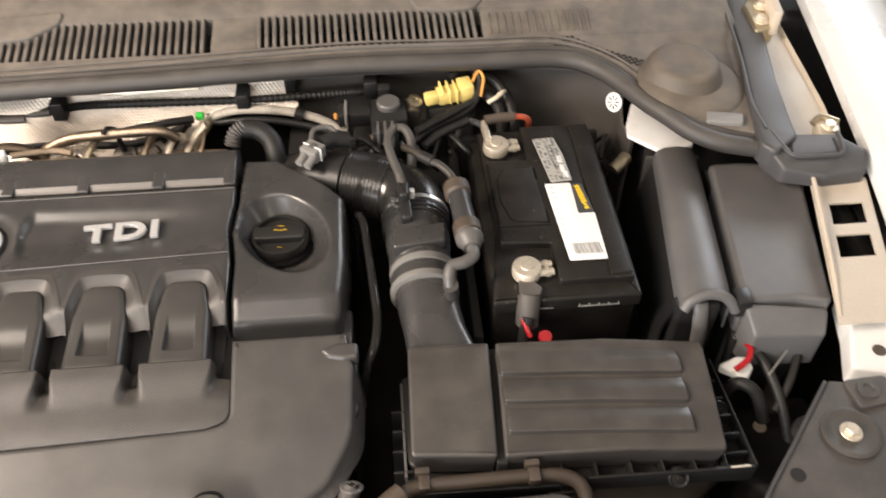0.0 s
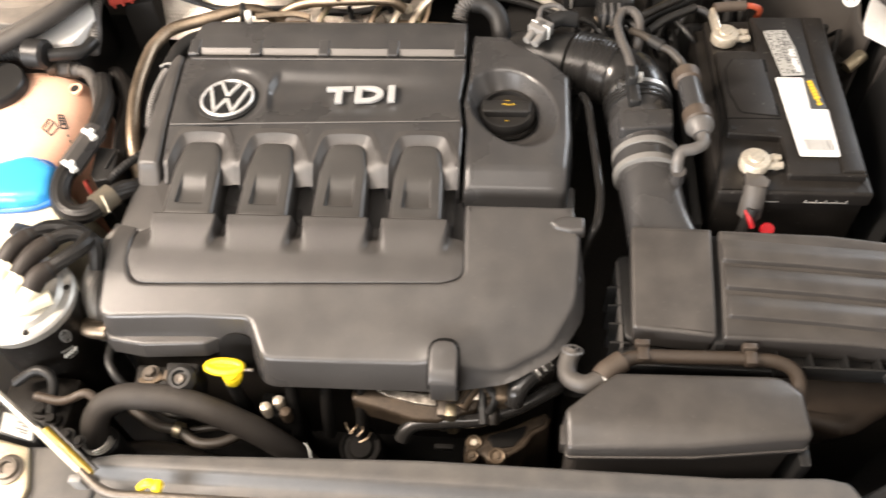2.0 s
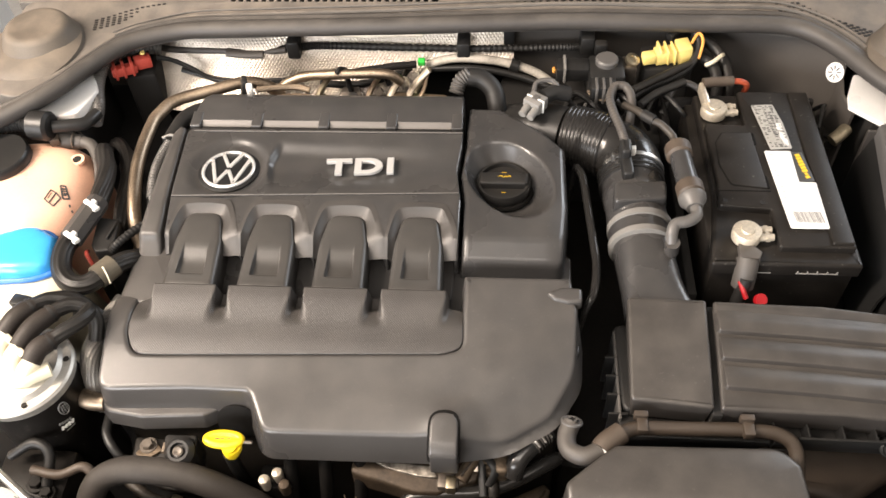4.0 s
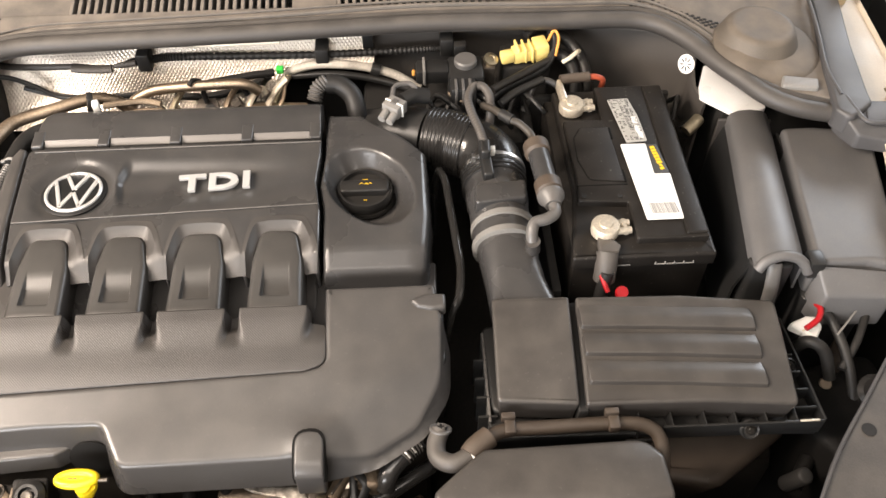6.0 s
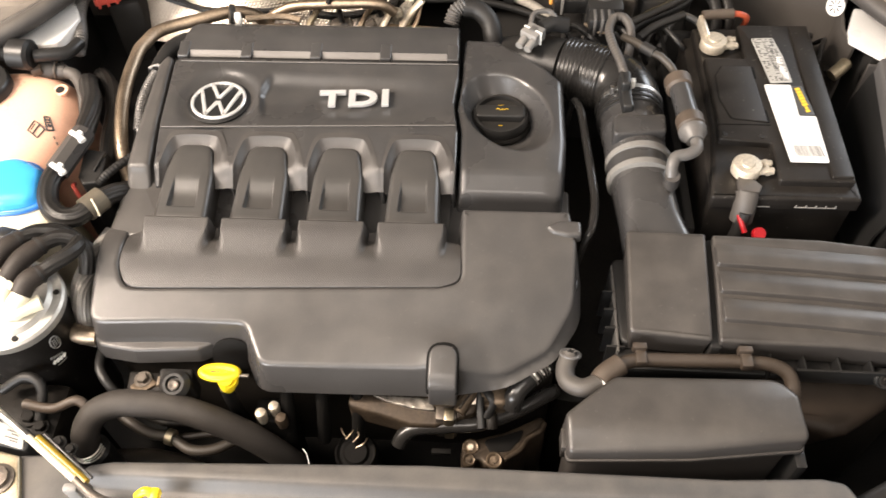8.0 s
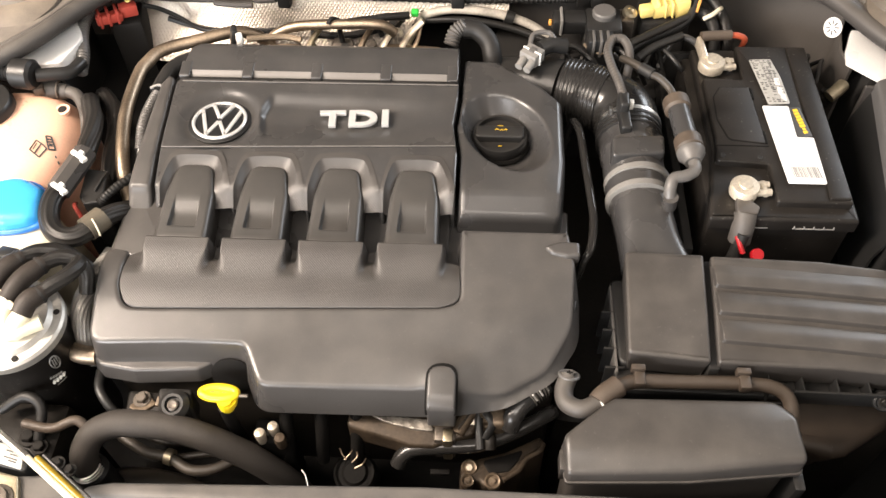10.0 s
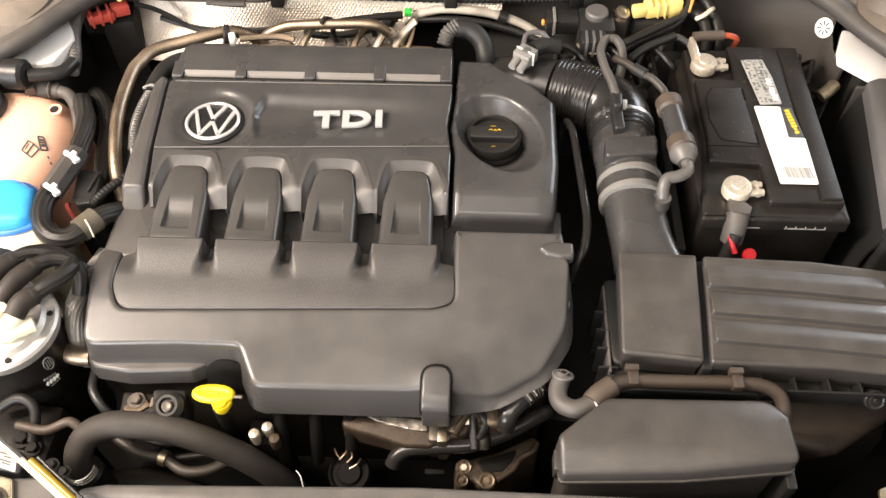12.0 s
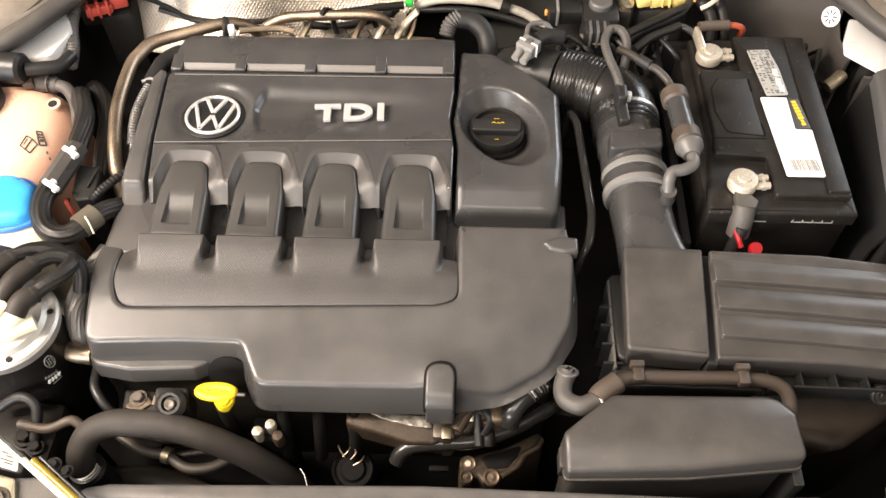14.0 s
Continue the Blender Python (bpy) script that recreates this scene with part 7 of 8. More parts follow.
snap_cap = part("cap", slab([(-0.862, 0.548), (-0.806, 0.572, 0.03), (-0.7715, 0.5525, 0.006), (-0.7625, 0.512, 0.02), (-0.774, 0.500, 0.02), (-0.80, 0.493, 0.03), (-0.85, 0.490, 0.03), (-0.868, 0.51, 0.02)], lambda x, y: 0.864 - 2.2 * ((x + 0.818) ** 2 + (y - 0.526) ** 2), 0.832, 0.010, 0.02, xs=steps(-0.86, -0.775, 8), ys=steps(0.485, 0.565, 8)), blue_plastic, washer, "bright blue snap cap")
part("cap_rim", tube([(-0.862, 0.546, 0.842), (-0.806, 0.570, 0.842), (-0.773, 0.551, 0.842), (-0.7635, 0.512, 0.842), (-0.775, 0.500, 0.841), (-0.80, 0.493, 0.841), (-0.85, 0.491, 0.841), (-0.867, 0.51, 0.842)], 0.0042, 10, 6, closed=True), deep_blue, snap_cap, "darker blue cap rim")
part("hinge", box(-0.805, -0.780, 0.458, 0.475, 0.822, 0.838, 0.003, turn=(0, 0, -12)), black_plastic, washer)
part("under_rim", lathe([(0.044, 0.0), (0.046, 0.002), (0.046, 0.008), (0.044, 0.01)], (-0.808, 0.514, 0.829), (0.08, -0.22, 1), 36), black_plastic, washer)

fuel = thing("fuel_filter", (-0.772, 0.385, 0.60), "black fuel filter canister with a bare metal lid", "fuel filter")
FX, FY = -0.757, 0.372
part("canister", lathe([(0.049, -0.23), (0.0545, -0.22), (0.0555, -0.02), (0.0575, -0.012), (0.0575, 0.0)], (FX, FY, 0.826), (0, 0, 1), 44), battery_plastic, fuel)
part("metal_lid", lathe([(0.0590, -0.008), (0.0605, -0.004), (0.0605, 0.003), (0.058, 0.006), (0.049, 0.007), (0.045, 0.013), (0.0, 0.015)], (FX, FY, 0.826), (0, 0, 1), 48), plain_foil, fuel, "bare silver metal lid")
for a in (0.3, 2.2, 4.0, 5.2):
    part("rim_dimple", drum((FX + 0.0525 * math.cos(a), FY + 0.0525 * math.sin(a), 0.8325), (0, 0, 1), 0.0035, 0.002, 0.0004, 12), dark_metal, fuel)
for x, y, ex, ey in ((-0.734, 0.366, -0.712, 0.393), (-0.756, 0.384, -0.725, 0.432), (-0.779, 0.402, -0.752, 0.440)):
    s = part("stub", tube([(x - 0.004, y - 0.012, 0.838), (x - 0.001, y - 0.008, 0.852), (x + 0.008, y + 0.002, 0.860)], 0.0105, 16, 5), milk_plastic, fuel)
    part("release_tab", box(x - 0.010, x + 0.002, y + 0.002, y + 0.009, 0.862, 0.872, 0.002, turn=(0, 0, -35)), milk_plastic, s)
    part("sleeve", tube([(x + 0.005, y, 0.860), ((x + ex) / 2, (y + ey) / 2, 0.866), (ex, ey, 0.864)], 0.0115, 18, 6, radius=lambda t: 1.0 - 0.12 * ease((t - 0.75) / 0.2)), sleeve_rubber, s, "dusty dark quick-fit sleeve")
    part("sleeve_band", tube([(ex - 0.0035, ey - 0.0045, 0.8645), (ex - 0.0015, ey - 0.002, 0.8645)], 0.0114, 18, 2), rubber, s)
part("cross_pipe", tube([(-0.752, 0.350, 0.842), (-0.735, 0.352, 0.847), (-0.712, 0.366, 0.846)], 0.009, 14, 4), milk_plastic, fuel)
# round mark and slanting print on the canister's side
def on_can(a, z):
    return Vector((FX + 0.0560 * math.cos(a), FY + 0.0560 * math.sin(a), z))


def can_stroke(a0, z0, a1, z1, r):
    return tube([on_can(a0 + (a1 - a0) * k / 4, z0 + (z1 - z0) * k / 4) for k in range(5)], r, 6, 2)


ring_mark = tube([on_can(-0.52 + 0.10 * math.cos(2 * math.pi * k / 14), 0.796 + 0.0105 * math.sin(2 * math.pi * k / 14)) for k in range(14)], 0.0009, 6, 2, closed=True)
part("round_mark", ring_mark, grey_plastic, fuel, "round pale mark")
for k in range(3):
    part("mark_stroke", can_stroke(-0.57 + 0.05 * k, 0.790, -0.55 + 0.045 * k, 0.802, 0.0009), grey_plastic, fuel)
for k in range(5):
    part("print_bar", can_stroke(-0.78 + 0.055 * k, 0.776 - 0.0008 * k, -0.75 + 0.055 * k, 0.7785 - 0.0008 * k, 0.0011), grey_plastic, fuel)
for k in range(4):
    part("print_bar", can_stroke(-0.78 + 0.075 * k, 0.766, -0.735 + 0.075 * k, 0.7705, 0.0018), white_plastic, fuel)
part("print_bar", can_stroke(-0.74, 0.760, -0.52, 0.7615, 0.0007), grey_plastic, fuel)

overflow = thing("overflow_hose", (-0.81, 0.735, 0.80), "dull grey hose and clamp fitting behind the coolant tank", "hose")
part("fitting", lathe([(0.0095, -0.022), (0.0130, -0.018), (0.0130, 0.006), (0.0110, 0.009), (0.0110, 0.020), (0.0095, 0.024)], (-0.828, 0.738, 0.846), (1, -0.05, 0), 20), shroud_plastic, overflow)
part("fitting_lug", box(-0.846, -0.832, 0.722, 0.736, 0.850, 0.862, 0.002, turn=(0, 0, 20)), dull_tan, overflow)
part("hose_bend", tube([(-0.808, 0.737, 0.846), (-0.792, 0.731, 0.846), (-0.778, 0.715, 0.843), (-0.768, 0.694, 0.838), (-0.764, 0.670, 0.825)], 0.0085, 14, 6), shroud_plastic, overflow)
part("wire_clamp", tube([(-0.815, 0.724, 0.846), (-0.815, 0.728, 0.857), (-0.814, 0.738, 0.861), (-0.813, 0.748, 0.857), (-0.813, 0.752, 0.846)], 0.0014, 8, 6), cast_metal, overflow)
part("post", box(-0.835, -0.815, 0.742, 0.756, 0.74, 0.845, 0.003), deep_plastic, overflow)

hoses = thing("braided_hoses", (-0.74, 0.52, 0.72), "braided black fuel and coolant hoses with pale clips", "hoses")
part("loop_hose", corded([(-0.752, 0.560, 0.850), (-0.757, 0.538, 0.850), (-0.754, 0.516, 0.849), (-0.744, 0.496, 0.848), (-0.727, 0.484, 0.847), (-0.711, 0.486, 0.846), (-0.700, 0.498, 0.846), (-0.691, 0.514, 0.844), (-0.680, 0.532, 0.836), (-0.667, 0.552, 0.82)], 0.0125, 11, 44, 8, 0.10, 1.2), braid, hoses, angle=80)
part("upper_hose", corded([(-0.740, 0.608, 0.850), (-0.742, 0.632, 0.850), (-0.744, 0.655, 0.850), (-0.750, 0.680, 0.849), (-0.762, 0.704, 0.847), (-0.772, 0.722, 0.840), (-0.779, 0.738, 0.825), (-0.780, 0.750, 0.80)], 0.0130, 11, 44, 8, 0.10, 1.2), braid, hoses, angle=80)
part("second_upper", corded([(-0.722, 0.60, 0.800), (-0.724, 0.640, 0.818), (-0.728, 0.680, 0.822), (-0.738, 0.712, 0.822), (-0.754, 0.740, 0.820), (-0.775, 0.765, 0.815)], 0.0125, 11, 44, 8, 0.10, 1.2), braid, hoses, angle=80)
part("joint", tube([(-0.7375, 0.614, 0.855), (-0.7430, 0.582, 0.856), (-0.7515, 0.549, 0.854)], 0.0145, 8, 3), cover_plastic, hoses)
for cx, cy in ((-0.741, 0.541), (-0.734, 0.595)):
    part("white_clip", join(box(cx - 0.012, cx + 0.011, cy - 0.003, cy + 0.003, 0.866, 0.872, 0.0015, turn=(0, 12, -27)), box(cx - 0.002, cx + 0.005, cy + 0.002, cy + 0.007, 0.866, 0.873, 0.0015, turn=(0, 12, -27)), box(cx + 0.003, cx + 0.008, cy - 0.009, cy - 0.003, 0.865, 0.871, 0.001, turn=(0, 12, -27))), white_plastic, hoses, "white hose clip")
part("tan_collar", tube([(-0.7025, 0.496, 0.846), (-0.6890, 0.518, 0.844)], 0.0150, 16, 2), collar_tan, hoses, "tan hose collar")
part("bracket", slab([(-0.738, 0.600, 0.004), (-0.708, 0.596, 0.004), (-0.704, 0.572, 0.004), (-0.700, 0.545, 0.006), (-0.722, 0.540, 0.006), (-0.731, 0.552, 0.004)], 0.842, 0.76, 0.003, 0.004), rubber, hoses)
part("bracket_rib", box(-0.712, -0.709, 0.560, 0.590, 0.840, 0.8455, 0.0008, turn=(0, 0, -8)), black_plastic, hoses)
part("bracket_post", box(-0.75, -0.70, 0.55, 0.60, 0.41, 0.76, 0.006), deep_plastic, hoses)
part("red_wire", tube([(-0.740, 0.552, 0.828), (-0.736, 0.542, 0.834), (-0.728, 0.534, 0.81)], 0.0028, 8, 5), red_plastic, hoses)
part("filter_hose", corded([(-0.725, 0.432, 0.864), (-0.711, 0.443, 0.862), (-0.696, 0.446, 0.856), (-0.686, 0.438, 0.842), (-0.688, 0.425, 0.82)], 0.0092, 9, 44, 8, 0.10, 1.2), braid, hoses, angle=80)
part("filter_hose", corded([(-0.713, 0.392, 0.864), (-0.703, 0.404, 0.865), (-0.692, 0.419, 0.863), (-0.688, 0.434, 0.859), (-0.694, 0.446, 0.853), (-0.706, 0.452, 0.844), (-0.716, 0.454, 0.825)], 0.0092, 9, 44, 8, 0.10, 1.2), braid, hoses, angle=80)
part("filter_hose", corded([(-0.752, 0.440, 0.864), (-0.736, 0.451, 0.862), (-0.712, 0.456, 0.854), (-0.690, 0.450, 0.83)], 0.0092, 9, 44, 8, 0.10, 1.2), braid, hoses, angle=80)
part("drop_hose", corded([(-0.680, 0.492, 0.808), (-0.688, 0.470, 0.807), (-0.694, 0.455, 0.806), (-0.698, 0.433, 0.804), (-0.699, 0.414, 0.801), (-0.696, 0.397, 0.792), (-0.693, 0.386, 0.770), (-0.691, 0.380, 0.74)], 0.0115, 14, 56, 10, 0.13, 4.0), silver_braid, hoses, "shiny grey braided hose", angle=80)
part("rear_ribbed", ribbed([(-0.704, 0.545, 0.838), (-0.697, 0.551, 0.843), (-0.686, 0.568, 0.844), (-0.672, 0.588, 0.842)], 0.0060, 0.0040, 0.16, 12), rubber, hoses)
part("clip_tail", tube([(-0.692, 0.502, 0.860), (-0.684, 0.492, 0.859), (-0.680, 0.485, 0.850)], 0.0010, 8, 4), milk_plastic, hoses)
tower_hose = thing("tower_loom", (-0.85, 0.75, 0.84), "black loom with a thick grommet before the strut tower", "wiring loom")
part("ribbed", ribbed([(-0.93, 0.735, 0.872), (-0.89, 0.738, 0.878), (-0.865, 0.735, 0.878)], 0.012, 0.006, 0.15, 14), black_plastic, tower_hose)
part("grommet", drum((-0.868, 0.736, 0.878), (1, -0.1, 0), 0.0205, 0.032, 0.004, 28), black_plastic, tower_hose)
part("run", tube([(-0.836, 0.734, 0.876), (-0.815, 0.742, 0.872), (-0.798, 0.752, 0.868), (-0.79, 0.775, 0.866)], 0.009, 12, 6), black_plastic, tower_hose)
# near-black boxes added where the gaps lie in shade
setting("wheel_arch_left", box(-0.97, -0.835, 0.775, 0.92, 0.42, 0.855, 0.01), deep_plastic, "wheel arch under the strut tower, coloured near-black for shade", "wheel arch")
setting("side_shelf_left", box(-0.98, -0.70, 0.66, 1.0, 0.58, 0.74, 0.01), deep_plastic, "near-black block added under the hoses to fill the dark gap", "ledge")

# ---- lower front of the engine ----
bighose = thing("charge_air_hose", (-0.55, 0.28, 0.60), "thick black rubber charge air hose before the engine", "hose")
part("hose", tube([(-0.668, 0.250, 0.70), (-0.668, 0.256, 0.738), (-0.655, 0.273, 0.762), (-0.630, 0.284, 0.769), (-0.600, 0.285, 0.770), (-0.563, 0.283, 0.767), (-0.524, 0.277, 0.754), (-0.488, 0.272, 0.726), (-0.461, 0.268, 0.692), (-0.441, 0.264, 0.655), (-0.425, 0.260, 0.60)], 0.0154, 22, 7), hose_rubber, bighose)
for k in range(3):
    part("clamp_coil", tube([(-0.668 + 0.0172 * math.cos(a), 0.251 + 0.0172 * math.sin(a), 0.730 - 0.0055 * k + 0.0008 * math.cos(a)) for a in [math.pi * (0.95 + 0.12 * n) for n in range(10)]], 0.0011, 8, 3), bright_metal, bighose, "thin bright spring clamp")
part("lower_end", drum((-0.668, 0.252, 0.62), (0, 0, 1), 0.0205, 0.098, 0.005, 28), black_plastic, bighose)

lower = thing("engine_front_fittings", (-0.40, 0.29, 0.60), "oily brackets, pipes and bolts, the deepest coloured dark for shade", "engine fittings")
part("bracket_plate", slab([(-0.628, 0.328), (-0.56, 0.325), (-0.555, 0.300), (-0.625, 0.300)], 0.766, 0.70, 0.003, 0.004), dark_metal, lower)
part("hex_bolt", bolt((-0.608, 0.3155, 0.768), 0.0068), cast_metal, lower)
part("sensor", lathe([(0.018, -0.03), (0.0175, 0.004), (0.012, 0.010), (0.009, 0.010), (0.008, 0.005), (0.0, 0.004)], (-0.566, 0.3065, 0.775), (0, -0.35, 1), 28), rubber, lower)
part("sensor_tip", lathe([(0.0062, 0.0), (0.0062, 0.003), (0.0045, 0.004), (0.0, 0.0025)], (-0.566, 0.3040, 0.7805), (0, -0.35, 1), 18), cast_metal, lower)
part("sensor_guard", slab([(-0.590, 0.327), (-0.551, 0.327), (-0.547, 0.302), (-0.583, 0.299)], 0.777, 0.74, 0.003, 0.005), rubber, lower)
part("bolt_tab", slab([(-0.622, 0.306), (-0.607, 0.297), (-0.590, 0.311), (-0.604, 0.324)], 0.7690, 0.765, 0.001, 0.003), oily_cast, lower)
part("white_tag", box(-0.5915, -0.5875, 0.308, 0.320, 0.764, 0.770, 0.001), tan_plastic, lower)
# seat painted near-black, as shade lies under the cover
part("bolt_seat", slab([(-0.488, 0.322), (-0.446, 0.322), (-0.444, 0.291), (-0.484, 0.290)], 0.722, 0.60, 0.004, 0.008), shade_joint_black, lower)
part("ball_bolt", lathe([(0.0060, -0.016), (0.0068, -0.006), (0.0072, 0.000), (0.0058, 0.0045), (0.0, 0.0055)], (-0.4525, 0.2915, 0.731), (0, 0, 1), 18), dim_cast, lower)
for x, y in ((-0.475, 0.2935), (-0.4615, 0.3025)):
    part("ball_bolt", lathe([(0.0052, -0.018), (0.0060, -0.006), (0.0066, 0.000), (0.0056, 0.004), (0.0, 0.006)], (x, y, 0.738), (0, 0, 1), 18), tin, lower)
part("shield_edge", slab([(-0.376, 0.322), (-0.27, 0.325), (-0.225, 0.345), (-0.215, 0.333), (-0.232, 0.301), (-0.276, 0.286), (-0.302, 0.286), (-0.341, 0.296), (-0.376, 0.304)], lambda x, y: 0.745 - 0.25 * max(0.0, 0.31 - y), 0.715, 0.004, 0.008, ys=[0.295, 0.302, 0.31]), dim_cast, lower, "dull cast bracket edge")
part("foil_patch", slab([(-0.352, 0.319), (-0.286, 0.316), (-0.274, 0.301), (-0.300, 0.303), (-0.335, 0.311)], lambda x, y: 0.7475 + 0.0018 * noise.noise(Vector((x * 210, y * 150, 0.0))), 0.740, 0.0012, 0.003, xs=steps(-0.345, -0.278, 24), ys=steps(0.302, 0.317, 8)), dull_foil, lower, "bright crumpled foil")
part("alloy_web", loft([[(-0.250, 0.306, 0.742), (-0.240, 0.302, 0.738)], [(-0.240, 0.322, 0.752), (-0.226, 0.314, 0.746)], [(-0.222, 0.342, 0.758), (-0.208, 0.332, 0.750)]], 0.004), tin, lower, "bright cast alloy web")
part("cast_lug", box(-0.276, -0.252, 0.290, 0.308, 0.70, 0.748, 0.003), cast_metal, lower)
part("lug_face", box(-0.266, -0.255, 0.288, 0.304, 0.70, 0.7505, 0.002), zinc, lower)
part("cast_arm", tube([(-0.250, 0.300, 0.746), (-0.240, 0.318, 0.75), (-0.230, 0.332, 0.752)], 0.008, 10, 5), oily_cast, lower)
for i in range(4):
    part("cast_rib", box(-0.247 + 0.005 * i, -0.2445 + 0.005 * i, 0.300 + 0.007 * i, 0.312 + 0.007 * i, 0.745, 0.7585, 0.0008, turn=(0, 0, -35)), cast_metal, lower)
part("bright_stud", drum((-0.222, 0.333, 0.752), (0.3, -0.5, 0.8), 0.0075, 0.008, 0.002, 18), bright_metal, lower)
part("tan_block", slab([(-0.217, 0.338), (-0.197, 0.340), (-0.196, 0.305), (-0.212, 0.306)], lambda x, y: 0.762, 0.72, 0.005, 0.006), oily_cast, lower, "brown stained casting")
part("strap", tube([(-0.226, 0.332, 0.757), (-0.217, 0.318, 0.760), (-0.211, 0.308, 0.757), (-0.218, 0.296, 0.744)], 0.005, 10, 5, flat=0.5), black_plastic, lower)
part("strap", tube([(-0.226, 0.332, 0.757), (-0.226, 0.310, 0.750), (-0.224, 0.286, 0.738)], 0.0045, 10, 5, flat=0.5), black_plastic, lower)
part("pipe_saddle", tube([(-0.214, 0.306, 0.735), (-0.213, 0.298, 0.7385), (-0.213, 0.289, 0.733)], 0.0072, 12, 4), dark_metal, lower)
part("cast_boss", slab([(-0.232, 0.330), (-0.205, 0.345), (-0.190, 0.338), (-0.196, 0.315), (-0.215, 0.306), (-0.232, 0.312)], lambda x, y: 0.748 + 0.004 * noise.noise(Vector((x * 120, y * 120, 3.0))), 0.70, 0.004, 0.006, xs=steps(-0.228, -0.194, 8), ys=steps(0.31, 0.34, 7)), oily_cast, lower, "stained knobbly casting")
for x, y, r in ((-0.221, 0.322, 0.006), (-0.202, 0.331, 0.0055), (-0.207, 0.318, 0.0045)):
    part("cast_stud", bolt((x, y, 0.7495), r), oily_cast, lower)
part("black_pipe", tube([(-0.318, 0.276, 0.708), (-0.312, 0.283, 0.718), (-0.298, 0.289, 0.725), (-0.265, 0.292, 0.728), (-0.226, 0.296, 0.729), (-0.188, 0.311, 0.731), (-0.153, 0.330, 0.735), (-0.14, 0.34, 0.73)], 0.0088, 16, 7), gloss_rubber, lower)
part("pipe_tag", box(-0.280, -0.258, 0.270, 0.276, 0.695, 0.702, 0.001), shade_joint_black, lower)
part("elbow", tube([(-0.191, 0.309, 0.748), (-0.188, 0.316, 0.760), (-0.182, 0.325, 0.766), (-0.170, 0.336, 0.770), (-0.152, 0.352, 0.772)], 0.0115, 16, 6), gloss_rubber, lower)
part("spring_clip", ribbed([(-0.172, 0.334, 0.770), (-0.163, 0.343, 0.772), (-0.154, 0.350, 0.773)], 0.0125, 0.0040, 0.22, 18), cast_metal, lower, "coiled spring clip")
for k in range(3):
    q = Vector((-0.170 + 0.0065 * k, 0.336 + 0.006 * k, 0.7815 + 0.0008 * k))
    part("spring_wire", tube([q + Vector((-0.008, 0.006, -0.006)), q, q + Vector((0.008, -0.007, -0.005))], 0.0013, 8, 5), bright_metal, lower)
part("pump_body", slab([(-0.245, 0.288), (-0.221, 0.297), (-0.195, 0.305), (-0.153, 0.327), (-0.146, 0.318), (-0.152, 0.308), (-0.169, 0.298), (-0.178, 0.283), (-0.196, 0.271), (-0.203, 0.262), (-0.218, 0.261), (-0.224, 0.268), (-0.243, 0.261), (-0.247, 0.272)], 0.692, 0.54, 0.005, 0.006), dim_cast, lower, "oily cast pump flange, darkened in its colour for shade")
part("pump_rim", tube([(-0.150, 0.316, 0.694), (-0.155, 0.306, 0.694), (-0.170, 0.296, 0.694), (-0.179, 0.282, 0.694), (-0.197, 0.269, 0.694)], 0.0038, 10, 6), dim_cast, lower)
part("pump_dish", slab([(-0.222, 0.292), (-0.195, 0.300), (-0.172, 0.309), (-0.178, 0.294), (-0.190, 0.280), (-0.212, 0.276)], 0.6935, 0.690, 0.002, 0.006), shade_joint_black, lower)
for x, y, r in ((-0.2355, 0.283, 0.0068), (-0.237, 0.267, 0.0055), (-0.208, 0.268, 0.0068)):
    boss = part("bolt_boss", lathe([(r * 1.45, -0.02), (r * 1.45, 0.001), (r * 1.2, 0.003), (r, 0.0025), (r * 0.8, 0.001), (0.0, 0.001)], (x, y, 0.692), (0, -0.25, 1), 24), oily_cast, lower)
    part("bolt_head", drum((x, y, 0.6925), (0, -0.25, 1), r * 0.6, 0.003, 0.0006, 6), (tin, oily_cast, oily_cast)[0 if r > 0.006 and x < -0.22 else 1], boss)
part("filter_bowl", lathe([(0.026, -0.05), (0.026, 0.0), (0.023, 0.004), (0.020, 0.001), (0.016, 0.001), (0.013, 0.005), (0.0, 0.005)], (-0.372, 0.282, 0.664), (0, -0.2, 1), 30), shade_joint_black, lower)
for pts in (((-0.388, 0.297), (-0.384, 0.289), (-0.379, 0.284)), ((-0.372, 0.299), (-0.375, 0.290), (-0.381, 0.284)), ((-0.369, 0.296), (-0.366, 0.287), (-0.372, 0.281)), ((-0.356, 0.286), (-0.359, 0.278), (-0.368, 0.274))):
    part("loose_wire", tube([(pts[0][0], pts[0][1], 0.699), (pts[1][0], pts[1][1], 0.702), (pts[2][0], pts[2][1], 0.698)], 0.0009, 6, 5), bronze_pipe, lower)
for i in range(3):
    x = -0.452 + 0.041 * i
    part("injector_lead", tube([(x, 0.345, 0.755), (x + 0.003, 0.322, 0.745), (x + 0.004, 0.305, 0.72), (x, 0.295, 0.67)], 0.008, 10, 5), shade_joint_black, lower)
part("steel_line", tube([(-0.735, 0.282, 0.765), (-0.70, 0.276, 0.768), (-0.675, 0.285, 0.772), (-0.662, 0.28, 0.765)], 0.0056, 12, 6), dull_tan, lower)
part("fuel_hose", tube([(-0.660, 0.312, 0.690), (-0.649, 0.301, 0.692), (-0.616, 0.284, 0.694), (-0.588, 0.279, 0.694), (-0.563, 0.266, 0.692), (-0.537, 0.268, 0.690), (-0.512, 0.282, 0.688), (-0.490, 0.300, 0.680)], 0.0064, 12, 6), grimy_rubber, lower, "grimy small-bore hose")
part("brass_union", tube([(-0.5925, 0.2805, 0.6945), (-0.584, 0.2785, 0.694)], 0.0098, 14, 2), zinc, lower)
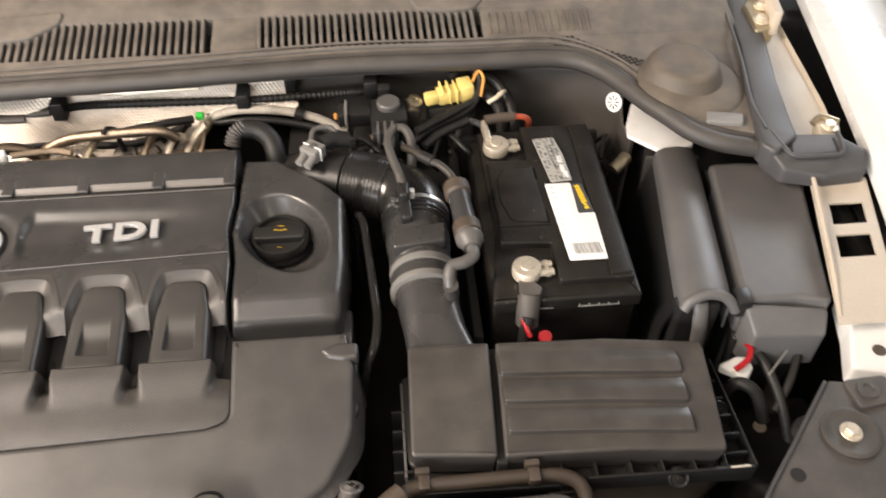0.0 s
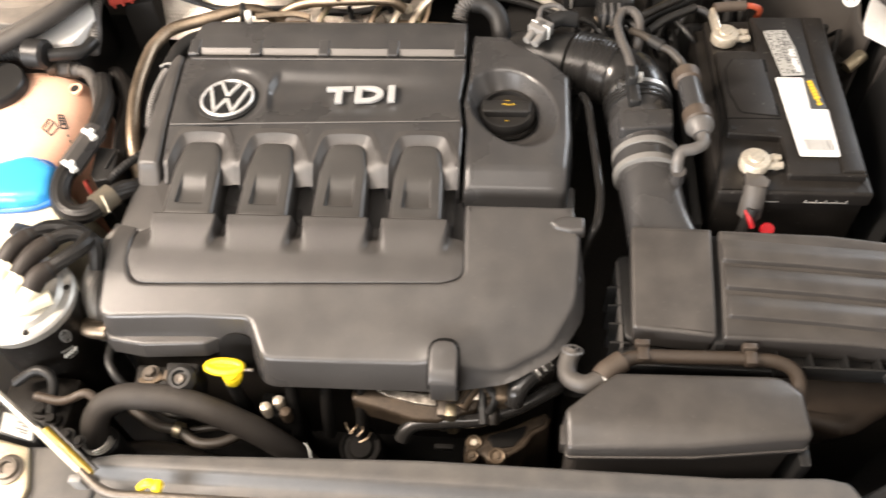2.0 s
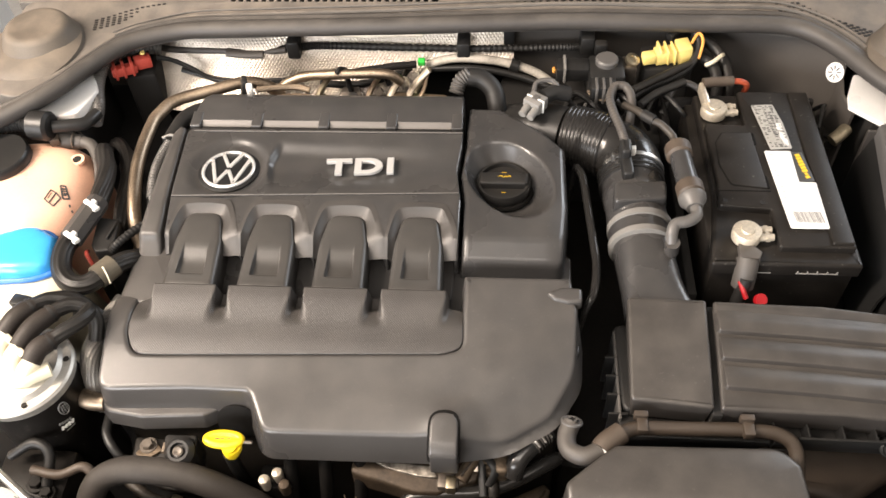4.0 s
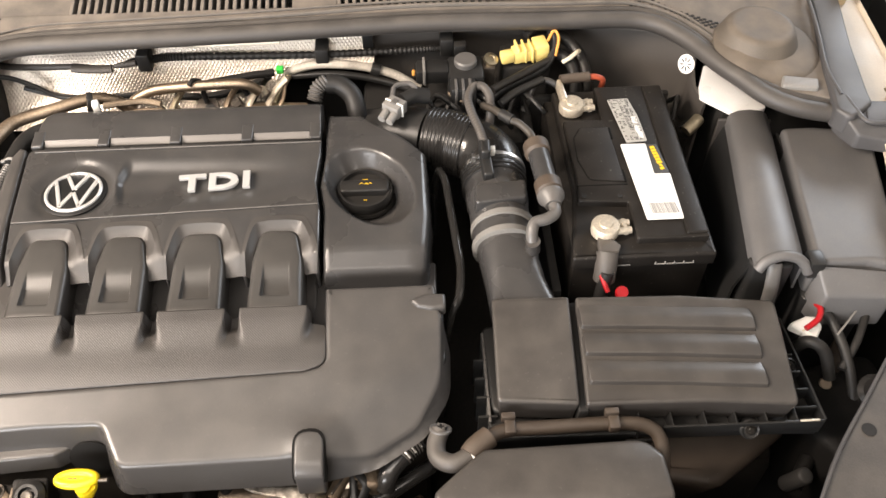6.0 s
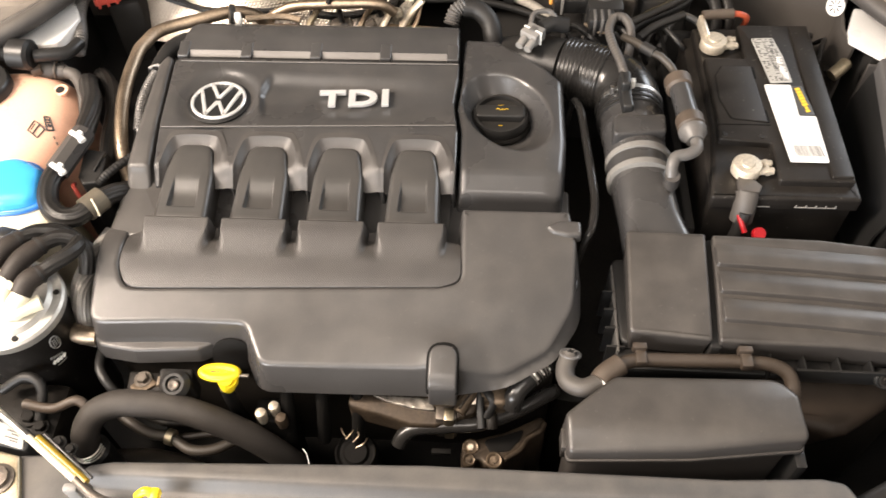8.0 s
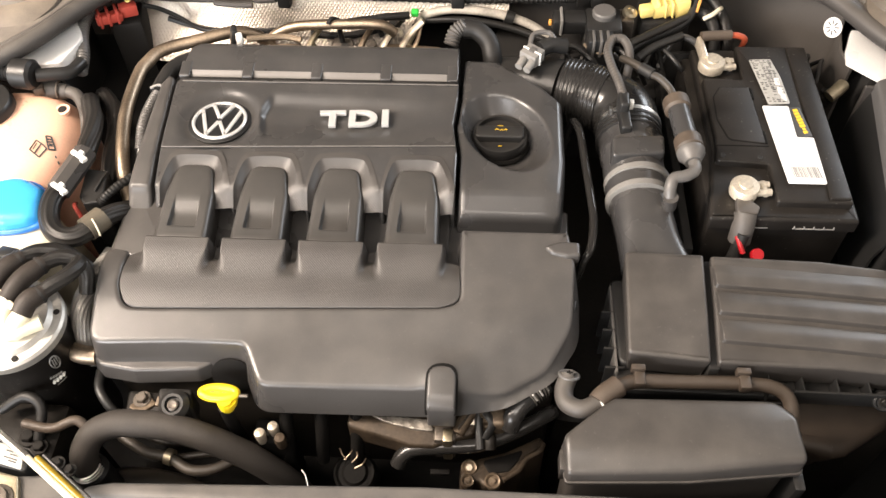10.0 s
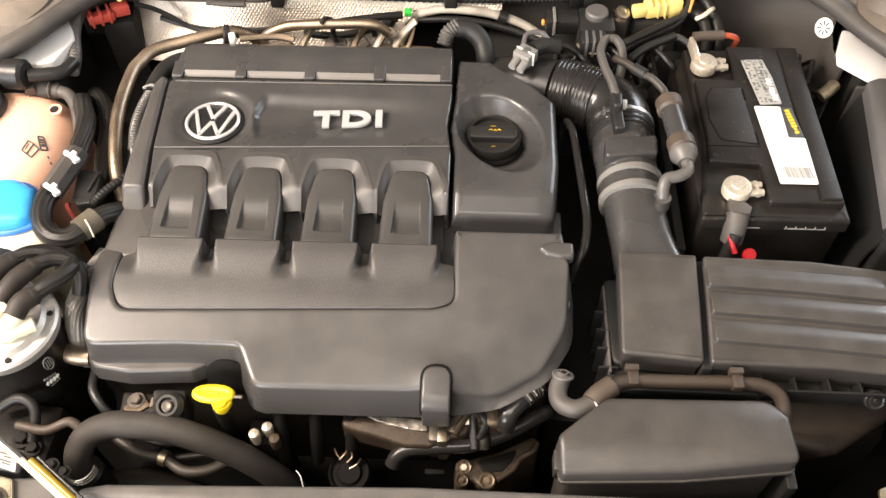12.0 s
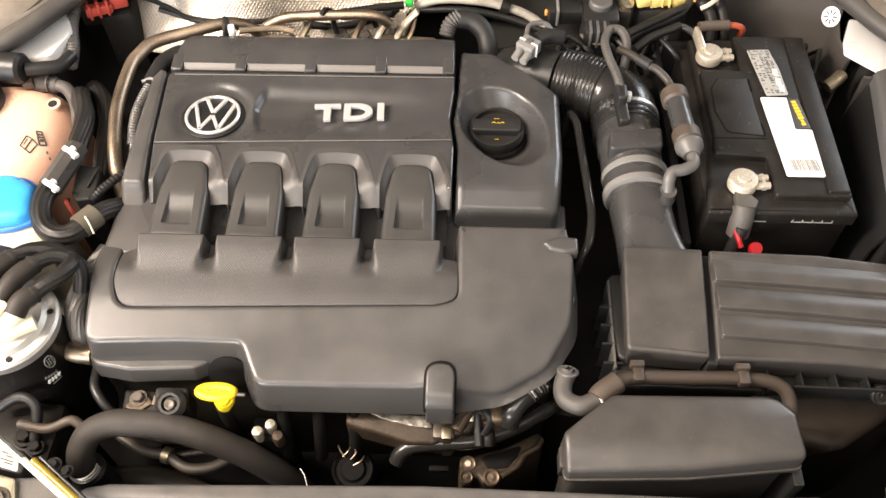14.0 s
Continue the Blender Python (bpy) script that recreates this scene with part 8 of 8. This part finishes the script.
part("steel_line", tube([(-0.590, 0.284, 0.680), (-0.549, 0.291, 0.681), (-0.510, 0.294, 0.680), (-0.47, 0.30, 0.67)], 0.0042, 10, 5), grimy_rubber, lower)
part("steel_line", tube([(-0.640, 0.315, 0.690), (-0.605, 0.300, 0.690), (-0.570, 0.300, 0.690)], 0.0042, 10, 5), dark_metal, lower)
part("white_hair_wire", tube([(-0.4135, 0.240, 0.770), (-0.4085, 0.234, 0.769), (-0.404, 0.222, 0.765)], 0.0005, 6, 6), white_plastic, lower)
# floor of the pit, its darkness put into the colour
part("front_base", box(-0.66, -0.14, 0.235, 0.36, 0.41, 0.52, 0.02), shade_joint_black, lower)
under_hose = thing("lower_hose", (-0.62, 0.27, 0.60), "grimy dark coolant hose curving below the charge hose", "hose")
part("hose", tube([(-0.740, 0.205, 0.640), (-0.701, 0.243, 0.655), (-0.675, 0.262, 0.640), (-0.636, 0.270, 0.632), (-0.590, 0.264, 0.630), (-0.547, 0.248, 0.626), (-0.50, 0.225, 0.615)], 0.0190, 20, 7), grimy_rubber, under_hose)
part("support", box(-0.63, -0.60, 0.255, 0.28, 0.50, 0.625, 0.004), dark_metal, under_hose)
left_low = thing("front_left_fittings", (-0.72, 0.28, 0.60), "dark brackets and a metal pipe stub by the filter", "engine fittings")
part("stub_pipe", tube([(-0.708, 0.372, 0.775), (-0.69, 0.366, 0.776), (-0.672, 0.365, 0.776)], 0.011, 14, 3), bronze_pipe, left_low)
part("thin_hose", tube([(-0.668, 0.352, 0.765), (-0.664, 0.330, 0.765), (-0.650, 0.312, 0.76), (-0.635, 0.302, 0.745)], 0.0055, 10, 6), black_plastic, left_low)
part("bracket", box(-0.79, -0.70, 0.24, 0.32, 0.41, 0.745, 0.01), dark_metal, left_low)
part("bolt_pair", join(bolt((-0.668, 0.226, 0.79), 0.006), bolt((-0.655, 0.222, 0.785), 0.005)), dark_metal, left_low)
for x, y, r in ((-0.733, 0.273, 0.008), (-0.717, 0.262, 0.0065)):
    part("union_nut", bolt((x, y, 0.747), r), dark_metal, left_low)
part("wire", tube([(-0.77, 0.30, 0.76), (-0.74, 0.31, 0.775), (-0.72, 0.30, 0.77), (-0.72, 0.27, 0.75)], 0.006, 10, 6), rubber, left_low)
